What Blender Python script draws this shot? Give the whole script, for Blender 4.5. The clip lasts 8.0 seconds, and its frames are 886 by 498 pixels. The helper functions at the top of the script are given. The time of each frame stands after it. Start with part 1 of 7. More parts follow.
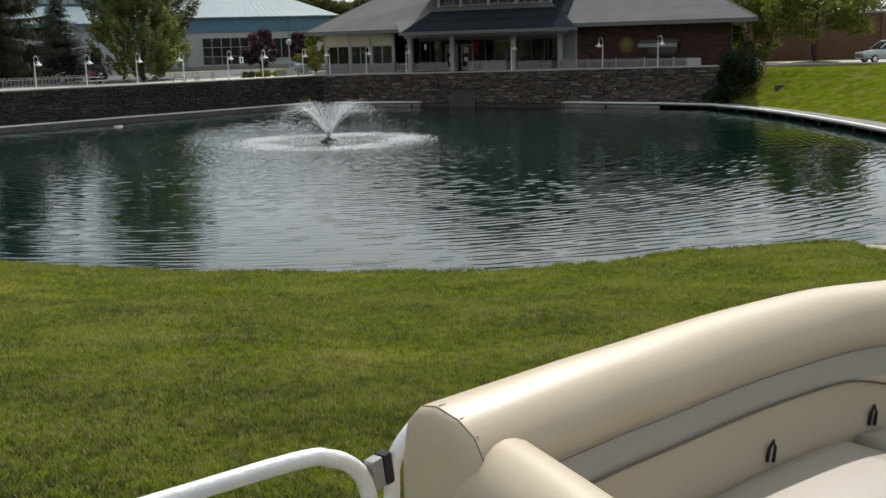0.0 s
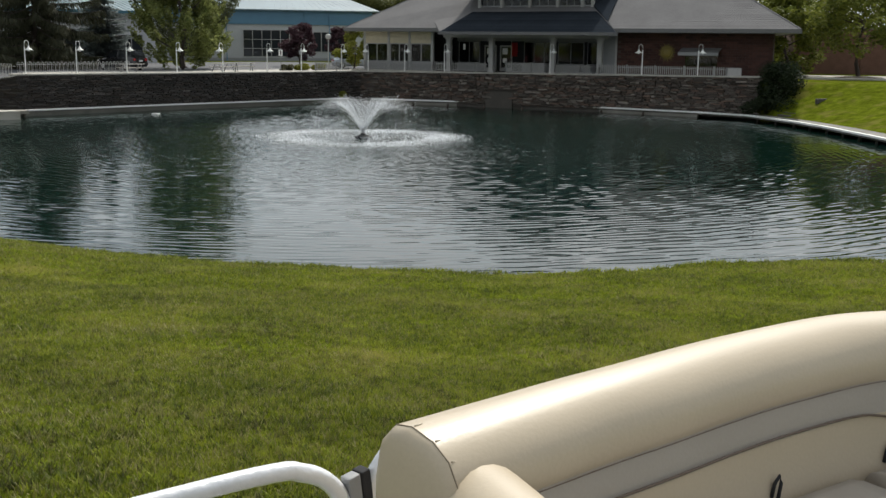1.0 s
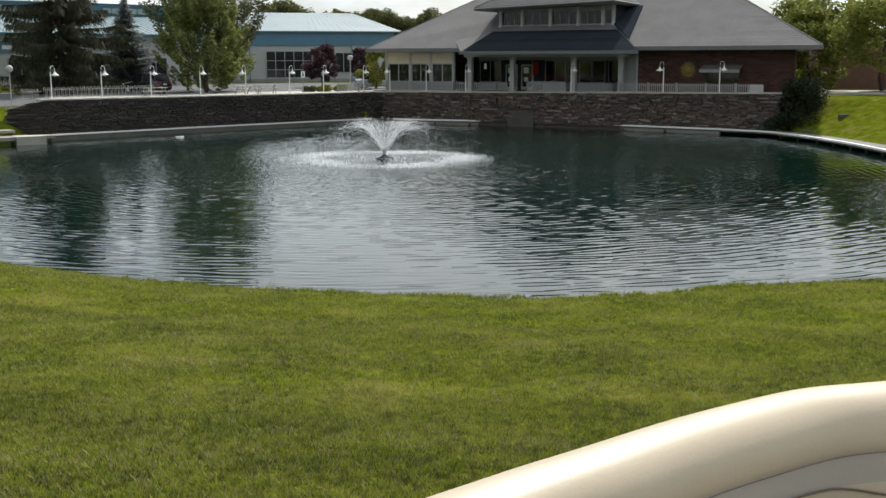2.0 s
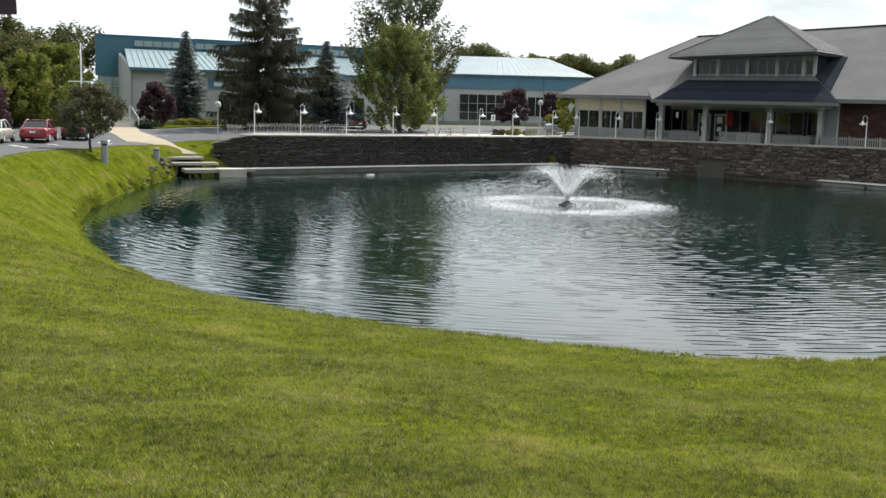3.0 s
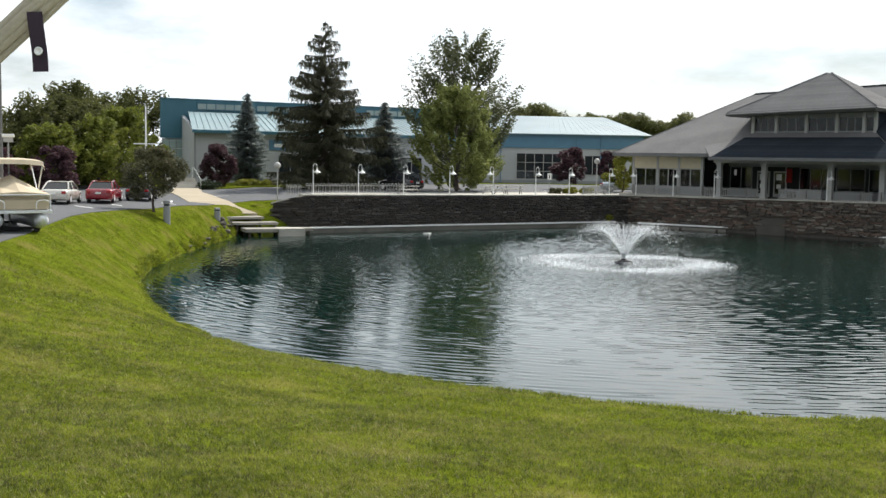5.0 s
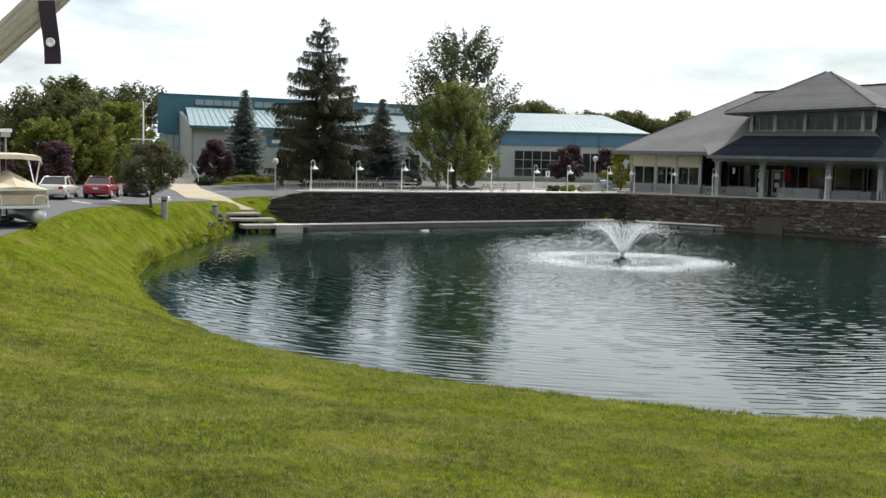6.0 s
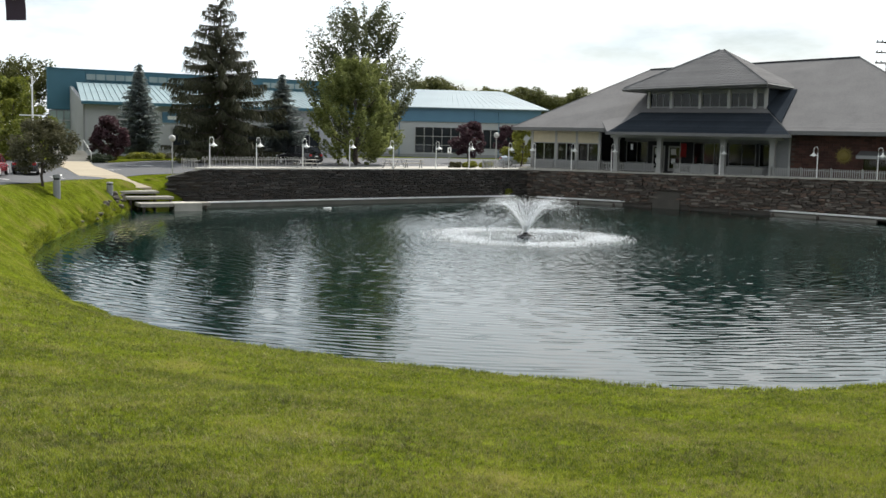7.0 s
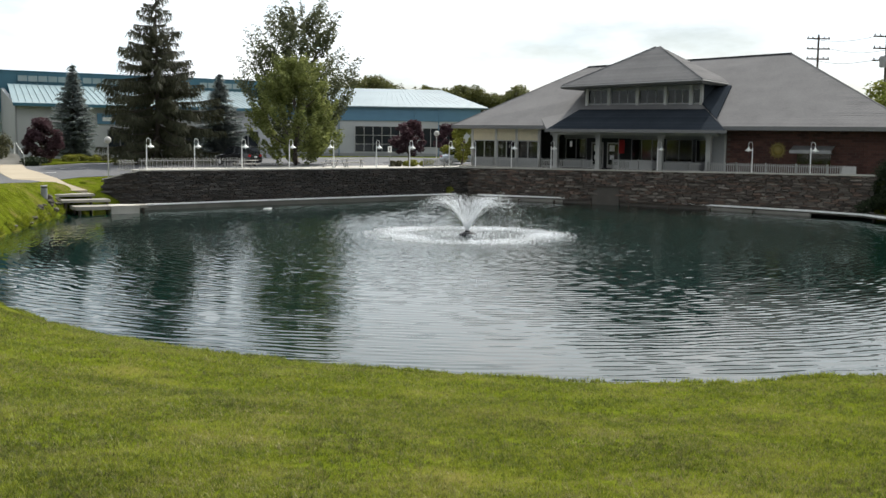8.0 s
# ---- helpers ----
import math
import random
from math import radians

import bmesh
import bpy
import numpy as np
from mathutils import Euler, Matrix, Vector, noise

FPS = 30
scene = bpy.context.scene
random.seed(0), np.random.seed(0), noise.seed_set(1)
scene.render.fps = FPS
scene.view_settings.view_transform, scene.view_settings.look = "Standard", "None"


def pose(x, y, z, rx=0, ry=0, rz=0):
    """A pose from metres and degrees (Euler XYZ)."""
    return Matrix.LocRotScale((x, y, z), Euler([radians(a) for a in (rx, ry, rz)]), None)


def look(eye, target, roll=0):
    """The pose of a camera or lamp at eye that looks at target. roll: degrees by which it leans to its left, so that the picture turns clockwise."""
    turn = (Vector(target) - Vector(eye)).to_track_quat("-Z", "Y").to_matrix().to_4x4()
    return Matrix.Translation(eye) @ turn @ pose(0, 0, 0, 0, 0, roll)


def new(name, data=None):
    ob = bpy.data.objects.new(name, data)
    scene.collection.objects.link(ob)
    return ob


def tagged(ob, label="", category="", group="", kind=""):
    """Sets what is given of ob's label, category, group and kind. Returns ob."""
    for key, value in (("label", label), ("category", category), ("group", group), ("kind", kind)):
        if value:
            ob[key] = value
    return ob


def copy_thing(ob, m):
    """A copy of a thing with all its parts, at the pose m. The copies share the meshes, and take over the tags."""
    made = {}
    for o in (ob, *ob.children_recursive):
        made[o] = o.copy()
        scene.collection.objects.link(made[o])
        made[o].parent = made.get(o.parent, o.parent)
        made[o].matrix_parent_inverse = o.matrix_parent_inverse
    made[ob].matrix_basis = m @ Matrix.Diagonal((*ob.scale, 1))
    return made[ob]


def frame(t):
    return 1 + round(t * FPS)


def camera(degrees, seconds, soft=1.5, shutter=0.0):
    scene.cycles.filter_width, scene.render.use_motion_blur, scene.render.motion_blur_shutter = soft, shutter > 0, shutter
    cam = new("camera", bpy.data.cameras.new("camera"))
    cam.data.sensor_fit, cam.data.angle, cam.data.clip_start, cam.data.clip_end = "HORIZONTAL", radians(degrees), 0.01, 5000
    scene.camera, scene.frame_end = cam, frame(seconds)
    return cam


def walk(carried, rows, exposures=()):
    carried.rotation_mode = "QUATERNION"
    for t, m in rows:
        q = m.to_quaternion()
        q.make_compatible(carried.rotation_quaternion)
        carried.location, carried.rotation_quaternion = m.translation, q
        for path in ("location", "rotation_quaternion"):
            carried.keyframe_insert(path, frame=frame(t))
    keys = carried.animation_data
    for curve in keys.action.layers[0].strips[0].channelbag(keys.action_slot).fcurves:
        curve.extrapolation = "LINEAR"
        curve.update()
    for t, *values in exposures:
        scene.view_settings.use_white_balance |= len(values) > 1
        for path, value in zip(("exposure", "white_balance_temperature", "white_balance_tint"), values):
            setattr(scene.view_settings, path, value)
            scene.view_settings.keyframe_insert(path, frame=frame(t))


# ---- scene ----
cam = camera(44.7, 8.0)
PATH = [
    (0, (-0.828, 0.078, 5.611), (-0.827, 2.041, 5.232), -1.62),
    (0.4, (-0.785, 0.152, 5.602), (-0.88, 2.115, 5.227), 0.15),
    (0.5, (-0.774, 0.172, 5.6), (-0.876, 2.134, 5.226), 0.47),
    (1, (-0.726, 0.243, 5.6), (-0.783, 2.206, 5.221), 0.58),
    (1.2, (-0.71, 0.27, 5.61), (-0.761, 2.233, 5.229), 0.04),
    (2.3, (-0.475, 0.135, 5.886), (-0.646, 2.1, 5.551), -0.05),
    (2.5, (-0.385, 0.16, 5.910), (-0.629, 2.118, 5.582), 0.14),
    (3, (-0.175, 0.175, 5.948), (-0.620, 2.105, 5.674), 1.35),
    (3.5, (-0.053, 0.065, 5.909), (-0.633, 1.967, 5.694), 1.9),
    (4, (0.004, 0.035, 5.913), (-0.591, 1.936, 5.728), 2.0),
    (4.5, (0.0, 0.05, 5.918), (-0.562, 1.962, 5.751), 1.42),
    (4.7, (0.002, 0.06, 5.918), (-0.546, 1.976, 5.75), 0.9),
    (5.8, (-0.075, 0.145, 5.927), (-0.65, 2.052, 5.761), 1.3),
    (6, (-0.118, 0.178, 5.923), (-0.667, 2.094, 5.75), 1.2),
    (6.5, (-0.302, 0.315, 5.917), (-0.742, 2.256, 5.718), 1.25),
    (7, (-0.449, 0.379, 5.909), (-0.815, 2.333, 5.697), 1.17),
    (7.5, (-0.493, 0.407, 5.906), (-0.822, 2.367, 5.681), 1.25),
    (8, (-0.488, 0.408, 5.915), (-0.747, 2.379, 5.702), 0.6),
]
walk(cam, [(t, look(eye, target, roll)) for t, eye, target, roll in PATH],
     exposures=[(0.0, -0.34), (1.0, -0.27), (2.3, 0.05), (3.0, 0.28), (3.5, 0.36), (4.0, 0.32), (4.5, 0.24), (6.5, 0.19), (8.0, 0.19)])

# ---- light ----
SUN_AZ, SUN_EL = 14.0, 47.0          # degrees right of +y, and above the horizon
world = bpy.data.worlds.new("sky")
scene.world = world
world.use_nodes = True
wn, wl = world.node_tree.nodes, world.node_tree.links
wn.clear()
w_out = wn.new("ShaderNodeOutputWorld")
w_bg = wn.new("ShaderNodeBackground")
w_sky = wn.new("ShaderNodeTexSky")
w_sky.sky_type, w_sky.sun_disc = "NISHITA", False
w_sky.sun_elevation, w_sky.sun_rotation = radians(SUN_EL), radians(SUN_AZ)
w_sky.dust_density, w_sky.ozone_density = 1.0, 1.5
w_tc = wn.new("ShaderNodeTexCoord")
w_map = wn.new("ShaderNodeMapping")
w_map.inputs["Scale"].default_value = (1.0, 1.0, 3.2)
w_noise = wn.new("ShaderNodeTexNoise")
w_noise.inputs["Scale"].default_value = 2.3
w_noise.inputs["Detail"].default_value = 7.0
w_noise.inputs["Roughness"].default_value = 0.55
w_ramp = wn.new("ShaderNodeValToRGB")
w_ramp.color_ramp.elements[0].position, w_ramp.color_ramp.elements[1].position = 0.34, 0.5
w_noise2 = wn.new("ShaderNodeTexNoise")
w_noise2.inputs["Scale"].default_value = 5.0
w_noise2.inputs["Detail"].default_value = 5.0
w_cloud = wn.new("ShaderNodeValToRGB")
w_cloud.color_ramp.elements[0].position, w_cloud.color_ramp.elements[1].position = 0.3, 0.7
w_cloud.color_ramp.elements[0].color = (10.4, 11.9, 12.8, 1)
w_cloud.color_ramp.elements[1].color = (15.2, 15.2, 15.3, 1)
w_mix = wn.new("ShaderNodeMixRGB")
wl.new(w_tc.outputs["Generated"], w_map.inputs["Vector"])
wl.new(w_map.outputs["Vector"], w_noise.inputs["Vector"])
wl.new(w_map.outputs["Vector"], w_noise2.inputs["Vector"])
wl.new(w_noise.outputs["Fac"], w_ramp.inputs["Fac"])
wl.new(w_noise2.outputs["Fac"], w_cloud.inputs["Fac"])
wl.new(w_ramp.outputs["Color"], w_mix.inputs["Fac"])
wl.new(w_sky.outputs["Color"], w_mix.inputs["Color1"])
# clouds are brighter towards the sun
w_dot = wn.new("ShaderNodeVectorMath"); w_dot.operation = "DOT_PRODUCT"
w_dot.inputs[1].default_value = (math.sin(radians(SUN_AZ)) * math.cos(radians(SUN_EL)), math.cos(radians(SUN_AZ)) * math.cos(radians(SUN_EL)), math.sin(radians(SUN_EL)))
wl.new(w_tc.outputs["Generated"], w_dot.inputs[0])
w_glow = wn.new("ShaderNodeMapRange")
for w_name, w_val in (("From Min", -0.4), ("From Max", 1.0), ("To Min", 0.68), ("To Max", 1.42)):
    w_glow.inputs[w_name].default_value = w_val
wl.new(w_dot.outputs["Value"], w_glow.inputs["Value"])
w_lit = wn.new("ShaderNodeMixRGB"); w_lit.blend_type = "MULTIPLY"; w_lit.inputs["Fac"].default_value = 1.0
wl.new(w_cloud.outputs["Color"], w_lit.inputs["Color1"])
wl.new(w_glow.outputs["Result"], w_lit.inputs["Color2"])
wl.new(w_lit.outputs["Color"], w_mix.inputs["Color2"])
wl.new(w_mix.outputs["Color"], w_bg.inputs["Color"])
w_bg.inputs["Strength"].default_value = 0.07
wl.new(w_bg.outputs["Background"], w_out.inputs["Surface"])

sun = new("sun", bpy.data.lights.new("sun", "SUN"))
sun.data.energy, sun.data.angle, sun.data.color = 5.0, radians(0.6), (1.0, 0.95, 0.86)
sun_way = Vector((math.sin(radians(SUN_AZ)) * math.cos(radians(SUN_EL)), math.cos(radians(SUN_AZ)) * math.cos(radians(SUN_EL)), math.sin(radians(SUN_EL))))
sun.matrix_world = look(sun_way * 50, (0, 0, 0))

# ---- materials ----
def mat(name, color, rough=0.8, metal=0.0, var=0.25, scale=3.0, bump=0.2, fine=40.0, spec=0.5, dirt=None, dirt_scale=0.6, island=0.0, obj=0.0, stretch=(1, 1, 1), coat=0.0, bump_dist=0.02):
    """A worn surface: two scales of noise vary the colour, one the gloss and the relief."""
    m = bpy.data.materials.new(name)
    m.use_nodes = True
    n, l = m.node_tree.nodes, m.node_tree.links
    b = n["Principled BSDF"]
    tc = n.new("ShaderNodeTexCoord")
    mp = n.new("ShaderNodeMapping")
    mp.inputs["Scale"].default_value = stretch
    l.new(tc.outputs["Object"], mp.inputs["Vector"])
    big, small = n.new("ShaderNodeTexNoise"), n.new("ShaderNodeTexNoise")
    for t, s, d in ((big, scale, 4.0), (small, fine, 3.0)):
        t.inputs["Scale"].default_value, t.inputs["Detail"].default_value = s, d
        l.new(mp.outputs["Vector"], t.inputs["Vector"])
    add = n.new("ShaderNodeMath"); add.operation = "ADD"
    l.new(big.outputs["Fac"], add.inputs[0]); l.new(small.outputs["Fac"], add.inputs[1])
    rng = n.new("ShaderNodeMapRange")
    rng.inputs["From Min"].default_value, rng.inputs["From Max"].default_value = 0.6, 1.4
    rng.inputs["To Min"].default_value, rng.inputs["To Max"].default_value = 1 - var, 1 + var
    l.new(add.outputs[0], rng.inputs["Value"])
    val = rng.outputs["Result"]
    for amount, kind in ((island, "geo"), (obj, "obj")):
        if amount:
            src = n.new("ShaderNodeNewGeometry").outputs["Random Per Island"] if kind == "geo" else n.new("ShaderNodeObjectInfo").outputs["Random"]
            r2 = n.new("ShaderNodeMapRange")
            r2.inputs["To Min"].default_value, r2.inputs["To Max"].default_value = 1 - amount, 1 + amount
            l.new(src, r2.inputs["Value"])
            mu = n.new("ShaderNodeMath"); mu.operation = "MULTIPLY"
            l.new(val, mu.inputs[0]); l.new(r2.outputs["Result"], mu.inputs[1])
            val = mu.outputs[0]
    col = n.new("ShaderNodeMixRGB"); col.blend_type = "MULTIPLY"; col.inputs["Fac"].default_value = 1.0
    col.inputs["Color1"].default_value = (*color, 1)
    l.new(val, col.inputs["Color2"])
    out = col.outputs["Color"]
    if dirt:
        dn = n.new("ShaderNodeTexNoise"); dn.inputs["Scale"].default_value, dn.inputs["Detail"].default_value = dirt_scale, 6.0
        l.new(mp.outputs["Vector"], dn.inputs["Vector"])
        dr = n.new("ShaderNodeMapRange"); dr.inputs["From Min"].default_value, dr.inputs["From Max"].default_value = 0.5, 0.72
        dr.inputs["To Max"].default_value = 0.75
        l.new(dn.outputs["Fac"], dr.inputs["Value"])
        dm = n.new("ShaderNodeMixRGB"); dm.inputs["Color2"].default_value = (*dirt, 1)
        l.new(dr.outputs["Result"], dm.inputs["Fac"]); l.new(out, dm.inputs["Color1"])
        out = dm.outputs["Color"]
    l.new(out, b.inputs["Base Color"])
    b.inputs["Roughness"].default_value, b.inputs["Metallic"].default_value = rough, metal
    b.inputs["Specular IOR Level"].default_value = spec
    b.inputs["Coat Weight"].default_value = coat
    rr = n.new("ShaderNodeMapRange")
    rr.inputs["To Min"].default_value, rr.inputs["To Max"].default_value = max(0.02, rough - 0.12), min(1.0, rough + 0.12)
    l.new(small.outputs["Fac"], rr.inputs["Value"]); l.new(rr.outputs["Result"], b.inputs["Roughness"])
    if bump:
        bp = n.new("ShaderNodeBump"); bp.inputs["Strength"].default_value, bp.inputs["Distance"].default_value = bump, bump_dist
        l.new(small.outputs["Fac"], bp.inputs["Height"]); l.new(bp.outputs["Normal"], b.inputs["Normal"])
    return m


def leaf_mat(name, color, second, translucent=0.35, tuft=0.0):
    m = bpy.data.materials.new(name)
    m.use_nodes = True
    n, l = m.node_tree.nodes, m.node_tree.links
    b, out = n["Principled BSDF"], n["Material Output"]
    geo = n.new("ShaderNodeNewGeometry")
    tc = n.new("ShaderNodeTexCoord")
    no = n.new("ShaderNodeTexNoise"); no.inputs["Scale"].default_value = 0.7; no.inputs["Detail"].default_value = 4
    l.new(tc.outputs["Object"], no.inputs["Vector"])
    ad = n.new("ShaderNodeMath"); ad.operation = "MULTIPLY_ADD"; ad.inputs[1].default_value = 0.5
    l.new(geo.outputs["Random Per Island"], ad.inputs[0]); l.new(no.outputs["Fac"], ad.inputs[2])
    rg = n.new("ShaderNodeMapRange"); rg.inputs["From Min"].default_value, rg.inputs["From Max"].default_value = (0.45, 1.05) if tuft else (0.35, 1.15)
    l.new(ad.outputs[0], rg.inputs["Value"])
    mx = n.new("ShaderNodeMixRGB")
    mx.inputs["Color1"].default_value, mx.inputs["Color2"].default_value = (*color, 1), (*second, 1)
    fac = rg.outputs["Result"]
    if tuft:                                 # neighbouring blades of one tuft share a tone
        n2 = n.new("ShaderNodeTexNoise"); n2.inputs["Scale"].default_value = 7.0; n2.inputs["Detail"].default_value = 3
        l.new(tc.outputs["Object"], n2.inputs["Vector"])
        a2 = n.new("ShaderNodeMath"); a2.operation = "MULTIPLY_ADD"; a2.inputs[1].default_value = tuft; a2.inputs[2].default_value = -0.5 * tuft
        l.new(n2.outputs["Fac"], a2.inputs[0])
        a3 = n.new("ShaderNodeMath"); a3.operation = "ADD"; a3.use_clamp = True
        l.new(a2.outputs[0], a3.inputs[0]); l.new(fac, a3.inputs[1])
        fac = a3.outputs[0]
    l.new(fac, mx.inputs["Fac"])
    l.new(mx.outputs["Color"], b.inputs["Base Color"])
    b.inputs["Roughness"].default_value = 0.6
    b.inputs["Specular IOR Level"].default_value = 0.25
    tr = n.new("ShaderNodeBsdfTranslucent")
    l.new(mx.outputs["Color"], tr.inputs["Color"])
    ms = n.new("ShaderNodeMixShader"); ms.inputs["Fac"].default_value = translucent
    l.new(b.outputs["BSDF"], ms.inputs[1]); l.new(tr.outputs["BSDF"], ms.inputs[2])
    l.new(ms.outputs["Shader"], out.inputs["Surface"])
    return m


def glass_mat(name, tint=(0.03, 0.035, 0.04), rough=0.05):
    """Dark window glass: a gloss over what little shows behind it."""
    m = bpy.data.materials.new(name)
    m.use_nodes = True
    b = m.node_tree.nodes["Principled BSDF"]
    b.inputs["Base Color"].default_value = (*tint, 1)
    b.inputs["Roughness"].default_value = rough
    b.inputs["Transmission Weight"].default_value = 0.75
    b.inputs["IOR"].default_value = 1.5
    return m


WAVE = (0.0125, 0.0052, 0.0026, 0.03)        # slopes of one ring train and of one breeze train; heights in metres of fine ripples and of chop by the fountain


def water_mat():
    m = bpy.data.materials.new("pond_water")
    m.use_nodes = True
    n, l = m.node_tree.nodes, m.node_tree.links
    b = n["Principled BSDF"]
    b.inputs["Base Color"].default_value = (0.003, 0.014, 0.011, 1)
    b.inputs["Roughness"].default_value = 0.03
    b.inputs["IOR"].default_value = 1.33
    tc = n.new("ShaderNodeTexCoord")
    mp = n.new("ShaderNodeMapping")
    mp.inputs["Location"].default_value = (7.25, -62.8, 0)
    l.new(tc.outputs["Object"], mp.inputs["Vector"])
    ln = n.new("ShaderNodeVectorMath"); ln.operation = "LENGTH"
    l.new(mp.outputs["Vector"], ln.inputs[0])

    def ranged(socket, a, b, c, d):
        r = n.new("ShaderNodeMapRange"); r.interpolation_type = "SMOOTHSTEP"
        for name, v in (("From Min", a), ("From Max", b), ("To Min", c), ("To Max", d)):
            r.inputs[name].default_value = v
        l.new(socket, r.inputs["Value"])
        return r.outputs["Result"]

    def times(p, q):
        t = n.new("ShaderNodeMath"); t.operation = "MULTIPLY"
        l.new(p, t.inputs[0]); l.new(q, t.inputs[1])
        return t.outputs[0]

    def noise(stretch, turn, det=1.0):
        k = n.new("ShaderNodeMapping")
        k.inputs["Scale"].default_value, k.inputs["Rotation"].default_value = stretch, (0, 0, radians(turn))
        l.new(tc.outputs["Object"], k.inputs["Vector"])
        t = n.new("ShaderNodeTexNoise"); t.inputs["Scale"].default_value = 1.0; t.inputs["Detail"].default_value = det
        l.new(k.outputs["Vector"], t.inputs["Vector"])
        return t.outputs["Fac"]

    stir = ranged(ln.outputs["Value"], 4, 24, 1.0, 0.0)
    prev = None
    for height, dist in ((noise((2.6, 3.4, 1), -9, 1.0), WAVE[2]), (times(noise((4.2, 4.8, 1), 15, 2.0), stir), WAVE[3])):
        bp = n.new("ShaderNodeBump"); bp.inputs["Strength"].default_value = 1.0; bp.inputs["Distance"].default_value = dist
        l.new(height, bp.inputs["Height"])
        if prev:
            l.new(prev.outputs["Normal"], bp.inputs["Normal"])
        prev = bp
    l.new(prev.outputs["Normal"], b.inputs["Normal"])
    return m


def grass_mat():
    m = mat("lawn_grass", (0.083, 0.104, 0.009), rough=0.9, var=0.7, scale=1.6, fine=22, bump=0.9, dirt=(0.15, 0.13, 0.04), dirt_scale=0.7, spec=0.0, bump_dist=0.03)
    return m


M_GRASS = grass_mat()
M_WATER = water_mat()
M_ASPHALT = mat("asphalt", (0.07, 0.073, 0.08), 0.9, var=0.15, scale=0.8, fine=60, bump=0.3)
M_CONCRETE = mat("concrete", (0.42, 0.40, 0.36), 0.85, var=0.2, scale=1.2, fine=30, dirt=(0.25, 0.24, 0.2))
M_RECESS = mat("grey_recess_concrete", (0.075, 0.068, 0.058), 0.85, var=0.25, scale=1.0, fine=24)
M_DOCK = mat("weathered_dock_concrete", (0.27, 0.255, 0.225), 0.85, var=0.3, scale=1.2, fine=30, dirt=(0.14, 0.13, 0.1))
M_LEDGE = mat("wet_ledge_concrete", (0.13, 0.122, 0.105), 0.8, var=0.3, scale=0.8, fine=20, dirt=(0.06, 0.06, 0.045))
M_FASCIA = mat("dark_grey_eave_paint", (0.15, 0.15, 0.15), 0.7, var=0.12)
M_PICKET = mat("weathered_fence_paint", (0.33, 0.33, 0.32), 0.7, var=0.2, scale=2)
M_WALK = mat("path_concrete", (0.33, 0.28, 0.20), 0.85, var=0.15, scale=1.0, fine=30)
M_JOINT = mat("stone_joint", (0.09, 0.08, 0.07), 0.95, var=0.3, scale=2, fine=20)
M_BRICK = mat("dark_red_brick", (0.07, 0.03, 0.023), 0.85, var=0.2, scale=2, fine=30, obj=0.35)
M_BRICK_J = mat("dark_red_brick_joined", (0.07, 0.03, 0.023), 0.85, var=0.2, scale=2, fine=30, island=0.35)
M_MORTAR = mat("brick_mortar", (0.08, 0.058, 0.05), 0.95, var=0.2)
M_SHINGLE = mat("grey_shingle", (0.175, 0.172, 0.173), 0.95, spec=0.0, var=0.16, scale=0.5, fine=8, bump=0.3, island=0.08)
M_SHINGLE_BLUE = mat("dark_blue_roof", (0.024, 0.029, 0.036), 0.85, spec=0.0, var=0.2, scale=0.6, fine=8, bump=0.3, island=0.2)
M_GREYPAINT = mat("grey_paint", (0.26, 0.265, 0.27), 0.6, var=0.1)
M_LTGREY = mat("light_grey_paint", (0.40, 0.395, 0.385), 0.6, var=0.12)
M_CREAM = mat("cream_panel", (0.62, 0.55, 0.40), 0.7, var=0.1)
M_WHITE = mat("white_paint", (0.8, 0.8, 0.78), 0.5, var=0.08)
M_BLUEPANEL = mat("blue_metal_siding", (0.045, 0.14, 0.19), 0.5, var=0.12, scale=0.5, bump=0.05)
M_BLUEBAND = mat("blue_metal_band", (0.09, 0.20, 0.30), 0.5, var=0.12, scale=0.5, bump=0.05)
M_METALROOF = mat("pale_green_metal_roof", (0.175, 0.255, 0.28), 0.5, metal=0.0, var=0.12, scale=0.4, fine=6, bump=0.05)
M_WALLWHITE = mat("pale_grey_stucco", (0.42, 0.43, 0.44), 0.8, var=0.1, scale=0.6)
M_GLASS = glass_mat("window_glass")
# near black; on the restaurant's inner surfaces it stands in for unlit rooms
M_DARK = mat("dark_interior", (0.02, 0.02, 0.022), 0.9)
M_BARK = mat("tree_bark", (0.07, 0.055, 0.045), 0.95, var=0.4, scale=3, fine=18, bump=0.9, stretch=(1, 1, 0.25))
M_VINYL = mat("cream_vinyl", (0.465, 0.391, 0.287), 0.42, var=0.05, scale=4, fine=120, bump=0.12, bump_dist=0.004)
# pale grey vinyl, dimmed a little to stand in for shade over the seat
M_VINYL_SEAT = mat("pale_grey_vinyl", (0.335, 0.30, 0.26), 0.45, var=0.05, scale=4, fine=120, bump=0.12, bump_dist=0.004)
M_PIPING = mat("brown_piping", (0.12, 0.085, 0.06), 0.5, var=0.1)
M_RAIL = mat("white_aluminium_rail", (0.75, 0.76, 0.78), 0.35, metal=0.3, var=0.05)
M_FOAM = leaf_mat("white_spray", (0.88, 0.9, 0.92), (0.95, 0.96, 0.97), 0.5)
L_SPRUCE = leaf_mat("spruce_needles", (0.03, 0.035, 0.02), (0.085, 0.085, 0.045), 0.3)
L_BLUESPRUCE = leaf_mat("blue_spruce_needles", (0.13, 0.16, 0.155), (0.28, 0.32, 0.315), 0.5)
L_MAPLE = leaf_mat("maple_leaves", (0.08, 0.105, 0.028), (0.34, 0.37, 0.125), 0.5)
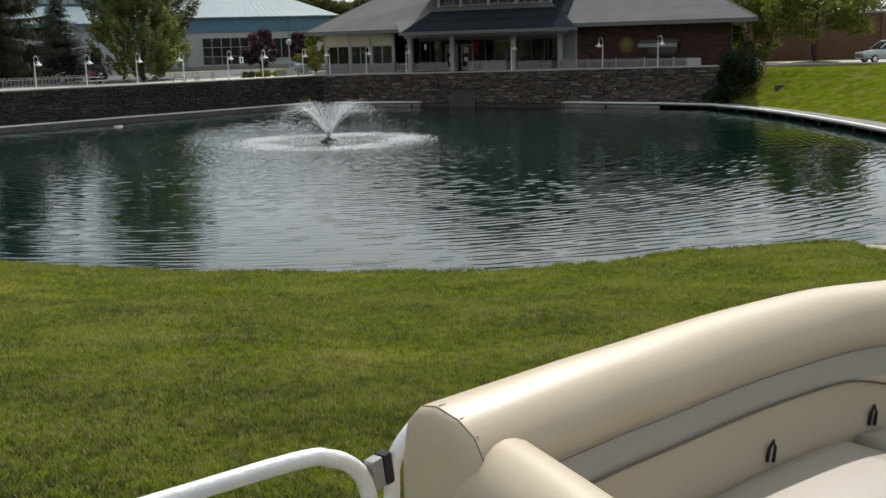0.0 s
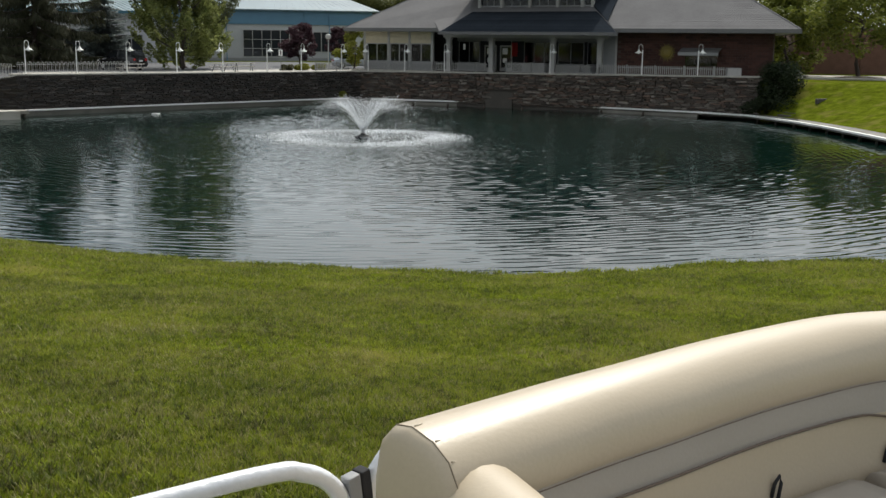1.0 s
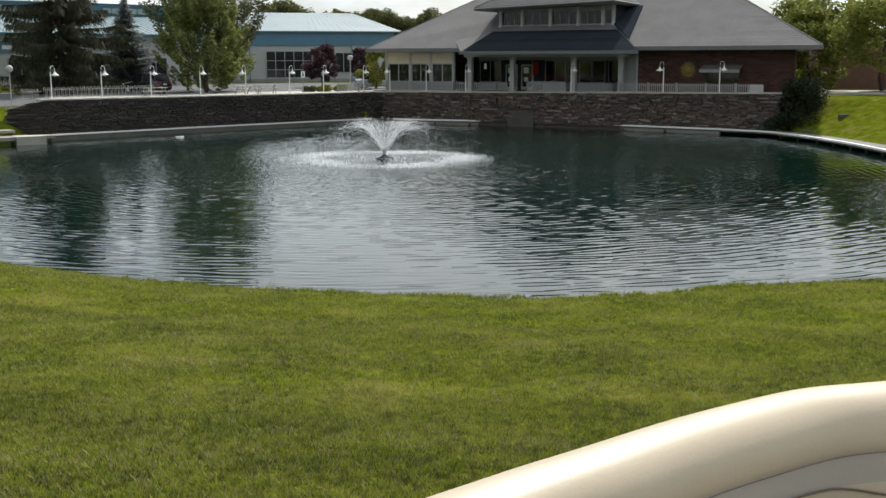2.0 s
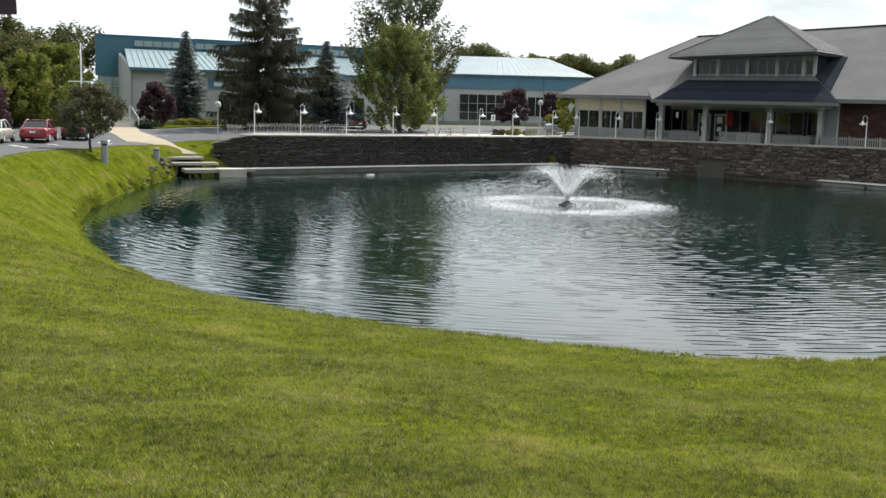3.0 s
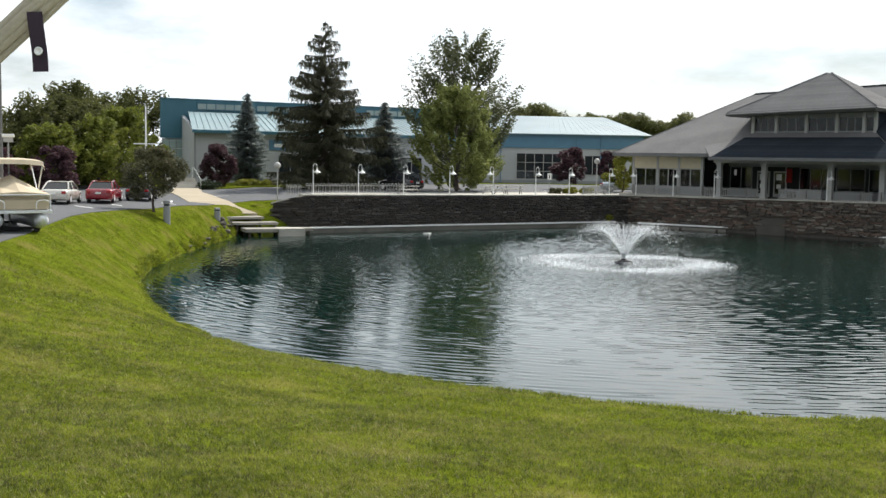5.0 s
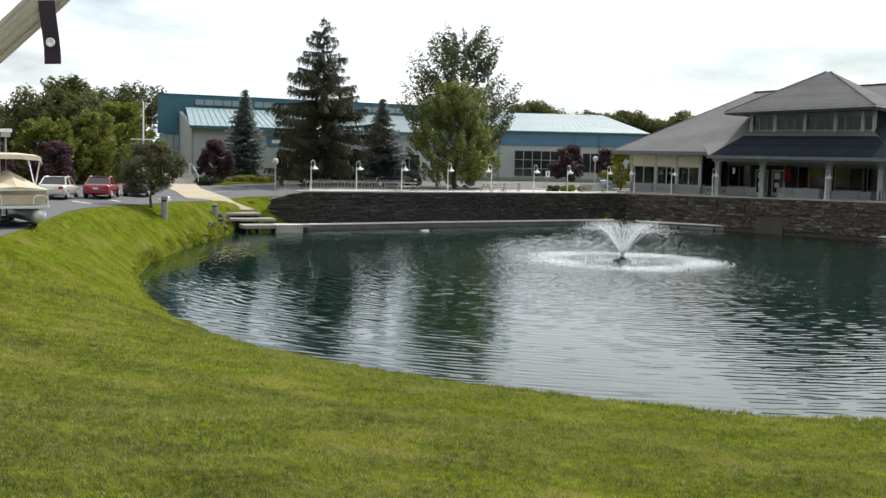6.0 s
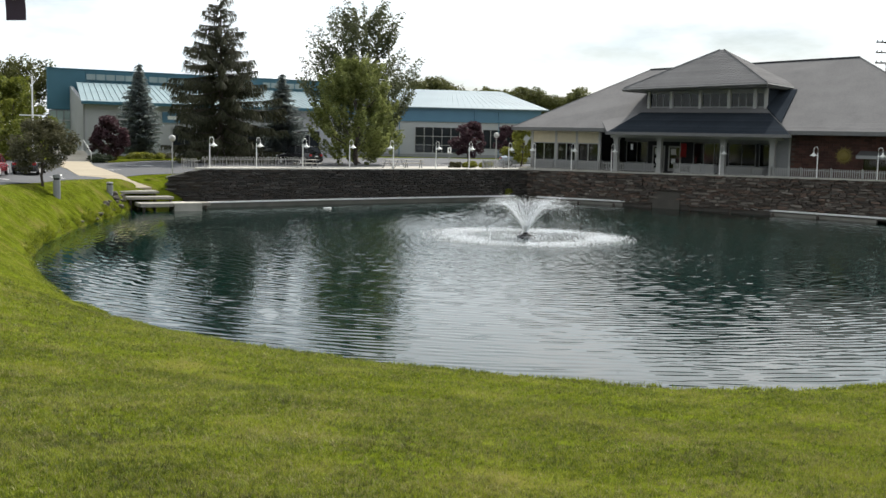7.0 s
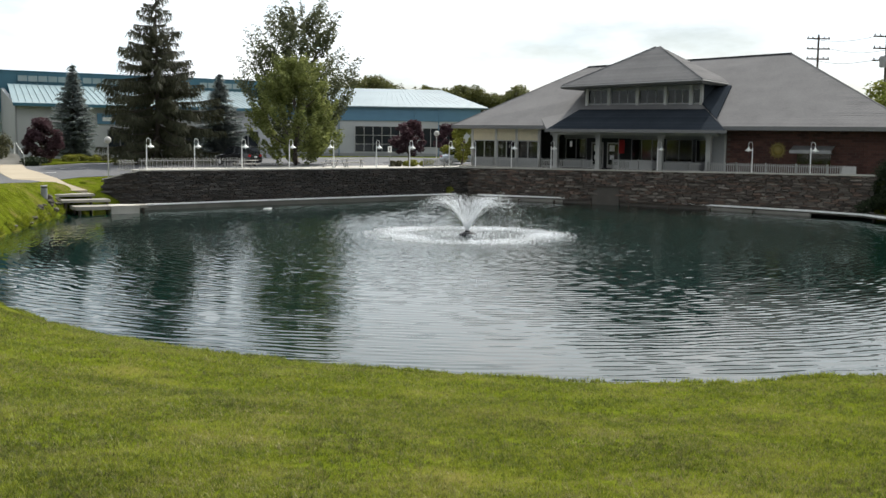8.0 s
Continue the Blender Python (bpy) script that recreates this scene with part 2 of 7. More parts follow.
L_DARKMAPLE = leaf_mat("dark_tree_leaves", (0.04, 0.052, 0.026), (0.165, 0.18, 0.09), 0.35)
L_RED = leaf_mat("purple_red_leaves", (0.042, 0.022, 0.028), (0.125, 0.068, 0.08), 0.4)
L_OLIVE = leaf_mat("olive_leaves", (0.04, 0.045, 0.02), (0.15, 0.14, 0.075), 0.35)
L_YELLOW = leaf_mat("yellow_green_leaves", (0.12, 0.14, 0.02), (0.3, 0.3, 0.05), 0.3)
L_WOODS = leaf_mat("woodland_leaves", (0.045, 0.056, 0.02), (0.165, 0.17, 0.055), 0.35)
L_WOODS2 = leaf_mat("woodland_leaves_light", (0.075, 0.1, 0.018), (0.24, 0.26, 0.045), 0.4)
L_HEDGE = leaf_mat("hedge_leaves", (0.012, 0.022, 0.01), (0.035, 0.05, 0.02), 0.2)
L_GRASS = leaf_mat("grass_blades", (0.063, 0.089, 0.0065), (0.272, 0.307, 0.027), 0.45, 2.2)
L_GRASS_OLIVE = leaf_mat("olive_grass_blades", (0.05, 0.055, 0.011), (0.245, 0.235, 0.066), 0.4, 2.6)
L_DRY = leaf_mat("dry_grass_blades", (0.19, 0.175, 0.06), (0.33, 0.31, 0.13), 0.3)

# ---- mesh helpers ----
def link(name, bm, material, parent=None, label="", smooth=False):
    me = bpy.data.meshes.new(name)
    bm.to_mesh(me)
    bm.free()
    for mm in (material if isinstance(material, (list, tuple)) else [material]):
        me.materials.append(mm)
    if smooth:
        for p in me.polygons:
            p.use_smooth = True
    ob = new(name, me)
    if parent:
        ob.parent = parent
    if label:
        ob["label"] = label
    return ob


def part(name, bm, material, parent, label="", smooth=False):
    return link(name, bm, material, parent, label, smooth)


def thing(name, x, y, z, rz=0, label="", category="", group="", kind=""):
    ob = new(name)
    ob.matrix_world = pose(x, y, z, 0, 0, rz)
    return tagged(ob, label, category, group, kind)


def box(bm, x0, y0, z0, x1, y1, z1, bevel=0.0, mi=0):
    m = Matrix.Translation(((x0 + x1) / 2, (y0 + y1) / 2, (z0 + z1) / 2)) @ Matrix.Diagonal((abs(x1 - x0), abs(y1 - y0), abs(z1 - z0), 1))
    r = bmesh.ops.create_cube(bm, size=1, matrix=m)
    vs = r["verts"]
    fs = {f for v in vs for f in v.link_faces}
    for f in fs:
        f.material_index = mi
    if bevel:
        es = {e for v in vs for e in v.link_edges}
        bmesh.ops.bevel(bm, geom=list(es), offset=bevel, segments=2, affect="EDGES", profile=0.6)
    return vs


def B(*boxes, bevel=0.0):
    bm = bmesh.new()
    for b in boxes:
        box(bm, *b, bevel=bevel)
    return bm


def prism(pts, z0, z1):
    """An upright slab over a plan outline. z0 and z1: numbers, or functions of x, y."""
    bm = bmesh.new()
    f0 = z0 if callable(z0) else (lambda x, y: z0)
    f1 = z1 if callable(z1) else (lambda x, y: z1)
    lo = [bm.verts.new((x, y, f0(x, y))) for x, y in pts]
    hi = [bm.verts.new((x, y, f1(x, y))) for x, y in pts]
    bm.faces.new(hi)
    bm.faces.new(lo[::-1])
    for i in range(len(pts)):
        j = (i + 1) % len(pts)
        bm.faces.new((lo[i], lo[j], hi[j], hi[i]))
    bmesh.ops.recalc_face_normals(bm, faces=bm.faces)
    return bm


def slab(quad, thick):
    """A sheet with thickness over three or four points in space, hanging down by thick."""
    bm = bmesh.new()
    hi = [bm.verts.new(p) for p in quad]
    lo = [bm.verts.new((p[0], p[1], p[2] - thick)) for p in quad]
    bm.faces.new(hi)
    bm.faces.new(lo[::-1])
    for i in range(len(quad)):
        j = (i + 1) % len(quad)
        bm.faces.new((lo[i], lo[j], hi[j], hi[i]))
    bmesh.ops.recalc_face_normals(bm, faces=bm.faces)
    return bm


def tube(bm, pts, radii, sides=8, closed=False):
    """A round bar along points."""
    rings = []
    up = Vector((0, 0, 1))
    n = len(pts)
    for i, p in enumerate(pts):
        a, b = Vector(pts[max(i - 1, 0)]), Vector(pts[min(i + 1, n - 1)])
        d = (b - a).normalized()
        s = d.cross(up)
        if s.length < 1e-3:
            s = d.cross(Vector((1, 0, 0)))
        s.normalize()
        t = s.cross(d)
        r = radii[i] if isinstance(radii, (list, tuple)) else radii
        rings.append([bm.verts.new(Vector(p) + (s * math.cos(k * math.tau / sides) + t * math.sin(k * math.tau / sides)) * r) for k in range(sides)])
    for i in range(n - 1):
        for k in range(sides):
            j = (k + 1) % sides
            bm.faces.new((rings[i][k], rings[i][j], rings[i + 1][j], rings[i + 1][k]))
    bm.faces.new(rings[0][::-1])
    bm.faces.new(rings[-1])
    return bm


def T(pts, radii, sides=8):
    bm = bmesh.new()
    tube(bm, pts, radii, sides)
    bmesh.ops.recalc_face_normals(bm, faces=bm.faces)
    return bm


def lathe(profile, sides=16):
    """A turned body: (radius, z) from the bottom up."""
    bm = bmesh.new()
    rings = [[bm.verts.new((r * math.cos(k * math.tau / sides), r * math.sin(k * math.tau / sides), z)) for k in range(sides)] for r, z in profile]
    for a, b in zip(rings, rings[1:]):
        for k in range(sides):
            j = (k + 1) % sides
            bm.faces.new((a[k], a[j], b[j], b[k]))
    bm.faces.new(rings[0][::-1])
    bm.faces.new(rings[-1])
    bmesh.ops.recalc_face_normals(bm, faces=bm.faces)
    return bm


# ---- ground and water ----
ZP = 2.75                                    # level of the car park, terrace and upper lawn
W_A, W_C, W_B = (-33.9, 78.1), (-11.4, 100.6), (20.6, 83.4)   # feet of the stone wall: west end, corner, east end
SHORE = [(-37.3, 73.5), (-35.1, 66.2), (-32.8, 57.35), (-29.99, 49.35), (-27.09, 43.55), (-22.82, 37.55), (-19.25, 33.3), (-16.4, 30.8), (-14.3, 29.4), (-12.6, 28.5), (-9.6, 27.4),
         (-6.8, 26.6), (-4.4, 26.15), (-2.3, 25.95), (0.5, 25.9), (3.2, 26.45), (5.6, 27.6), (8.0, 28.22), (9.7, 28.22), (11.0, 27.02), (13.5, 25.0), (18.0, 26.5), (22.0, 33.0), (24.2, 46.0), (23.6, 62.0), (23.0, 70.5), (22.1, 76.5), (21.2, 81.0)]
POND = SHORE + [W_B, W_C, W_A]
UPLAND = [(-36.4, 81.7), (-39.2, 79.5), (-40.2, 75.5), (-38.8, 69), (-37.7, 63), (-36.6, 57.5), (-34.4, 51.5), (-32.5, 46.4), (-29.2, 40), (-26.6, 35.4), (-24.2, 30), (-20.5, 21), (-14, 10), (0, 5.5), (14, 5), (30, 12), (42, 35), (41, 55), (36, 70), (31, 80), (24.5, 85.5)]


def dist_line(px, py, pts, closed=False):
    """Distance of each place to a run of straight pieces."""
    best = np.full(px.shape, 1e9)
    n = len(pts)
    for i in range(n if closed else n - 1):
        (ax, ay), (bx, by) = pts[i], pts[(i + 1) % n]
        dx, dy = bx - ax, by - ay
        k = np.clip(((px - ax) * dx + (py - ay) * dy) / (dx * dx + dy * dy), 0, 1)
        best = np.minimum(best, np.hypot(px - ax - k * dx, py - ay - k * dy))
    return best


def inside(px, py, pts):
    odd = np.zeros(px.shape, bool)
    n = len(pts)
    for i in range(n):
        (ax, ay), (bx, by) = pts[i], pts[(i + 1) % n]
        c = (ay > py) != (by > py)
        with np.errstate(divide="ignore", invalid="ignore"):
            odd ^= c & (px < (bx - ax) * (py - ay) / (by - ay) + ax)
    return odd


# the wall's body hides the step in the ground
POND_BED = SHORE + [(20.9, 84.1), (-11.2, 101.5), (-34.6, 78.8)]
BANK = UPLAND + [(24.5, 85.5), (22.5, 84.5)] + [W_B] + SHORE[::-1] + [W_A]


def ground_z(px, py):
    px, py = np.asarray(px, float), np.asarray(py, float)
    s, e = dist_line(px, py, [(-34.3, 78.5)] + SHORE), dist_line(px, py, UPLAND)
    k = s / (s + e + 1e-6)
    k = np.clip(k, 0, 1)
    west = np.clip((py - 44) / 14, 0, 1) * np.clip((-px - 15) / 8, 0, 1)
    k = k * (1.12 - 0.12 * k) * (1 - west) + (1 - (1 - k) ** 1.7) * west
    wobble = 0.05 * np.sin(px * 0.9 + 1.7 * np.sin(py * 0.31)) * np.sin(py * 0.7 + np.sin(px * 0.43))
    # the car park dips a little towards the pond
    dip = (0.4 * np.clip((py - 50) / 12, 0, 1) + 0.3 * np.exp(-((px + 40.5) ** 2 + (py - 75) ** 2) / 30)) * np.clip(1 - e / 10, 0, 1) * (px < -25)
    bank = 0.07 + (ZP - dip - 0.07) * np.clip(k, 0, 1) + (1 - 0.7 * west) * wobble * np.clip(s / 3, 0, 1) * np.clip(e / 2, 0, 1)
    z = np.where(inside(px, py, BANK), bank, ZP - dip)
    wet = inside(px, py, POND_BED)
    z = np.where(wet, -np.clip(0.35 + 0.5 * np.minimum(s, dist_line(px, py, [W_B, W_C, W_A])), 0, 2.0), z)
    return z


def steps(lo, hi, fine_lo, fine_hi, fine):
    mid = np.arange(fine_lo, fine_hi + 1e-6, fine)
    left, x, d = [], fine_lo, fine
    while x > lo:
        d *= 1.35
        x -= d
        left.append(x)
    right, x, d = [], fine_hi, fine
    while x < hi:
        d *= 1.35
        x += d
        right.append(x)
    return np.array(left[::-1] + list(mid) + right)


gx, gy = steps(-900, 900, -48, 34, 0.5), steps(-600, 1500, -6, 106, 0.5)
GX, GY = np.meshgrid(gx, gy)
GZ = ground_z(GX, GY)
nx, ny = len(gx), len(gy)
me = bpy.data.meshes.new("ground")
vid = np.arange(nx * ny).reshape(ny, nx)
quads = np.stack([vid[:-1, :-1], vid[:-1, 1:], vid[1:, 1:], vid[1:, :-1]], -1).reshape(-1, 4)
me.from_pydata(np.stack([GX, GY, GZ], -1).reshape(-1, 3).tolist(), [], quads.tolist())
me.materials.append(M_GRASS)
for p in me.polygons:
    p.use_smooth = True
ground = tagged(new("ground", me), "mown green lawn sloping down to the pond", "lawn", kind="structure")

# the water: rings of ripples that the fountain's falling drops send out, as real relief
FX, FY = -7.25, 62.8
wr, wa = np.arange(0.0, 46.0, 0.06), np.linspace(0, math.tau, 640, endpoint=False)
WR, WA = np.meshgrid(wr, wa, indexing="ij")
WX, WY = FX + WR * np.cos(WA), FY + WR * np.sin(WA)
RWV = np.random.default_rng(17)
WZ = np.zeros(WX.shape)
for k in range(56):
    a, r0 = RWV.uniform(0, math.tau), 9.0 * math.sqrt(RWV.uniform(0.1, 1))
    lam = RWV.uniform(0.25, 0.58)
    dist = np.hypot(WX - FX - r0 * math.cos(a), WY - FY - r0 * math.sin(a))
    WZ += WAVE[0] * lam / math.tau * np.cos(dist * math.tau / lam + RWV.uniform(0, math.tau))
for k in range(10):                          # a light breeze across the pond
    a, lam = radians(RWV.uniform(60, 130)), RWV.uniform(0.6, 1.6)
    WZ += WAVE[1] * lam / math.tau * np.cos((WX * math.cos(a) + WY * math.sin(a)) * math.tau / lam + RWV.uniform(0, math.tau))
gust = 0.8 + 0.25 * np.sin(WX * 0.23 + 1.3 * np.sin(WY * 0.17)) * np.sin(WY * 0.21 + 0.8)
WZ *= gust * np.clip(1.75 - WR / 30, 0.72, 1.4) * np.clip(0.25 + WR / 8, 0, 1)
wid = np.arange(WX.size).reshape(WX.shape)
wq = np.stack([wid[:-1], np.roll(wid, -1, 1)[:-1], np.roll(wid, -1, 1)[1:], wid[1:]], -1)
mx, my = WX[:-1], WY[:-1]
near_shore = dist_line(mx, my, POND, True) < 1.2
wq = wq[inside(mx, my, POND) | near_shore].reshape(-1, 4)
me = bpy.data.meshes.new("water")
me.vertices.add(WX.size)
me.vertices.foreach_set("co", np.stack([WX, WY, WZ], -1).astype(np.float32).ravel())
me.loops.add(wq.size)
me.loops.foreach_set("vertex_index", wq.astype(np.int32).ravel())
me.polygons.add(len(wq))
me.polygons.foreach_set("loop_start", np.arange(0, wq.size, 4, dtype=np.int32))
me.polygons.foreach_set("use_smooth", np.ones(len(wq), bool))
me.update(calc_edges=True)
me.materials.append(M_WATER)
water = tagged(new("water", me), "rippled dark green pond water", "pond", kind="structure")

# ---- grass blades over the near lawn ----
def grass_patch(name, seed, boxes, material, label, shift=0.0, near=None):
    """Tufts of thin bent blades: (x0, y0, x1, y1, tufts, blade height)."""
    r = np.random.default_rng(seed)
    V, Fc, base = [], [], 0
    for x0, y0, x1, y1, n, hgt in boxes:
        x, y = r.uniform(x0, x1, n), r.uniform(y0, y1, n)
        s = dist_line(x, y, SHORE)
        clump = 0.5 + 0.3 * np.sin(x * 1.1 + shift + 2 * np.sin(y * 0.7)) * np.sin(y * 1.3 + 1.5 * np.sin(x * 0.6 + shift)) + 0.3 * np.sin(x * 4.7 + 2.2 * np.sin(y * 3.1 + shift)) * np.sin(y * 5.3 + 1.9 * np.sin(x * 3.7))
        clump = np.clip(clump, 0, 1)
        keep = ~inside(x, y, POND_BED) & (inside(x, y, BANK) | (x > -25)) & (r.random(n) < 0.2 + 0.8 * clump)
        if near:
            keep &= (s < near * clump) & (clump > 0.45)
        x, y, s, clump = x[keep], y[keep], s[keep], clump[keep]
        z = ground_z(x, y)
        m = len(x)
        if not m:
            continue
        for k in range(4):
            a = r.uniform(0, math.tau, m)
            h = hgt * r.uniform(0.5, 1.15, m) * (0.75 + 0.5 * clump) * (1.0 if near else np.where(s < 0.5, 0.7, 1.0))
            w = h * r.uniform(0.07, 0.13, m) + 0.0025
            ox, oy = x + r.normal(0, 0.03, m), y + r.normal(0, 0.03, m)
            lx, ly = np.cos(a), np.sin(a)
            tip = h * r.uniform(0.3, 1.7, m)
            P = np.stack([np.stack([ox - ly * w, oy + lx * w, z - 0.01], -1), np.stack([ox + ly * w, oy - lx * w, z - 0.01], -1), np.stack([ox + lx * tip, oy + ly * tip, z + h], -1)], 1)
            V.append(P.reshape(-1, 3))
            Fc.append((np.arange(m * 3) + base).reshape(-1, 3))
            base += m * 3
    me = bpy.data.meshes.new(name)
    me.from_pydata(np.concatenate(V).tolist(), [], np.concatenate(Fc).tolist())
    me.materials.append(material)
    return tagged(new(name, me), label, "grass", kind="stuff")


grass_patch("grass", 1, [(-11.5, 6.5, 4.5, 12, 74000, 0.045), (-18, 12, 8, 19, 82000, 0.05), (-26, 19, 12, 30, 66000, 0.06), (-36, 30, -18, 46, 40000, 0.045), (-42, 46, -28, 76, 40000, 0.05)], L_GRASS, "mown green grass blades on the bank")
grass_patch("olive_grass", 3, [(-11.5, 6.5, 4.5, 12, 31000, 0.045), (-17, 12, 8, 19, 30000, 0.05), (-26, 19, 12, 30, 24000, 0.06)], L_GRASS_OLIVE, "dull olive grass blades in worn patches", 1.7)
grass_patch("dry_grass", 2, [(-11.5, 6.5, 4.5, 12, 15000, 0.042), (-17, 12, 8, 19, 15000, 0.046), (-26, 19, 12, 29, 10000, 0.05)], L_DRY, "pale dry grass blades among the lawn", 3.1)
grass_patch("shore_grass", 4, [(-30, 25, 12, 46, 260000, 0.10), (-41, 44, -26, 78, 120000, 0.2)], L_GRASS, "longer uneven grass tufts along the water's edge", 5.0, 0.6)

# ---- pond edge: stone walls, ledge, boardwalk ----
def strip(pts, off0, off1, z0, z1):
    """A slab along a run of plan points, between two offsets to its left."""
    n = len(pts)
    P = [Vector(p) for p in pts]
    nrm = []
    for i in range(n):
        d0 = (P[i] - P[i - 1]).normalized() if i else (P[1] - P[0]).normalized()
        d1 = (P[i + 1] - P[i]).normalized() if i < n - 1 else d0
        a, b = Vector((-d0.y, d0.x)), Vector((-d1.y, d1.x))
        m = (a + b).normalized()
        nrm.append(m / max(0.4, m.dot(a)))
    bm = bmesh.new()
    rows = []
    for p, q in zip(P, nrm):
        rows.append([bm.verts.new((*(p + q * o), z)) for o, z in ((off0, z0), (off1, z0), (off1, z1), (off0, z1))])
    for a, b in zip(rows, rows[1:]):
        for k in range(4):
            j = (k + 1) % 4
            bm.faces.new((a[k], a[j], b[j], b[k]))
    bm.faces.new(rows[0])
    bm.faces.new(rows[-1][::-1])
    bmesh.ops.recalc_face_normals(bm, faces=bm.faces)
    return bm


LEDGE_W = [(-33.0, 77.0), (-25.3, 85.6), (-11.9, 99.2)]
LEDGE_E = [(-11.0, 98.9), (0.4, 94.9), (9.3, 89.6), (16.4, 84.6), (19.5, 81.4), (21.0, 76.0), (21.9, 70.1), (22.5, 62.0), (22.6, 54.0), (21.0, 42.0)]
ledge_w = tagged(link("ledge", strip(LEDGE_W, -0.05, 2.0, -0.6, 0.40), M_LEDGE), "dark wet concrete ledge along the foot of the wall", "ledge", kind="structure")
ledge_e = tagged(link("boardwalk", strip(LEDGE_E, -0.05, 1.9, 0.22, 0.36), M_LEDGE), "weathered grey walkway along the pond edge on posts", "walkway", kind="structure")
part("face_board", strip(LEDGE_E[:4], 0.0, 0.22, -0.6, 0.215), M_DOCK, ledge_e, "grey wet face of the walkway")
part("edge_board", strip([LEDGE_W[0], (-25.3, 85.6), (-12.3, 98.8)], -0.12, 0.14, 0.36, 0.47), M_WHITE, ledge_w, "pale edge board")
part("edge_board", strip([(-10.2, 98.55), (0.4, 94.9)], -0.12, 0.14, 0.33, 0.45), M_WHITE, ledge_e, "pale edge board")
part("edge_board", strip([(3.1, 93.35), (9.3, 89.6), (16.4, 84.6), (19.5, 81.4), (21.0, 76.0), (21.9, 70.1), (22.5, 62.0), (22.6, 54.0), (21.0, 42.0)], -0.12, 0.14, 0.33, 0.45), M_WHITE, ledge_e, "pale edge board")
for k in range(16):
    y = 80.5 - k * 2.4
    x = float(np.interp(y, [42, 54, 62, 70.1, 76, 81.4], [21.0, 22.6, 22.5, 21.9, 21.0, 19.5])) + 0.25
    part("post", T([(x, y, -0.8), (x, y, 0.2)], 0.11), M_BARK, ledge_e)
for k in range(9):
    part("post", T([(*(Vector((-11.0, 98.9)).lerp(Vector((16.4, 84.6)), 0.05 + k * 0.115) + Vector((0.15, 0.25))), -0.8), (*(Vector((-11.0, 98.9)).lerp(Vector((16.4, 84.6)), 0.05 + k * 0.115) + Vector((0.15, 0.25))), 0.2)], 0.11), M_BARK, ledge_e)


def stone_wall(name, a, b, top0, top1, label, seed, gap=None):
    """A retaining wall of rough coursed stone from a to b, its face on the line, its body behind."""
    rnd = random.Random(seed)
    a, b = Vector(a), Vector(b)
    L, d = (b - a).length, (b - a).normalized()
    w = thing(name, a.x, a.y, 0, math.degrees(math.atan2(d.y, d.x)), label, "stone wall", kind="structure")
    bm = bmesh.new()
    lo = [(0, 0.1), (L, 0.1), (L, 1.3), (0, 1.3)]
    vs = [bm.verts.new((x, y, -0.8)) for x, y in lo] + [bm.verts.new((x, y, (top0 + (top1 - top0) * x / L) - 0.1)) for x, y in lo]
    for f in ((0, 1, 2, 3), (4, 5, 6, 7), (0, 1, 5, 4), (1, 2, 6, 5), (2, 3, 7, 6), (3, 0, 4, 7)):
        bm.faces.new([vs[k] for k in f])
    bmesh.ops.recalc_face_normals(bm, faces=bm.faces)
    part("core", bm, M_JOINT, w)
    bm = bmesh.new()
    vs = [bm.verts.new((x, y, top0 + (top1 - top0) * x / L + dz)) for dz in (-0.1, 0.0) for x, y in ((-0.1, -0.08), (L + 0.1, -0.08), (L + 0.1, 1.35), (-0.1, 1.35))]
    for f in ((0, 1, 2, 3), (4, 5, 6, 7), (0, 1, 5, 4), (1, 2, 6, 5), (2, 3, 7, 6), (3, 0, 4, 7)):
        bm.faces.new([vs[k] for k in f])
    bmesh.ops.recalc_face_normals(bm, faces=bm.faces)
    part("coping", bm, M_CONCRETE, w, "grey coping slab")
    return w, L, rnd


wall_w, LEN_W, RND_W = stone_wall("wall_west", W_A, (W_C[0] + 0.7, W_C[1] + 0.7), 2.95, 2.82, "rough dark stone retaining wall beside the pond", 3)
W_END = (-36.5, 77.7)                         # the wall runs on past the fence, its top falling to the bank
wall_x, LEN_X, RND_X = stone_wall("wall_west_end", W_END, W_A, 2.3, 2.93, "low end of the dark stone retaining wall beside the dock", 6)
wall_e, LEN_E, RND_E = stone_wall("wall_east", W_C, W_B, 2.84, 3.2, "rough brown stone retaining wall below the restaurant", 4)

part("recess_panel", B((13.15, 0.03, -0.3, 15.65, 0.16, 1.42), (13.15, -0.1, -0.3, 15.65, 0.03, 0.75)), M_RECESS, wall_e, "grey concrete panel in a gap of the stones")

# car park, terrace, walk
lot_bm = bmesh.new()
lot_bm.faces.new([lot_bm.verts.new((x, y, 0)) for x, y in ((-24.5, 30), (-27, 35.4), (-29.5, 40), (-32.8, 46.4), (-34.6, 51.5), (-36.8, 57.5), (-37.9, 63), (-39.0, 69), (-40.4, 75.5), (-39.4, 79.7), (-36.6, 82.0), (-37, 86.5), (-14.5, 108), (-8, 113), (4, 140), (-28, 139), (-42, 124), (-49, 100), (-55, 92), (-75, 88), (-80, 35), (-50, 22), (-30, 22))])
for k in range(34):
    for co, no in (((-80 + 2.5 * k, 0, 0), (1, 0, 0)), ((0, 22 + 2.5 * k, 0), (0, 1, 0))):
        bmesh.ops.bisect_plane(lot_bm, geom=lot_bm.verts[:] + lot_bm.edges[:] + lot_bm.faces[:], plane_co=co, plane_no=no)
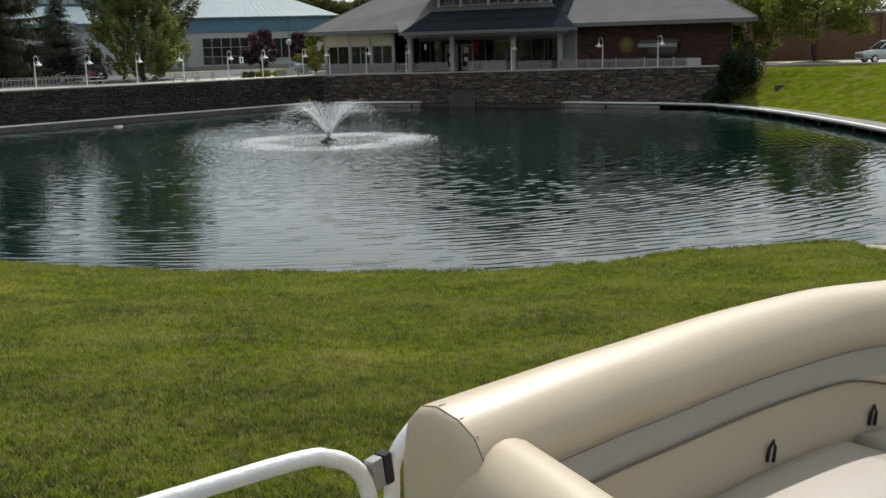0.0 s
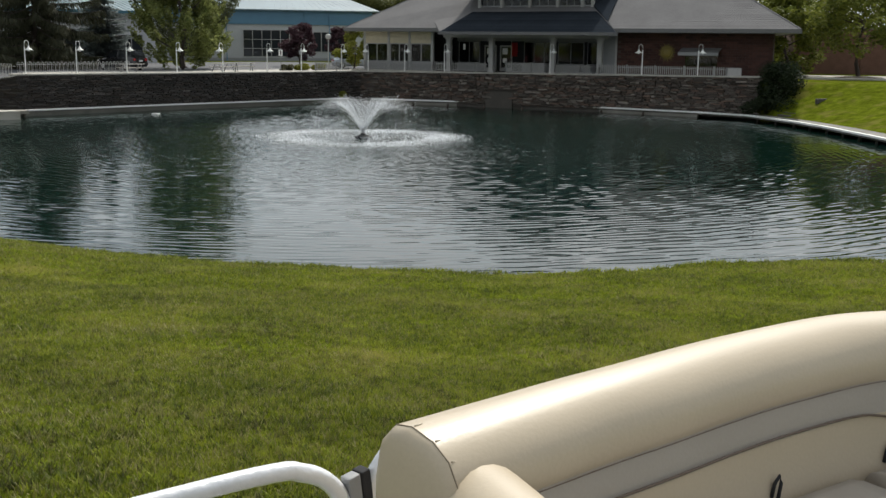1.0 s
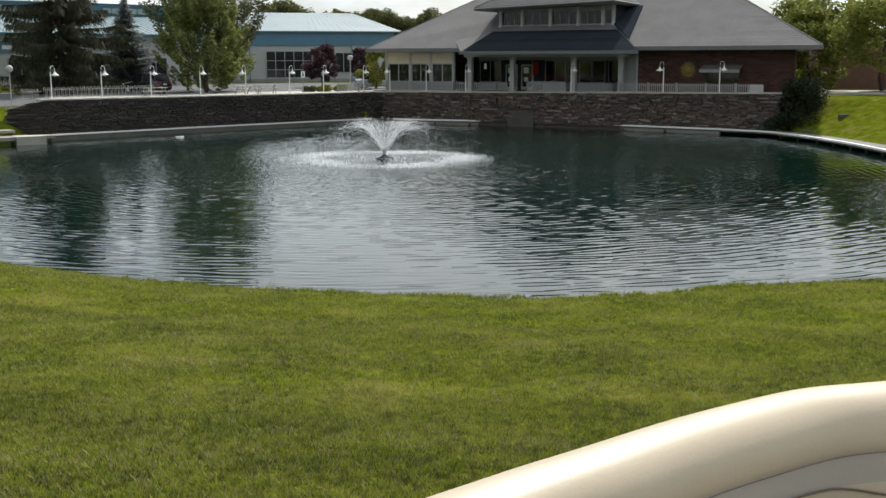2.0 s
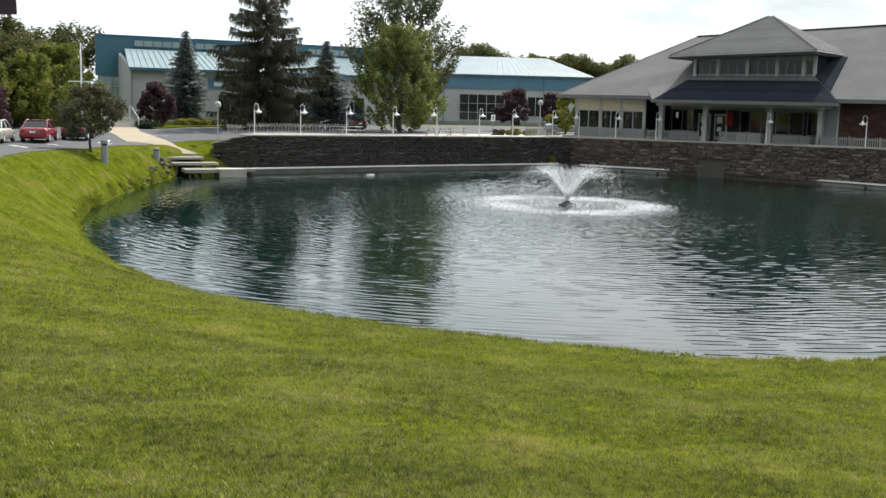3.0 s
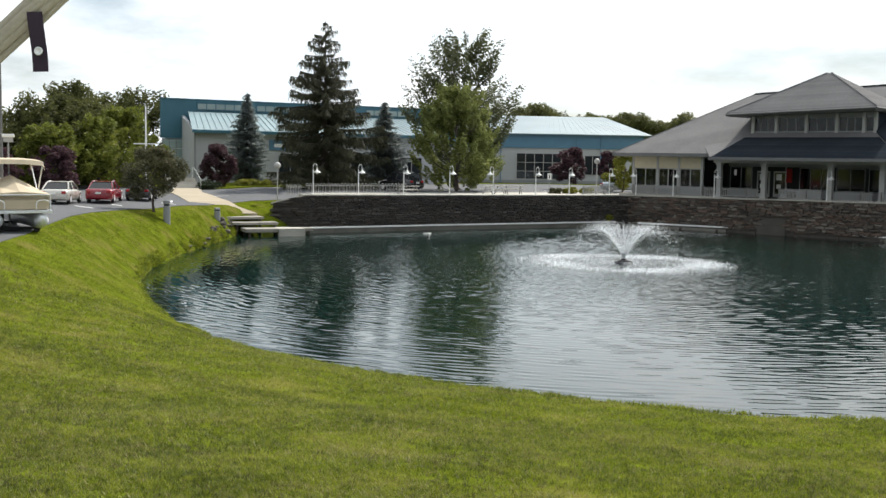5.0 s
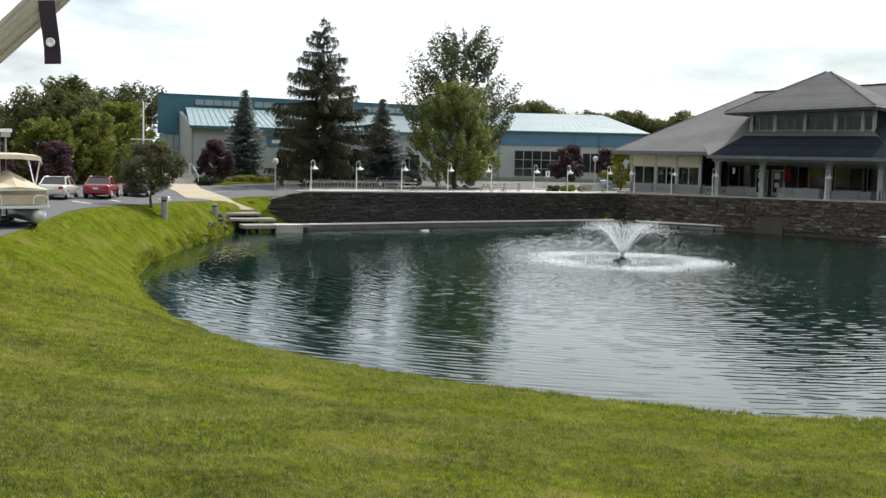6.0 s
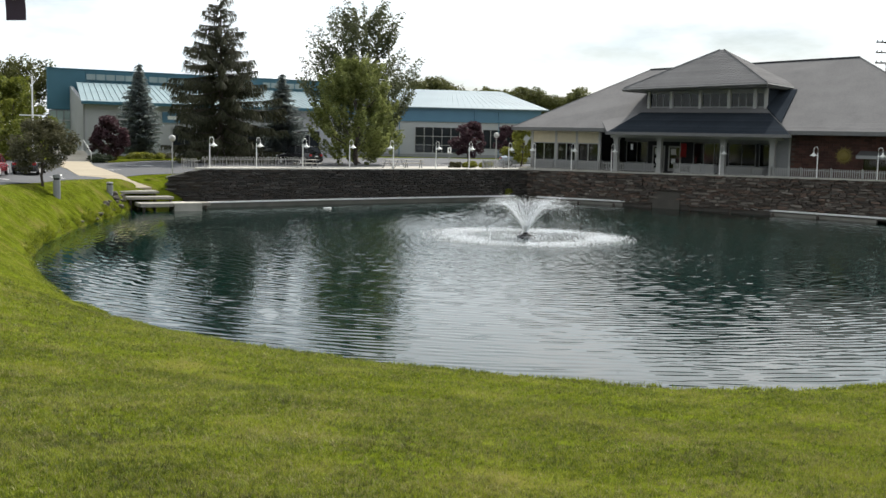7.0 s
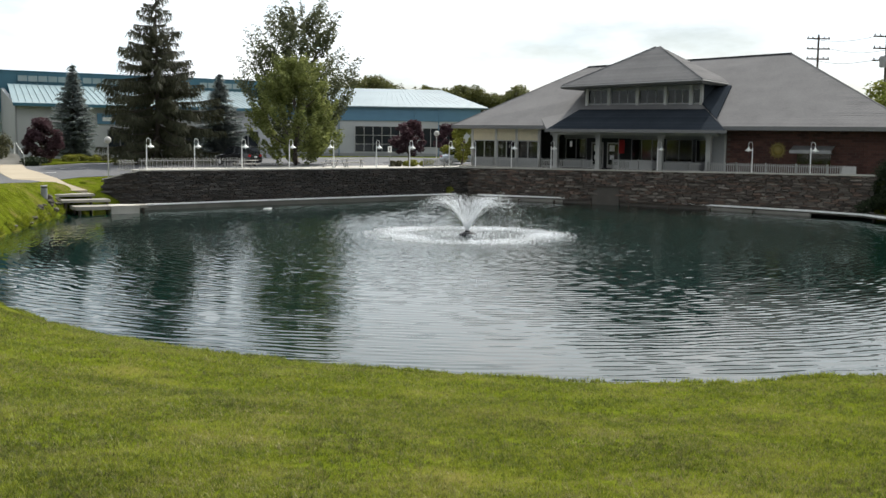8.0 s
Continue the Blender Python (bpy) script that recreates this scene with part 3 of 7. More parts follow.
for v in lot_bm.verts:
    v.co.z = float(ground_z(v.co.x, v.co.y)) + 0.03
    inner = dist_line(np.array([v.co.x]), np.array([v.co.y]), UPLAND)[0]
    v.co.z = max(v.co.z, 2.0 if inner < 0.6 else 0)
more = bmesh.ops.extrude_face_region(lot_bm, geom=lot_bm.faces[:])
for v in more["geom"]:
    if isinstance(v, bmesh.types.BMVert):
        v.co.z -= 0.2
bmesh.ops.recalc_face_normals(lot_bm, faces=lot_bm.faces)
lot = tagged(link("car_park", lot_bm, M_ASPHALT), "grey asphalt car park", "car park", kind="structure")
terrace = tagged(link("terrace", prism([(-34.2, 79.8), (-12.2, 101.6), (-9.6, 101.3), (-8, 112), (-14.5, 108), (-37, 86.5)], ZP - 0.8, ZP + 0.05), M_CONCRETE), "pale concrete terrace behind the stone wall", "pavement", kind="structure")

# ---- terrace, walk, dock ----
walk_slab = bmesh.new()
pts = [((-49.9, 85.7), (-48.3, 87.3), ZP + 0.16), ((-47.2, 80.4), (-45.2, 82.4), None), ((-45.3, 78.4), (-43.2, 80.3), None), ((-43.6, 76.3), (-41.3, 78.3), None), ((-42.3, 74.8), (-39.9, 77.0), None), ((-41.2, 73.9), (-38.8, 76.3), 1.95), ((-39.6, 73.9), (-37.2, 76.4), 1.45)]
pts = [(a, b, z or max(float(ground_z(*a)), float(ground_z(*b))) + 0.07) for a, b, z in pts]
rows = [[walk_slab.verts.new((*a, z)), walk_slab.verts.new((*b, z)), walk_slab.verts.new((*b, z - 0.5)), walk_slab.verts.new((*a, z - 0.5))] for a, b, z in pts]
for a, b in zip(rows, rows[1:]):
    for k in range(4):
        j = (k + 1) % 4
        walk_slab.faces.new((a[k], a[j], b[j], b[k]))
walk_slab.faces.new(rows[0])
walk_slab.faces.new(rows[-1][::-1])
bmesh.ops.recalc_face_normals(walk_slab, faces=walk_slab.faces)
footpath = tagged(link("footpath", walk_slab, M_WALK), "tan concrete path down to the dock", "path", kind="structure")
dock = thing("dock", -34.6, 73.6, 0, 38, "grey concrete dock with steps down from the path", "dock")
part("platform", B((-2.2, -1.1, 0.3, 1.5, 0.95, 0.56), bevel=0.02), M_DOCK, dock)
part("front_block", B((0.2, -1.25, -0.6, 2.2, 0.3, 0.575)), M_CONCRETE, dock, "solid concrete block in the water")
part("platform", B((1.55, 0.5, 0.25, 3.3, 2.1, 0.47), bevel=0.02), M_DOCK, dock)
part("step", B((-2.8, 0.65, 0.74, 0.6, 2.2, 0.93), bevel=0.02), M_DOCK, dock)
part("step", B((-3.3, 1.9, 1.1, -0.2, 3.7, 1.27), bevel=0.02), M_DOCK, dock)
for x, y, h in ((-1.9, -0.9, 0.3), (-1.9, 0.8, 0.3), (1.3, 0.8, 0.3), (3.0, 0.7, 0.25), (3.0, 1.9, 0.25), (-2.5, 0.85, 0.74), (0.4, 0.85, 0.74), (-3.0, 2.1, 1.1), (-0.4, 2.4, 1.1)):
    part("pile", T([(x, y, -1.2), (x, y, h + 0.02)], 0.11), M_BARK, dock)


def bollard(name, x, y, h, r, label):
    z = float(ground_z(x, y))
    b = thing(name, x, y, z, 0, label, "bollard light", "path bollards")
    part("shaft", lathe([(r, -0.15), (r, h * 0.74), (r * 0.98, h * 0.75)], 14), M_GREYPAINT, b, smooth=False)
    part("lens", lathe([(r * 0.8, h * 0.75), (r * 0.8, h * 0.84)], 14), M_DARK, b, "dark louvred lens")
    part("cap", lathe([(r, h * 0.84), (r * 1.03, h * 0.86), (r * 1.03, h * 0.97), (r * 0.8, h)], 14), M_GREYPAINT, b)
    return b


bollard("bollard_light", -35.13, 59.51, 1.35, 0.21, "tall grey metal bollard light in the lawn")
bollard("bollard_light", -37.32, 70.15, 0.8, 0.22, "short grey bollard light beside the path")


M_ROCK = mat("bank_rock_stone", (0.075, 0.066, 0.052), 0.95, var=0.4, scale=2.0, fine=14, bump=0.7, obj=0.35)
RR = random.Random(41)
for k in range(26):
    f = RR.random()
    i = 0 if k < 16 else RR.choice((1, 2, 3))
    a, b = Vector(SHORE[i]), Vector(SHORE[i + 1])
    p = a.lerp(b, f) + Vector((RR.uniform(-1.3, 0.15) if k < 16 else RR.uniform(-0.35, 0.2), RR.uniform(-0.2, 0.5)))
    rk = bmesh.new()
    bmesh.ops.create_icosphere(rk, subdivisions=2, radius=1)
    sz = RR.uniform(0.14, 0.34) * (1.0 if k < 16 else 0.7)
    for v in rk.verts:
        n = 1 + 0.3 * math.sin(v.co.x * 3.1 + k) * math.cos(v.co.y * 2.7 + k * 1.7) + RR.uniform(-0.1, 0.1)
        v.co = Vector((v.co.x * sz * 1.3, v.co.y * sz, v.co.z * sz * 0.6)) * n
    ob = link("bank_rock", rk, M_ROCK)
    ob.matrix_world = pose(p.x, p.y, float(ground_z(p.x, p.y)) - sz * 0.05, RR.uniform(-15, 15), RR.uniform(-15, 15), RR.uniform(0, 360))
    tagged(ob, "rough brown-grey rock in the bank at the water's edge", "rock", "bank rocks")


# ---- stones of the walls ----
def stone_mesh(rnd):
    bm = bmesh.new()
    n = 8
    out = [(0.5 * math.copysign(abs(math.cos(a)) ** 0.55, math.cos(a)) * rnd.uniform(0.88, 1.02), 0.5 * math.copysign(abs(math.sin(a)) ** 0.55, math.sin(a)) * rnd.uniform(0.86, 1.02)) for a in [(k + 0.5) * math.tau / n for k in range(n)]]
    back = [bm.verts.new((x, 0.5, z)) for x, z in out]
    mid = [bm.verts.new((x, -0.3, z)) for x, z in out]
    front = [bm.verts.new((x * 0.93, -0.5 + rnd.uniform(-0.1, 0.1), z * 0.88)) for x, z in out]
    for a, b in ((back, mid), (mid, front)):
        for k in range(n):
            j = (k + 1) % n
            bm.faces.new((a[k], a[j], b[j], b[k]))
    bm.faces.new(front)
    bmesh.ops.recalc_face_normals(bm, faces=bm.faces)
    me = bpy.data.meshes.new("stone")
    bm.to_mesh(me)
    bm.free()
    return me


RS = random.Random(7)
STONES = [stone_mesh(RS) for _ in range(10)]


def stone_set(tag, colors):
    """Meshes of single stones and materials for the joined rest, in three tints."""
    sets, joined = [], []
    for n, c in enumerate(colors):
        one = mat(tag + "_stone", c, 0.9, var=0.45, scale=1.3, fine=14, bump=0.6, obj=0.4)
        joined.append(mat(tag + "_stone_joined", c, 0.9, var=0.35, scale=1.3, fine=14, bump=0.6, island=0.45))
        some = []
        for s in STONES:
            m = s.copy()
            m.materials.append(one)
            some.append(m)
        sets.append(some)
    return sets, joined


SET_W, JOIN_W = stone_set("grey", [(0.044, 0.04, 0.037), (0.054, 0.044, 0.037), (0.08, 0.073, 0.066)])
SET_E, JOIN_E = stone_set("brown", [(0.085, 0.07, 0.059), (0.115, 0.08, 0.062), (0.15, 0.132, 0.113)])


def lay_stones(wall, length, top0, top1, rnd, part_from, part_to, sets, joined, base=0.28, skip=None, thick=(0.07, 0.18), tilt=0.09):
    """Courses of stones over the face; those in the stretch given are single parts, the rest joined."""
    made, verts, faces, mids = 0, [], [], []
    z = base
    while z < max(top0, top1) - 0.16:
        h = rnd.uniform(*thick)
        x = rnd.uniform(-0.3, 0)
        while x < length:
            w = rnd.uniform(0.22, 1.05)
            hh = h * rnd.uniform(0.94, 1.12)
            cx, cz = x + w / 2, z + h / 2
            top = top0 + (top1 - top0) * cx / length - 0.1
            if 0 < cx < length and cz + hh / 2 < top + 0.06 and not (skip and skip(cx, cz)):
                depth = rnd.uniform(0.14, 0.3)
                m = Matrix.Translation((cx, 0.12 - depth * 0.3, cz)) @ Matrix.Rotation(rnd.uniform(-tilt, tilt), 4, "Y") @ Matrix.Diagonal((w * 1.06, depth, hh * 1.04, 1))
                kind = rnd.choices((0, 1, 2), (5, 3, 2))[0]
                me = rnd.choice(sets[kind])
                if made < 300 and part_from <= cx <= part_to:
                    ob = new("stone", me)
                    ob.parent = wall
                    ob.matrix_local = m
                    made += 1
                else:
                    k = len(verts)
                    verts += [m @ v.co for v in me.vertices]
                    for p in me.polygons:
                        faces.append(tuple(k + i for i in p.vertices))
                        mids.append(kind)
            x += w + 0.012
        z += h + 0.008
    me = bpy.data.meshes.new("stones")
    me.from_pydata([tuple(v) for v in verts], [], faces)
    for mm in joined:
        me.materials.append(mm)
    me.polygons.foreach_set("material_index", mids)
    ob = new("stones", me)
    ob.parent = wall
    ob["kind"] = "stuff"



# ---- restaurant ----
R0, RT = (-10.39, 99.61), -28.0
FL = 2.92


def hip(corners, ridge, thick, over=0.0):
    """Roof slabs from four eave corners up to two ridge ends."""
    (a, b, c, d), (p, q) = corners, ridge
    return [(a, b, q, p), (b, c, q), (c, d, p, q), (d, a, p)]


def on_r(u, v):
    a = radians(RT)
    return (R0[0] + u * math.cos(a) - v * math.sin(a), R0[1] + u * math.sin(a) + v * math.cos(a))


restaurant = thing("restaurant", *R0, FL, RT, "grey-roofed restaurant with a glazed porch above the stone wall", "restaurant")
part("foundation", prism([(-3.0, 1.32), (36.2, 1.32), (30, 25), (-3.0, 25)], -0.6, 0.03), M_CONCRETE, restaurant)
E_H, RG = 3.8, 9.65
for k, q in enumerate(hip([(-3.5, 0.9, E_H), (37.7, 0.9, E_H), (30.5, 25.5, E_H), (-3.5, 25.5, E_H)], [(4.2, 13.2, RG), (24.3, 13.2, RG + 0.65)], 0)):
    part("roof", slab(q, 0.22), M_SHINGLE, restaurant, "grey shingle roof slope")
part("soffit", prism([(-3.6, 1.2), (37.3, 1.2), (30.3, 25.2), (-3.6, 25.2)], E_H - 0.3, E_H - 0.24), M_LTGREY, restaurant)
part("fascia", B((-3.55, 0.8, E_H - 0.3, 37.75, 0.9, E_H + 0.02)), M_FASCIA, restaurant, "grey eave board")
part("fascia", B((-3.58, 0.8, E_H - 0.3, -3.48, 25.5, E_H + 0.02)), M_FASCIA, restaurant)
part("fascia", prism([(37.7, 0.9), (37.8, 0.9), (30.6, 25.5), (30.5, 25.5)], E_H - 0.3, E_H + 0.02), M_FASCIA, restaurant)
# brick wing
part("brick_wall", B((22.7, 2.6, -0.6, 35.4, 2.9, E_H - 0.3)), M_MORTAR, restaurant, "dark red brick wall")
part("end_wall", prism([(35.1, 2.9), (35.4, 2.9), (29.4, 24.5), (29.1, 24.5)], -0.6, E_H - 0.3), M_BRICK_J, restaurant, "dark red brick end wall")
part("grey_wall", B((21.2, 2.7, 0, 22.7, 3.0, E_H - 0.3)), M_GREYPAINT, restaurant)
part("back_wall", B((-2.2, 24.2, 0, 29.1, 24.5, E_H - 0.3)), M_GREYPAINT, restaurant)
# porch back wall, near black to stand in for the porch's shade
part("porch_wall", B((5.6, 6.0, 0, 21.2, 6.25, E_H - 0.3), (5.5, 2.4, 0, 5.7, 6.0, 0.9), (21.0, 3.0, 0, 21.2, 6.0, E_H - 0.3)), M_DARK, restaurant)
for u in (7.1, 11.35, 17.2, 21.45):
    part("column", B((u - 0.2, 1.8, 0, u + 0.2, 2.2, 3.05), (u - 0.27, 1.73, 0, u + 0.27, 2.27, 0.22), (u - 0.26, 1.74, 2.85, u + 0.26, 2.26, 3.05)), M_LTGREY, restaurant, "square pale grey porch column")
part("porch_beam", B((6.6, 1.75, 3.0, 22.2, 2.25, 3.38)), M_LTGREY, restaurant)
# porch roof
for q in (((7.3, -0.1, 3.47), (23.6, -0.1, 3.47), (19.7, 4.45, 5.62), (8.7, 4.45, 5.62)),):
    part("porch_roof", slab(q, 0.15), M_SHINGLE_BLUE, restaurant, "dark blue-grey porch roof")
part("porch_roof", slab(((7.3, -0.1, 3.47), (8.7, 4.45, 5.62), (5.0, 2.6, 4.66)), 0.15), M_SHINGLE, restaurant)
part("porch_roof", slab(((23.6, -0.1, 3.47), (22.2, 1.6, 4.38), (19.7, 4.45, 5.64)), 0.12), M_SHINGLE, restaurant)
part("side_slope", slab(((22.1, 1.7, 4.45), (21.15, 7.4, 7.36), (19.7, 4.45, 5.85)), 0.12), M_SHINGLE_BLUE, restaurant, "dark side slope beside the lantern")
part("side_slope", slab(((21.15, 7.4, 7.36), (19.8, 7.4, 7.4), (19.75, 4.45, 5.85)), 0.12), M_SHINGLE_BLUE, restaurant, "dark side slope beside the lantern")
part("porch_gutter", B((7.2, -0.26, 3.24, 23.7, -0.1, 3.5)), M_FASCIA, restaurant)
# lantern storey
part("lantern_wall", B((8.5, 4.5, 4.8, 19.75, 4.7, 5.75), (8.5, 4.5, 7.0, 19.75, 4.7, 7.4), (8.5, 4.7, 4.5, 8.7, 12, 7.4)), M_GREYPAINT, restaurant)
part("lantern_cheek", B((19.55, 4.72, 4.5, 19.78, 12, 7.4)), M_SHINGLE_BLUE, restaurant, "dark clad side wall of the lantern")
# added dark sheet behind the lantern windows, its colour standing for the unlit inside
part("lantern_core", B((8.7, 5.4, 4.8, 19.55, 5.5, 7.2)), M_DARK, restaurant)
for u in (8.8, 11.0, 13.75, 16.4, 18.7, 19.65):
    part("lantern_post", B((u - 0.13, 4.38, 5.4, u + 0.13, 4.6, 7.35)), M_LTGREY, restaurant)
for k, q in enumerate(hip([(7.0, 3.0, 7.4), (20.4, 2.6, 7.75), (20.6, 9.6, 7.6), (7.0, 9.6, 7.4)], [(14.2, 7.0, 10.85), (14.6, 7.0, 10.85)], 0)):
    part("lantern_roof", slab(q, 0.3), M_SHINGLE, restaurant, "grey shingle lantern roof")
part("lantern_soffit", slab(((7.1, 3.1, 7.15), (20.3, 2.7, 7.45), (20.5, 9.5, 7.35), (7.1, 9.5, 7.15)), 0.08), M_FASCIA, restaurant)
for a, b in (((6.95, 2.95, 7.24), (20.4, 2.55, 7.59)), ((20.4, 2.55, 7.59), (20.62, 9.6, 7.44))):
    part("lantern_fascia", T([a, b], 0.13, 4), M_FASCIA, restaurant, "dark grey eave board")
# glazed room
for u in (-2.05, 0.6, 2.85, 5.25):
    part("post", B((u - 0.11, 2.1, 0, u + 0.11, 2.32, E_H - 0.3)), M_LTGREY, restaurant)
for u0, u1 in ((-1.94, 0.49), (0.71, 2.74), (2.96, 5.14)):
    part("cream_panel", B((u0, 2.16, 2.45, u1, 2.26, E_H - 0.32)), M_CREAM, restaurant, "cream upper panel")
    part("sill_panel", B((u0, 2.16, 0, u1, 2.26, 0.85)), M_GREYPAINT, restaurant)
    w = part("window", B((u0, 2.18, 0.85, u0 + 0.08, 2.26, 2.45), (u1 - 0.08, 2.18, 0.85, u1, 2.26, 2.45), ((u0 + u1) / 2 - 0.04, 2.18, 0.85, (u0 + u1) / 2 + 0.04, 2.26, 2.45), (u0 + 0.08, 2.18, 2.37, u1 - 0.08, 2.26, 2.45)), M_LTGREY, restaurant)
    part("pane", B((u0 + 0.08, 2.21, 0.86, u1 - 0.08, 2.225, 2.37)), M_GLASS, w)
part("side_wall", B((-2.16, 2.32, 0, -1.96, 24.2, 0.9), (-2.16, 2.32, 2.45, -1.96, 24.2, E_H - 0.3)), M_GREYPAINT, restaurant)
# added backing and floor of the glazed room, room shade put into their colour
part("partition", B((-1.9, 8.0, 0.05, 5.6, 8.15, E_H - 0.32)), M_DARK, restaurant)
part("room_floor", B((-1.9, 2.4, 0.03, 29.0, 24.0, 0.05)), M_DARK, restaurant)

# glazing of the porch's back wall, doors, lantern windows
def window_part(u0, u1, v, h0, h1, bars, parent, frame_mat=M_GREYPAINT, depth=0.08, glass=M_GLASS):
    """A framed window in a wall that faces the pond."""
    boxes = [(u0, v - depth, h0, u0 + 0.07, v, h1), (u1 - 0.07, v - depth, h0, u1, v, h1), (u0 + 0.07, v - depth, h1 - 0.07, u1 - 0.07, v, h1), (u0 + 0.07, v - depth, h0, u1 - 0.07, v, h0 + 0.07)]
    w = part("window", B(*boxes), frame_mat, parent)
    for k in range(1, bars):
        u = u0 + (u1 - u0) * k / bars
        part("mullion", B((u - 0.03, v - depth, h0 + 0.07, u + 0.03, v, h1 - 0.07)), frame_mat, w)
    part("pane", B((u0 + 0.07, v - depth * 0.5, h0 + 0.07, u1 - 0.07, v - depth * 0.5 + 0.012, h1 - 0.07)), glass, w)
    return w


for u0, u1, bars in ((5.9, 8.1, 2), (12.6, 15.6, 3), (15.9, 18.4, 2), (18.7, 20.8, 2)):
    window_part(u0, u1, 6.0, 0.75, 2.7, bars, restaurant)
for u0 in (8.6, 10.2):
    dr = part("door", B((u0, 5.9, 0.03, u0 + 0.12, 5.99, 2.35), (u0 + 1.1, 5.9, 0.03, u0 + 1.22, 5.99, 2.35), (u0 + 0.12, 5.9, 2.2, u0 + 1.1, 5.99, 2.35), (u0 + 0.12, 5.9, 0.03, u0 + 1.1, 5.99, 0.35)), M_LTGREY, restaurant, "pale framed glass door")
    part("pane", B((u0 + 0.12, 5.94, 0.35, u0 + 1.1, 5.955, 2.2)), M_GLASS, dr)
    part("notice", B((u0 + 0.25, 5.91, 1.55, u0 + 0.75, 5.93, 2.1)), M_WHITE, dr, "white printed notice")
    part("notice", B((u0 + 0.3, 5.91, 0.8, u0 + 0.7, 5.93, 1.2)), M_WHITE, dr, "white printed notice")
M_REDCLOTH = mat("red_cloth", (0.45, 0.02, 0.02), 0.7, var=0.2, scale=2, fine=30)
M_SUNYELLOW = mat("yellow_enamel", (0.2, 0.15, 0.025), 0.5, var=0.2, scale=5)
part("lower_panel", B((5.7, 5.88, 0.03, 8.5, 5.99, 0.72)), M_GREYPAINT, restaurant)
part("lower_panel", B((12.4, 5.88, 0.03, 21.0, 5.99, 0.72)), M_GREYPAINT, restaurant)
part("wall_pier", B((5.75, 5.9, 2.72, 20.98, 5.99, E_H - 0.32)), M_GREYPAINT, restaurant)
part("wall_pier", B((21.22, 2.62, 0.03, 21.34, 2.69, E_H - 0.32)), M_LTGREY, restaurant)
part("wall_pier", B((22.55, 2.5, 0.03, 22.7, 2.59, E_H - 0.32)), M_LTGREY, restaurant)
for k, (u0, u1) in enumerate(((8.78, 10.87), (11.13, 13.57), (13.83, 16.27), (16.53, 18.57), (18.83, 19.52))):
    window_part(u0, u1, 4.66, 5.75, 7.0, 3 if u1 - u0 > 2 else 1, restaurant)
banner = thing("red_banner", *on_r(12.0, 4.6), FL + 0.05, RT, "red cloth banner hanging in the porch", "banner")
bb = bmesh.new()
rows = []
for k in range(7):
    z = 2.55 - k * 0.2
    rows.append([bb.verts.new((0.1 * j + 0.03 * math.sin(k * 0.8 + j), 0.05 * math.sin(j * 1.7 + k * 0.4), z)) for j in range(7)])
for a, b in zip(rows, rows[1:]):
    for j in range(6):
        bb.faces.new((a[j], a[j + 1], b[j + 1], b[j]))
bmesh.ops.solidify(bb, geom=bb.faces[:], thickness=0.015)
part("cloth", bb, M_REDCLOTH, banner, smooth=True)
part("pole", T([(-0.02, 0.03, 0), (-0.02, 0.03, 2.7)], 0.03, 6), M_LTGREY, banner)
wp = thing("white_lantern", *on_r(8.3, 2.6), FL + 2.2, RT, "small white lit-looking box light in the porch", "light")
part("case", B((-0.1, -0.06, -0.25, 0.1, 0.06, 0.25), bevel=0.02), M_WHITE, wp)
part("hanger", T([(0, 0, 0.24), (0, 0, 1.0)], 0.015, 5), M_DARK, wp)
# sun ornament and awning on the brick wing
so = thing("sun_ornament", *on_r(27.0, 2.5), FL + 1.95, RT, "yellow metal sun ornament on the brick wall", "ornament")
for k in range(26):
    a0, a, a1 = ((k - 0.5) * math.tau / 26, k * math.tau / 26, (k + 0.5) * math.tau / 26)
    r = 0.66 if k % 2 else 0.78
    edge = [(0.3, a0), (0.46, a0), (r, a), (0.46, a1), (0.3, a1)]
    bb = bmesh.new()
    rim, back = [[bb.verts.new((math.cos(q) * d, y - 0.06 * (0.78 - d), math.sin(q) * d)) for d, q in edge] for y in (-0.05, -0.01)]
    bb.faces.new(rim)
    bb.faces.new(back[::-1])
    for m in range(5):
        bb.faces.new((rim[m], back[m], back[(m + 1) % 5], rim[(m + 1) % 5]))
    bmesh.ops.recalc_face_normals(bb, faces=bb.faces)
    part("ray", bb, M_SUNYELLOW, so)
fc = lathe([(0.42, 0.0), (0.38, 0.06), (0.2, 0.11), (0.03, 0.12)], 20)
fc.transform(Matrix.Translation((0, -0.06, 0)) @ Matrix.Rotation(math.pi / 2, 4, "X"))
part("disc", fc, M_SUNYELLOW, so, "domed disc", smooth=True)
aw = thing("awning", *on_r(28.2, 2.5), FL, RT, "grey canvas awning on the brick wall", "awning")
part("canvas", slab(((0, -0.9, 2.0), (3.2, -0.9, 2.0), (3.2, 0.05, 2.35), (0, 0.05, 2.35)), 0.06), M_FASCIA, aw)
part("valance", B((0, -0.93, 1.75, 3.2, -0.9, 2.0)), M_GREYPAINT, aw)
part("bracket", T([(0.1, 0.05, 1.6), (0.1, -0.88, 1.98)], 0.02, 5), M_DARK, aw)
part("bracket", T([(3.1, 0.05, 1.6), (3.1, -0.88, 1.98)], 0.02, 5), M_DARK, aw)
part("window_dark", B((0.3, 0.045, 0.9, 2.9, 0.09, 1.95)), M_GLASS, aw)
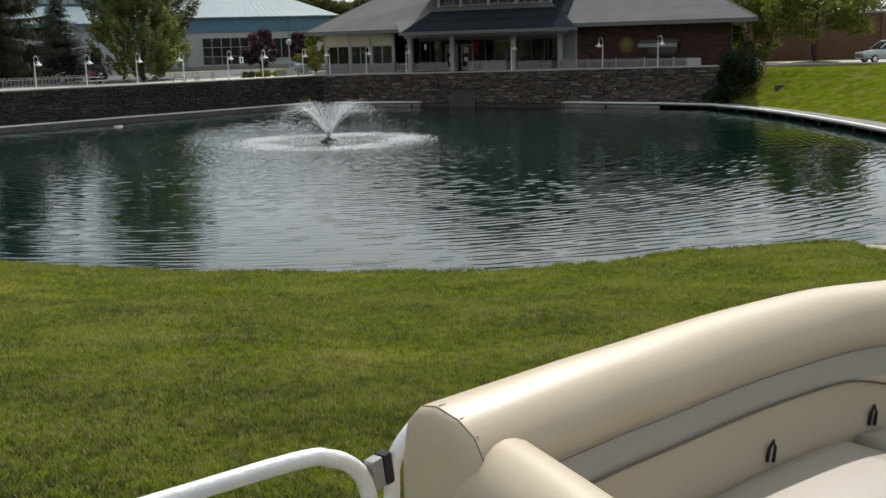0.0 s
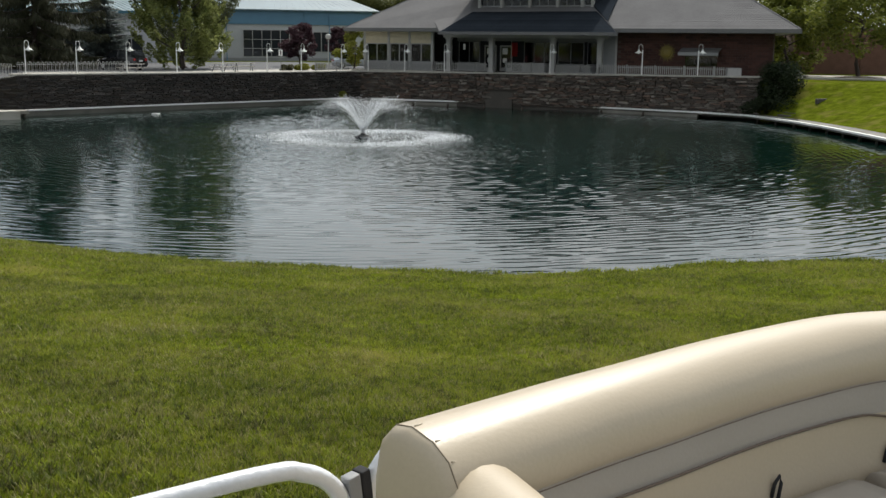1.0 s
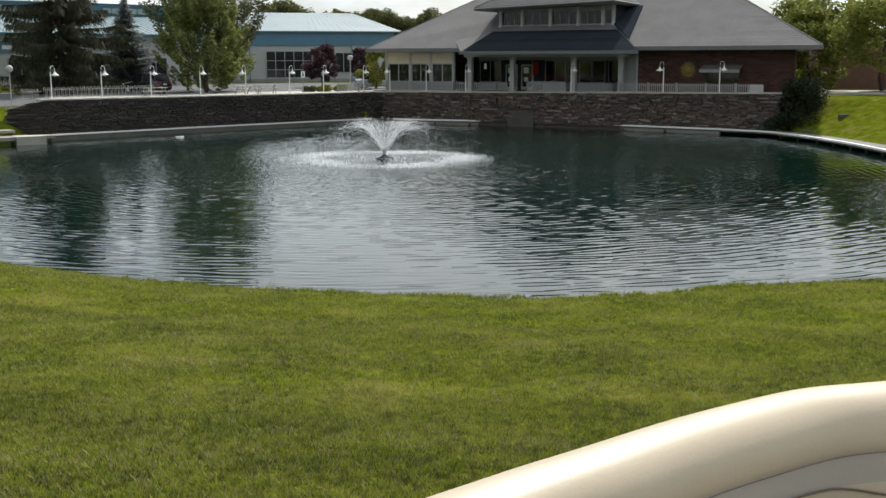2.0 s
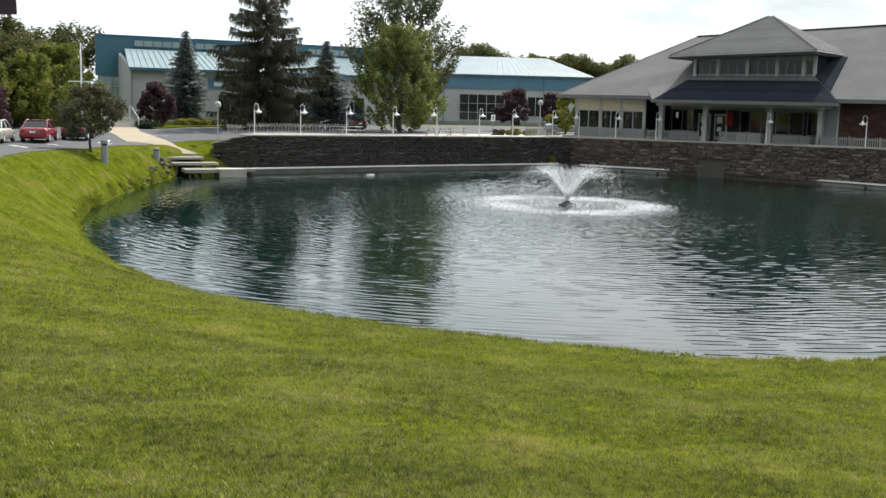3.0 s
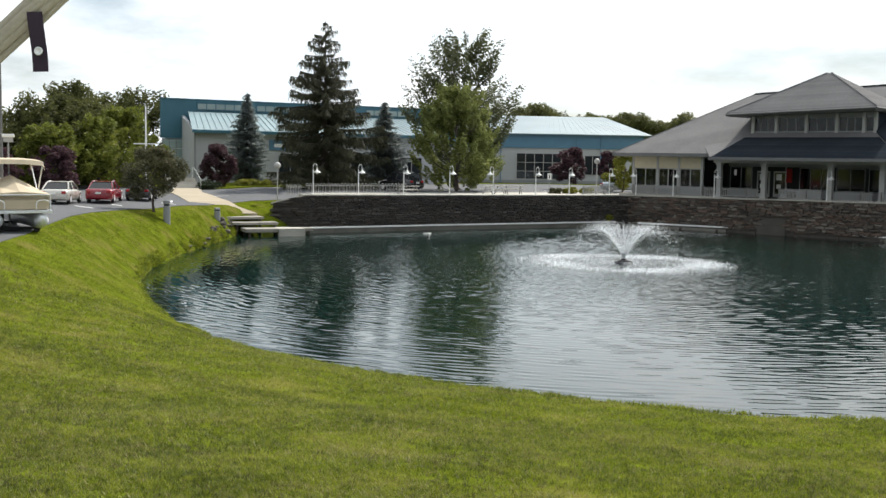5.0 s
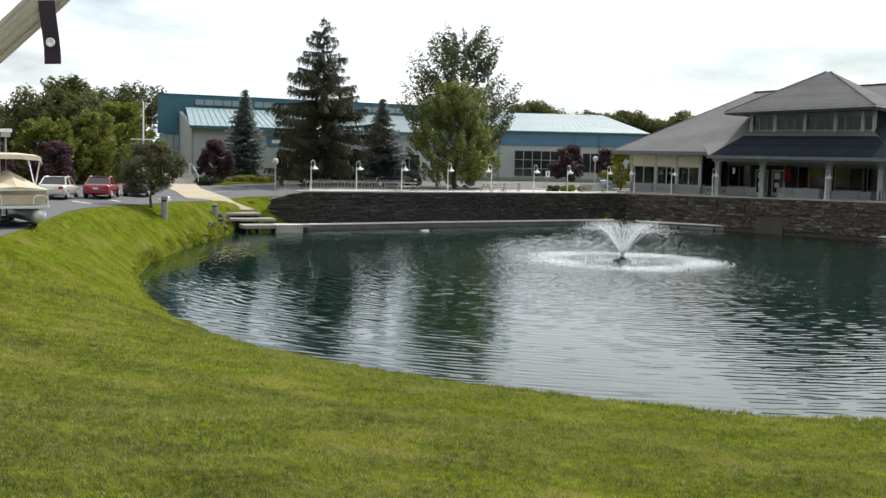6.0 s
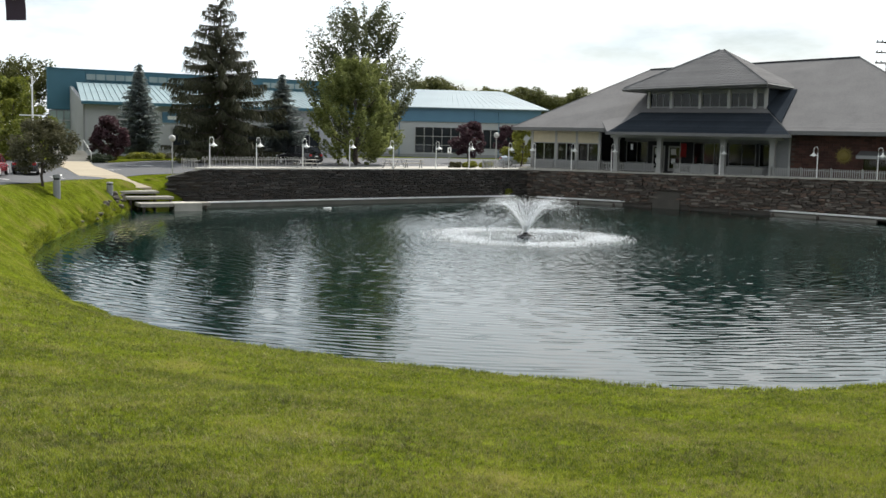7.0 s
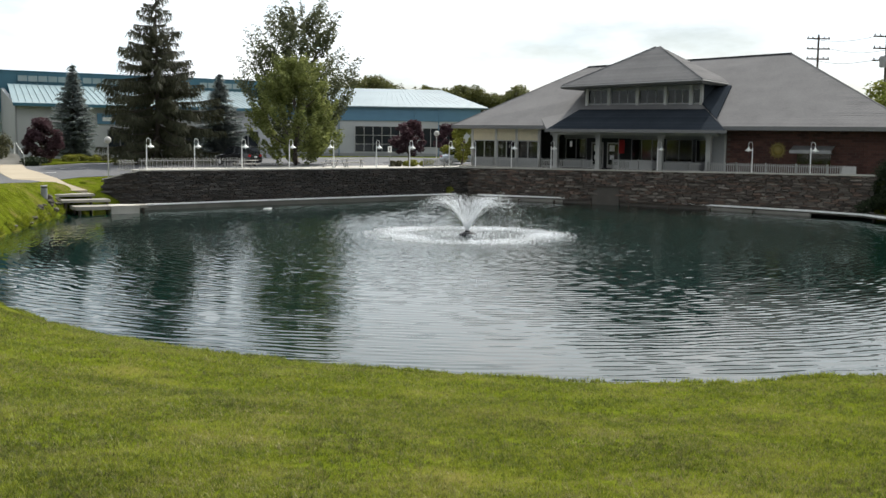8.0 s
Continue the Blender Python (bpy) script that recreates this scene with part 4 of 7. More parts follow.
# shingle courses on the roofs: thin raised butts
def courses(quad, n, material, parent, lift=0.015):
    """Overlapping rows of shingles over a roof slope given as (eave a, eave b, top b, top a)."""
    a, b, c, d = [Vector(q) for q in (quad if len(quad) == 4 else (*quad, quad[2]))]
    nrm = (b - a).cross(d - a).normalized()
    if nrm.z < 0:
        nrm = -nrm
    verts, faces = [], []
    for k in range(n):
        f0, f1 = k / n, min(1.0, (k + 1.15) / n)
        p, q, r, s = a.lerp(d, f0), b.lerp(c, f0), b.lerp(c, f1), a.lerp(d, f1)
        i = len(verts)
        verts += [p + nrm * lift, q + nrm * lift, r + nrm * 0.006, s + nrm * 0.006, p + nrm * 0.003, q + nrm * 0.003]
        faces += [(i, i + 1, i + 2, i + 3), (i, i + 4, i + 5, i + 1)]
    ob = mesh_part_early("shingles", verts, faces, material, parent)
    ob["kind"] = "stuff"


def mesh_part_early(name, verts, faces, material, parent):
    me = bpy.data.meshes.new(name)
    me.from_pydata([tuple(v) for v in verts], [], faces)
    me.materials.append(material)
    ob = new(name, me)
    ob.parent = parent
    return ob


for q, n in ((((-3.5, 0.9, E_H), (37.7, 0.9, E_H), (24.3, 13.2, RG + 0.65), (4.2, 13.2, RG)), 44), (((-3.5, 25.5, E_H), (-3.5, 0.9, E_H), (4.2, 13.2, RG)), 36), (((37.7, 0.9, E_H), (30.5, 25.5, E_H), (24.3, 13.2, RG + 0.65)), 40)):
    courses(q, n, M_SHINGLE, restaurant)
courses(((7.3, -0.1, 3.47), (23.6, -0.1, 3.47), (19.7, 4.45, 5.62), (8.7, 4.45, 5.62)), 16, M_SHINGLE_BLUE, restaurant)
courses(((7.0, 3.0, 7.4), (20.4, 2.6, 7.75), (14.6, 7.0, 10.85), (14.2, 7.0, 10.85)), 20, M_SHINGLE, restaurant)
courses(((20.4, 2.6, 7.75), (20.6, 9.6, 7.6), (14.6, 7.0, 10.85)), 24, M_SHINGLE, restaurant)
part("ridge_cap", T([(4.2, 13.2, RG + 0.02), (24.3, 13.2, RG + 0.67)], 0.12, 6), M_DARK, restaurant, "dark ridge cap")
for a, b in (((-3.5, 0.9, E_H), (4.2, 13.2, RG)), ((37.7, 0.9, E_H), (24.3, 13.2, RG + 0.65)), ((7.0, 3.0, 7.4), (14.2, 7.0, 10.85)), ((20.4, 2.6, 7.75), (14.6, 7.0, 10.85))):
    part("hip_cap", T([a, b], 0.07, 5), M_SHINGLE, restaurant)

# ---- blue building beyond the car park ----
blue = thing("office_building", -58.3, 104.5, ZP - 0.43, 46, "long blue-clad building with a pale green metal roof", "building")
# heights over ZP; entry block in front, tall block behind
part("entry_wall", B((0, 0, 0, 26.0, 0.3, 5.4)), M_WALLWHITE, blue, "pale stucco wall")
part("side_wall", prism([(0, 0.3), (0.3, 0.3), (1.75, 9.0), (1.4, 9.0)], 0, lambda x, y: 5.3 + 0.2 * y), M_WALLWHITE, blue)
part("metal_roof", slab(((-0.4, -0.6, 5.45), (27, -0.6, 5.45), (27, 8.4, 7.5), (1.9, 8.4, 7.5)), 0.18), M_METALROOF, blue, "pale green standing-seam roof")
part("tall_block", B((-0.75, 9.0, 4.8, 33.0, 9.3, 8.75), (10, 9.6, 8.4, 33, 30, 8.6)), M_BLUEPANEL, blue, "teal-blue metal cladding")
part("side_cladding", prism([(-0.75, 9.3), (-0.45, 9.3), (9.0, 30), (8.7, 30)], 4.8, 8.75), M_BLUEPANEL, blue)
blue.scale = (1.14, 1.14, 1.14)
M_WINGROOF = mat("pale_blue_metal_roof", (0.155, 0.22, 0.255), 0.55, var=0.14, scale=0.3, fine=5, bump=0.05)
wing = thing("office_wing", -34.15, 144.01, ZP, 20, "low wing with pale metal roof and blue band", "building")
part("wall", B((-12, 0, 0, 20.0, 0.3, 4.8)), M_WALLWHITE, wing)
part("blue_band", B((-12, -0.12, 4.8, 20.2, 0.3, 6.7)), M_BLUEBAND, wing, "blue metal band")
for q in hip([(-14, -0.5, 6.75), (21.2, -0.5, 6.75), (21.2, 30, 6.75), (-14, 30, 6.75)], [(-2, 14, 9.7), (17.5, 14, 9.7)], 0):
    part("roof", slab(q, 0.15), M_WINGROOF, wing)

# roof seams, clerestory, entrance
bm = bmesh.new()
for k in range(46):
    f = k / 45
    a, b = Vector((-0.4, -0.6, 5.45)).lerp(Vector((27, -0.6, 5.45)), f), Vector((1.9, 8.4, 7.5)).lerp(Vector((27, 8.4, 7.5)), f)
    tube(bm, [a + Vector((0, 0, 0.03)), b + Vector((0, 0, 0.03))], 0.04, 4)
ob = part("roof_seams", bm, M_METALROOF, blue)
ob["kind"] = "stuff"
part("eave_gutter", B((-0.4, -0.72, 5.22, 27, -0.58, 5.5)), M_BLUEPANEL, blue)
part("corner_trim", B((-0.06, -0.06, 0, 0.1, -0.002, 5.3)), M_GREYPAINT, blue)
def strip_window(u0, u1, v, h0, h1, n, parent, frame_mat, glass):
    """A band window: a frame, its bars and one pane between each two."""
    w = part("window", B((u0, v - 0.08, h0, u1, v - 0.003, h0 + 0.07)), frame_mat, parent)
    part("head_rail", B((u0, v - 0.08, h1 - 0.07, u1, v - 0.003, h1)), frame_mat, w)
    for k in range(n + 1):
        u = u0 + (u1 - u0) * k / n
        part("mullion", B((u - 0.04, v - 0.09, h0, u + 0.04, v - 0.003, h1)), frame_mat, w)
        if k < n:
            part("pane", B((u + 0.04, v - 0.05, h0 + 0.07, u + (u1 - u0) / n - 0.04, v - 0.035, h1 - 0.07)), glass, w)
    return w


M_PALEGLASS = mat("pale_window", (0.30, 0.37, 0.36), 0.12, var=0.2, scale=0.5, bump=0)
M_DARKGLASS = mat("dark_window", (0.02, 0.024, 0.028), 0.06, var=0.2, scale=0.5, bump=0)
for u0 in (3.0, 9.4, 15.8, 22.2):
    strip_window(u0, u0 + 4.9, 9.0, 7.75, 8.45, 5, blue, M_BLUEPANEL, M_PALEGLASS)
part("parapet_cap", B((-0.85, 8.9, 8.75, 33.1, 9.4, 8.85)), M_BLUEPANEL, blue)
M_ENTRYGLASS = mat("pale_green_entry_glass", (0.5, 0.62, 0.6), 0.06, metal=0.55, var=0.25, scale=0.6, bump=0)
strip_window(-0.6, 1.5, 9.05, 1.9, 4.75, 3, blue, M_FASCIA, M_ENTRYGLASS)
strip_window(-0.6, 1.5, 9.05, 0.0, 1.9, 2, blue, M_FASCIA, M_DARKGLASS)
part("glass_transom", B((-0.3, 8.96, 3.7, 1.5, 9.0, 3.8)), M_LTGREY, blue)
part("glass_transom", B((-0.3, 8.96, 1.7, 1.5, 9.0, 1.8)), M_LTGREY, blue)
part("glass_transom", B((-0.3, 8.96, 2.7, 1.5, 9.0, 2.8)), M_LTGREY, blue)
part("side_core", B((-0.2, 9.35, 0.0, 32.8, 9.5, 4.8)), M_WALLWHITE, blue)
for u0, n in ((8.4, 4), (15.0, 4), (20.8, 3)):
    strip_window(u0, u0 + n * 1.2, 0.0, 0.9, 3.2, n, blue, M_GREYPAINT, M_DARKGLASS)
part("blue_sign", B((7.4, -0.12, 3.7, 10.2, -0.03, 4.7)), M_BLUEBAND, blue, "blue sign panel with a pale shape")
part("sign_shape", B((7.9, -0.15, 4.0, 9.7, -0.125, 4.35)), M_WHITE, blue)
# entrance steps with rails at the path's head
es = thing("entrance_steps", -49.1, 86.6, ZP + 0.02, 47, "grey concrete entrance steps with white rails", "steps")
for k in range(6):
    part("step", B((-1.3, k * 0.32, 0, 1.3, 2.4, 0.17 * (k + 1) - 0.01)), M_CONCRETE, es)
for sx in (-1.25, 1.25):
    rail = bmesh.new()
    tube(rail, [(sx, -0.1, 0), (sx, -0.1, 0.95), (sx, 1.9, 1.95), (sx, 2.35, 1.95), (sx, 2.35, 1.0)], 0.03, 6)
    part("handrail", rail, M_WHITE, es, "white metal handrail")
# windows and downpipes of the wing
strip_window(2.6, 10.0, 0.0, 0.55, 4.1, 6, wing, M_LTGREY, M_DARKGLASS)
for h in (1.6, 2.8):
    part("transom", B((2.6, -0.1, h, 10.0, -0.05, h + 0.07)), M_LTGREY, wing)
strip_window(12.0, 17.5, 0.0, 1.2, 3.9, 5, wing, M_LTGREY, M_DARKGLASS)
strip_window(-9.5, -2.0, 0.0, 0.55, 4.1, 6, wing, M_LTGREY, M_DARKGLASS)
for u in (0.4, 10.8, 14.2):
    part("downpipe", T([(u, -0.2, 0), (u, -0.2, 6.6)], 0.06, 6), M_BLUEBAND, wing)
part("base_course", B((-12, -0.06, 0, 20.02, -0.002, 0.4)), M_GREYPAINT, wing)
bm = bmesh.new()
for k in range(40):
    f = k / 39
    a, b = Vector((-14, -0.5, 6.75)).lerp(Vector((21.2, -0.5, 6.75)), f), Vector((-2, 14, 9.7)).lerp(Vector((17.5, 14, 9.7)), f)
    tube(bm, [a + Vector((0, 0, 0.02)), b + Vector((0, 0, 0.02))], 0.014, 4)
ob = part("roof_seams", bm, M_WINGROOF, wing)
ob["kind"] = "stuff"
# brick building to the east beyond the lawn
bbld = thing("brick_building", 31.0, 111.0, ZP, -12, "plain low red-brown brick building beyond the lawn", "building")
M_BRICKFAR = mat("brown_brick_far", (0.16, 0.085, 0.06), 0.9, var=0.25, scale=1.5, fine=12)
part("wall", B((0, 0, -0.1, 45, 0.4, 4.4), (0, 0.4, -0.1, 0.4, 20, 4.4)), M_BRICKFAR, bbld)
part("roof", B((-0.2, -0.2, 4.4, 45.2, 20, 4.6)), M_GREYPAINT, bbld)
for u in range(0, 45, 6):
    part("pier", B((u + 0.4, -0.18, -0.1, u + 1.1, -0.003, 4.3)), M_BRICKFAR, bbld)
road = tagged(link("road", prism([(24.5, 93.5), (60, 86), (60, 98), (26, 106)], ZP - 0.2, ZP + 0.015), M_CONCRETE), "pale grey access road beyond the lawn", "road", kind="structure")
kerb_e = tagged(link("kerb", prism([(24.3, 92.9), (60, 85.4), (60, 85.8), (24.4, 93.3)], ZP - 0.2, ZP + 0.12), M_CONCRETE), "pale concrete kerb along the lawn", "kerb", kind="structure")
# painted bay lines and kerbs of the car park
for k, (x, y, a) in enumerate(((-42.7, 73.0, 95), (-43.3, 80.4, 31), (-42.9, 86.6, 31), (-45.4, 99.0, 31), (-40.6, 68.6, 118), (-40.9, 62.6, 118), (-39.6, 57.4, 118), (-25.0, 103.5, 118), (-29.0, 100.0, 118), (-20.5, 107.5, 118))):
    ln = B((-1.6, -0.08, 0, 1.6, 0.08, 0.006))
    ln.transform(pose(x, y, float(ground_z(x, y)) + 0.036, 0, 0, a + 25))
    tagged(link("bay_line", ln, M_WHITE), "white painted parking line", "road marking", "parking lines", kind="structure")
kerb = tagged(link("kerb", strip([(-49, 100), (-42.6, 108), (-38.4, 113.6)][::-1], -0.1, 0.12, ZP - 0.1, ZP + 0.17), M_CONCRETE), "grey concrete kerb round the planted bed", "kerb", kind="structure")

# ---- trees ----
def leaf_cloud(centres, count, size, rnd, flat=0.5, spray=0.0):
    """Many small leaf blades scattered in soft clumps (centre, radius)."""
    verts, faces = [], []
    tot = sum(r ** 2 for _, r in centres)
    for c, r in centres:
        ax = Vector((c[0], c[1], 0)).normalized() * 0.75 + Vector((0, 0, 1)) if spray else None
        if spray:
            ax.normalize()
        for _ in range(max(3, int(count * r * r / tot))):
            v = Vector((rnd.gauss(0, 1), rnd.gauss(0, 1), rnd.gauss(0, 1)))
            v = v.normalized() * r * (0.35 + 0.75 * rnd.random() ** 0.6)
            p = Vector(c) + Vector((v.x, v.y, v.z * 0.8))
            if spray:
                p = Vector(c) + v * 0.72 + ax * v.dot(ax) * spray
            a = Vector((rnd.uniform(-1, 1), rnd.uniform(-1, 1), rnd.uniform(-1, 1) * flat)).normalized()
            b = a.cross(Vector((rnd.uniform(-1, 1), rnd.uniform(-1, 1), rnd.uniform(-1, 1)))).normalized()
            s = size * rnd.uniform(0.6, 1.3)
            k = len(verts)
            mid = (a.cross(b)) * s * 0.25
            verts += [p - a * s, p - b * s * 0.55 + mid, p + a * s, p + b * s * 0.55 + mid]
            faces += [(k, k + 1, k + 2), (k, k + 2, k + 3)]
    return verts, faces


def mesh_part(name, verts, faces, material, parent, label=""):
    me = bpy.data.meshes.new(name)
    me.from_pydata([tuple(v) for v in verts], [], faces)
    me.materials.append(material)
    ob = new(name, me)
    ob.parent = parent
    if label:
        ob["label"] = label
    return ob


def broadleaf(name, x, y, z, height, spread, leaf, label, seed, trunk_h=0.25, clumps=46, count=9000, size=0.16, top_round=0.8, trunk_r=None, category="tree", spray=0.0, stem=True, outer=0.15, reach=1.0):
    rnd = random.Random(seed)
    t = thing(name, x, y, z, 0, label, category)
    tr = trunk_r or height * 0.02
    if stem:
        bm = bmesh.new()
        hs = [0, 0.02, 0.15, 0.35, 0.6, 0.85]
        tube(bm, [(rnd.uniform(-1, 1) * 0.02 * height * k, rnd.uniform(-1, 1) * 0.02 * height * k, h * height - (0.15 if k == 0 else 0)) for k, h in enumerate(hs)], [tr * 1.5, tr * 1.15, tr, tr * 0.75, tr * 0.5, tr * 0.15], 8)
        for k in range(7):
            a = k * 2.4 + rnd.random()
            h0 = height * rnd.uniform(trunk_h, 0.65)
            e = Vector((math.cos(a), math.sin(a), 0)) * spread * rnd.uniform(0.45, 0.8)
            tube(bm, [(0, 0, h0), tuple(e * 0.5 + Vector((0, 0, h0 + height * 0.08))), tuple(e + Vector((0, 0, h0 + height * 0.2)))], [tr * 0.5, tr * 0.3, tr * 0.08], 6)
        part("trunk", bm, M_BARK, t, smooth=True)
    cs = []
    for k in range(clumps):
        f = (k + 0.5) / clumps
        h = height * (trunk_h + (1 - trunk_h) * (f ** 0.85))
        g = (h / height - trunk_h) / (1 - trunk_h)
        ring = spread * (math.sin(math.pi * min(1, 0.12 + 0.82 * g ** top_round)) ** 0.7)
        a, q = rnd.uniform(0, math.tau), rnd.uniform(outer, 1.5) ** 0.5
        r = spread * rnd.choice((0.14, 0.18, 0.22, 0.27, 0.33)) * reach
        cs.append(((math.cos(a) * ring * q * 0.85, math.sin(a) * ring * q * 0.85, min(h, height - r * 0.6)), r))
    v, f = leaf_cloud(cs, count, size, rnd, 0.5, spray)
    mesh_part("crown", v, f, leaf, t)
    return t


def conifer(name, x, y, z, height, spread, leaf, label, seed, tiers=26, droop=0.35, category="conifer", density=1.0, base=0.03, blade=0.16, full=0.78, hang=0.0, jitter=0.5):
    """A straight stem with tiers of boughs, each set with needle sprays; hang lets the sprays droop like curtains."""
    rnd = random.Random(seed)
    t = thing(name, x, y, z, 0, label, category)
    part("trunk", T([(0, 0, -0.2), (0, 0, height * 0.5), (0, 0, height)], [height * 0.016, height * 0.01, 0.02], 8), M_BARK, t, smooth=True)
    verts, faces = [], []
    bm = bmesh.new()
    for k in range(tiers):
        f = (k + 0.5 * rnd.random()) / tiers
        h = height * (base + (0.985 - base) * f)
        reach = spread * min(1.0, ((1 - f) / 0.62) ** full) * (0.9 if f < 0.12 else 1.0) + 0.1
        n = max(5, int((6 + 6 * (1 - f)) * density))
        a0 = rnd.uniform(0, math.tau)
        for j in range(n):
            a = a0 + j * math.tau / n + rnd.uniform(-0.28, 0.28)
            r = reach * rnd.uniform(0.55, 1.08)
            hh = min(h + rnd.uniform(-jitter, jitter) * height / tiers, height * 0.985)
            way = Vector((math.cos(a), math.sin(a), 0))
            side = Vector((-way.y, way.x, 0))
            dr = droop * rnd.uniform(0.2, 2.0)
            at = lambda q: Vector((0, 0, hh)) + way * r * q + Vector((0, 0, r * (0.08 * math.sin(q * 2.6) - dr * q * (1.6 - q) + 0.35 * max(0, q - 0.75))))
            tube(bm, [at(q) for q in (0.05, 0.35, 0.65, 0.9, 1.0)], [0.03 + 0.006 * r, 0.028, 0.02, 0.012, 0.006], 4)
            m = max(5, int(r * 12 * density))
            for i in range(m):
                q = 0.1 + 0.92 * (i / m)
                c = at(q)
                for sgn in (-1, 1):
                    s = blade * rnd.uniform(0.6, 1.4) * (1.25 - 0.5 * q)
                    out = (side * sgn * rnd.uniform(0.3, 1) + way * rnd.uniform(0.2, 0.8)).normalized()
                    tip = c + out * s * (2.2 - 1.2 * hang) + Vector((0, 0, -s * (rnd.uniform(0.3, 1.6) + hang * rnd.uniform(0.8, 3.2))))
                    w = way * s * 0.36 + Vector((0, 0, rnd.uniform(-0.2, 0.2) * s))
                    kk = len(verts)
                    verts += [c - w, c + w, tip + w * 0.4, tip - w * 0.4]
                    faces += [(kk, kk + 1, kk + 2, kk + 3)]
    ob = part("branchwork", bm, M_BARK, t)
    ob["kind"] = "stuff"
    mesh_part("crown", verts, faces, leaf, t)
    return t


def norway_spruce(name, x, y, z, height, spread, leaf, label, seed):
    """Whorls of long boughs, rising near the top and sagging with lifted tips below, hung with fringes of twigs."""
    rnd = random.Random(seed)
    t = thing(name, x, y, z, 0, label, "conifer")
    part("trunk", T([(0, 0, -0.2), (0, 0, height * 0.5), (0, 0, height)], [height * 0.017, height * 0.010, 0.02], 8), M_BARK, t, smooth=True)
    bm, verts, faces = bmesh.new(), [], []

    def twig(c, way, length, width):
        """One fringe twig: a tapering strip of three leaves with ragged sides."""
        side = Vector((-way.y, way.x, 0)) * rnd.uniform(0.5, 1) + Vector((way.x, way.y, 0)) * rnd.uniform(-0.6, 0.6)
        p = Vector(c)
        for i in range(3):
            q = p + Vector((way.x, way.y, way.z)) * (length / 3) + Vector((rnd.uniform(-0.05, 0.05), rnd.uniform(-0.05, 0.05), -0.06 * length))
            w0, w1 = width * (1 - 0.22 * i), width * (0.75 - 0.25 * i)
            k = len(verts)
            verts.extend([p - side * w0, p + side * w0, q + side * w1, q - side * w1])
            faces.append((k, k + 1, k + 2, k + 3))
            p = q

    whorls = 24
    for k in range(whorls):
        f = (k + 0.35) / whorls
        for j in range(7 if f < 0.75 else 5):
            g = min(0.985, f + rnd.uniform(-0.03, 0.03))
            h = height * (0.04 + 0.95 * g)
            r = (spread * min(1.0, (1 - g) / 0.66) ** 0.85) * rnd.uniform(0.62, 1.08) + 0.12
            a = k * 1.1 + j * math.tau / (7 if f < 0.75 else 5) + rnd.uniform(-0.3, 0.3)
            way = Vector((math.cos(a), math.sin(a), 0))
            rise = 0.46 * g - 0.26 + rnd.uniform(-0.17, 0.17)
            lift = 0.28 * (1 - g)
            at = lambda q: Vector((0, 0, h)) + way * r * q + Vector((0, 0, r * ((rise - lift) * q + lift * q * q * 1.15)))
            tube(bm, [at(q) for q in (0.0, 0.35, 0.7, 1.0)], [0.02 + 0.012 * r, 0.02 + 0.006 * r, 0.018, 0.008], 4)
            n = max(5, int(r * (12 if g > 0.5 else 17)))
            for i in range(n):
                q = 0.12 + 0.9 * (i + rnd.random()) / n
                c = at(min(q, 1.0))
                for sgn in (-1, 1, 0):
                    out = way * rnd.uniform(0.15, 0.6) + Vector((-way.y, way.x, 0)) * sgn * rnd.uniform(0.2, 0.75)
                    fall = rnd.uniform(0.5, 1.1) if sgn else rnd.uniform(0.9, 1.3)
                    d = (out + Vector((0, 0, -fall))).normalized()
                    twig(c, d, rnd.uniform(0.4, 1.05) * (0.45 + 0.65 * min(1.0, r / 3)) * (1.15 - 0.45 * q), rnd.uniform(0.06, 0.12))
            twig(at(0.92), (way + Vector((0, 0, rise + 0.2))).normalized(), 0.45, 0.05)
    ob = part("branchwork", bm, M_BARK, t)
    ob["kind"] = "stuff"
    mesh_part("crown", verts, faces, leaf, t)
    return t


norway_spruce("spruce_tree", -40.3, 97.5, ZP, 16.3, 5.9, L_SPRUCE, "tall dark green spruce with drooping boughs", 11)
conifer("blue_spruce", -51.0, 102.3, ZP + 0.1, 9.6, 2.2, L_BLUESPRUCE, "slender blue-grey spruce before the metal-roofed building", 12, tiers=30, droop=0.0, density=1.35, blade=0.16, full=0.95)
conifer("blue_spruce", -37.2, 106.0, ZP, 9.0, 2.6, L_BLUESPRUCE, "blue-grey spruce behind the terrace fence", 13, tiers=30, droop=0.0, density=1.35, blade=0.16, full=0.95)
broadleaf("maple_tree", -27.7, 99.8, ZP, 9.6, 4.3, L_MAPLE, "bright green maple on the terrace", 21, trunk_h=0.1, clumps=190, count=26000, size=0.135, spray=1.6, outer=0.3, reach=0.42, top_round=0.55)
broadleaf("shade_tree", -29.2, 106.0, ZP, 14.7, 5.3, L_DARKMAPLE, "tall dark green tree behind the maple", 22, trunk_h=0.2, clumps=190, count=20000, size=0.15, spray=2.3, outer=0.4, reach=0.44, top_round=0.85)

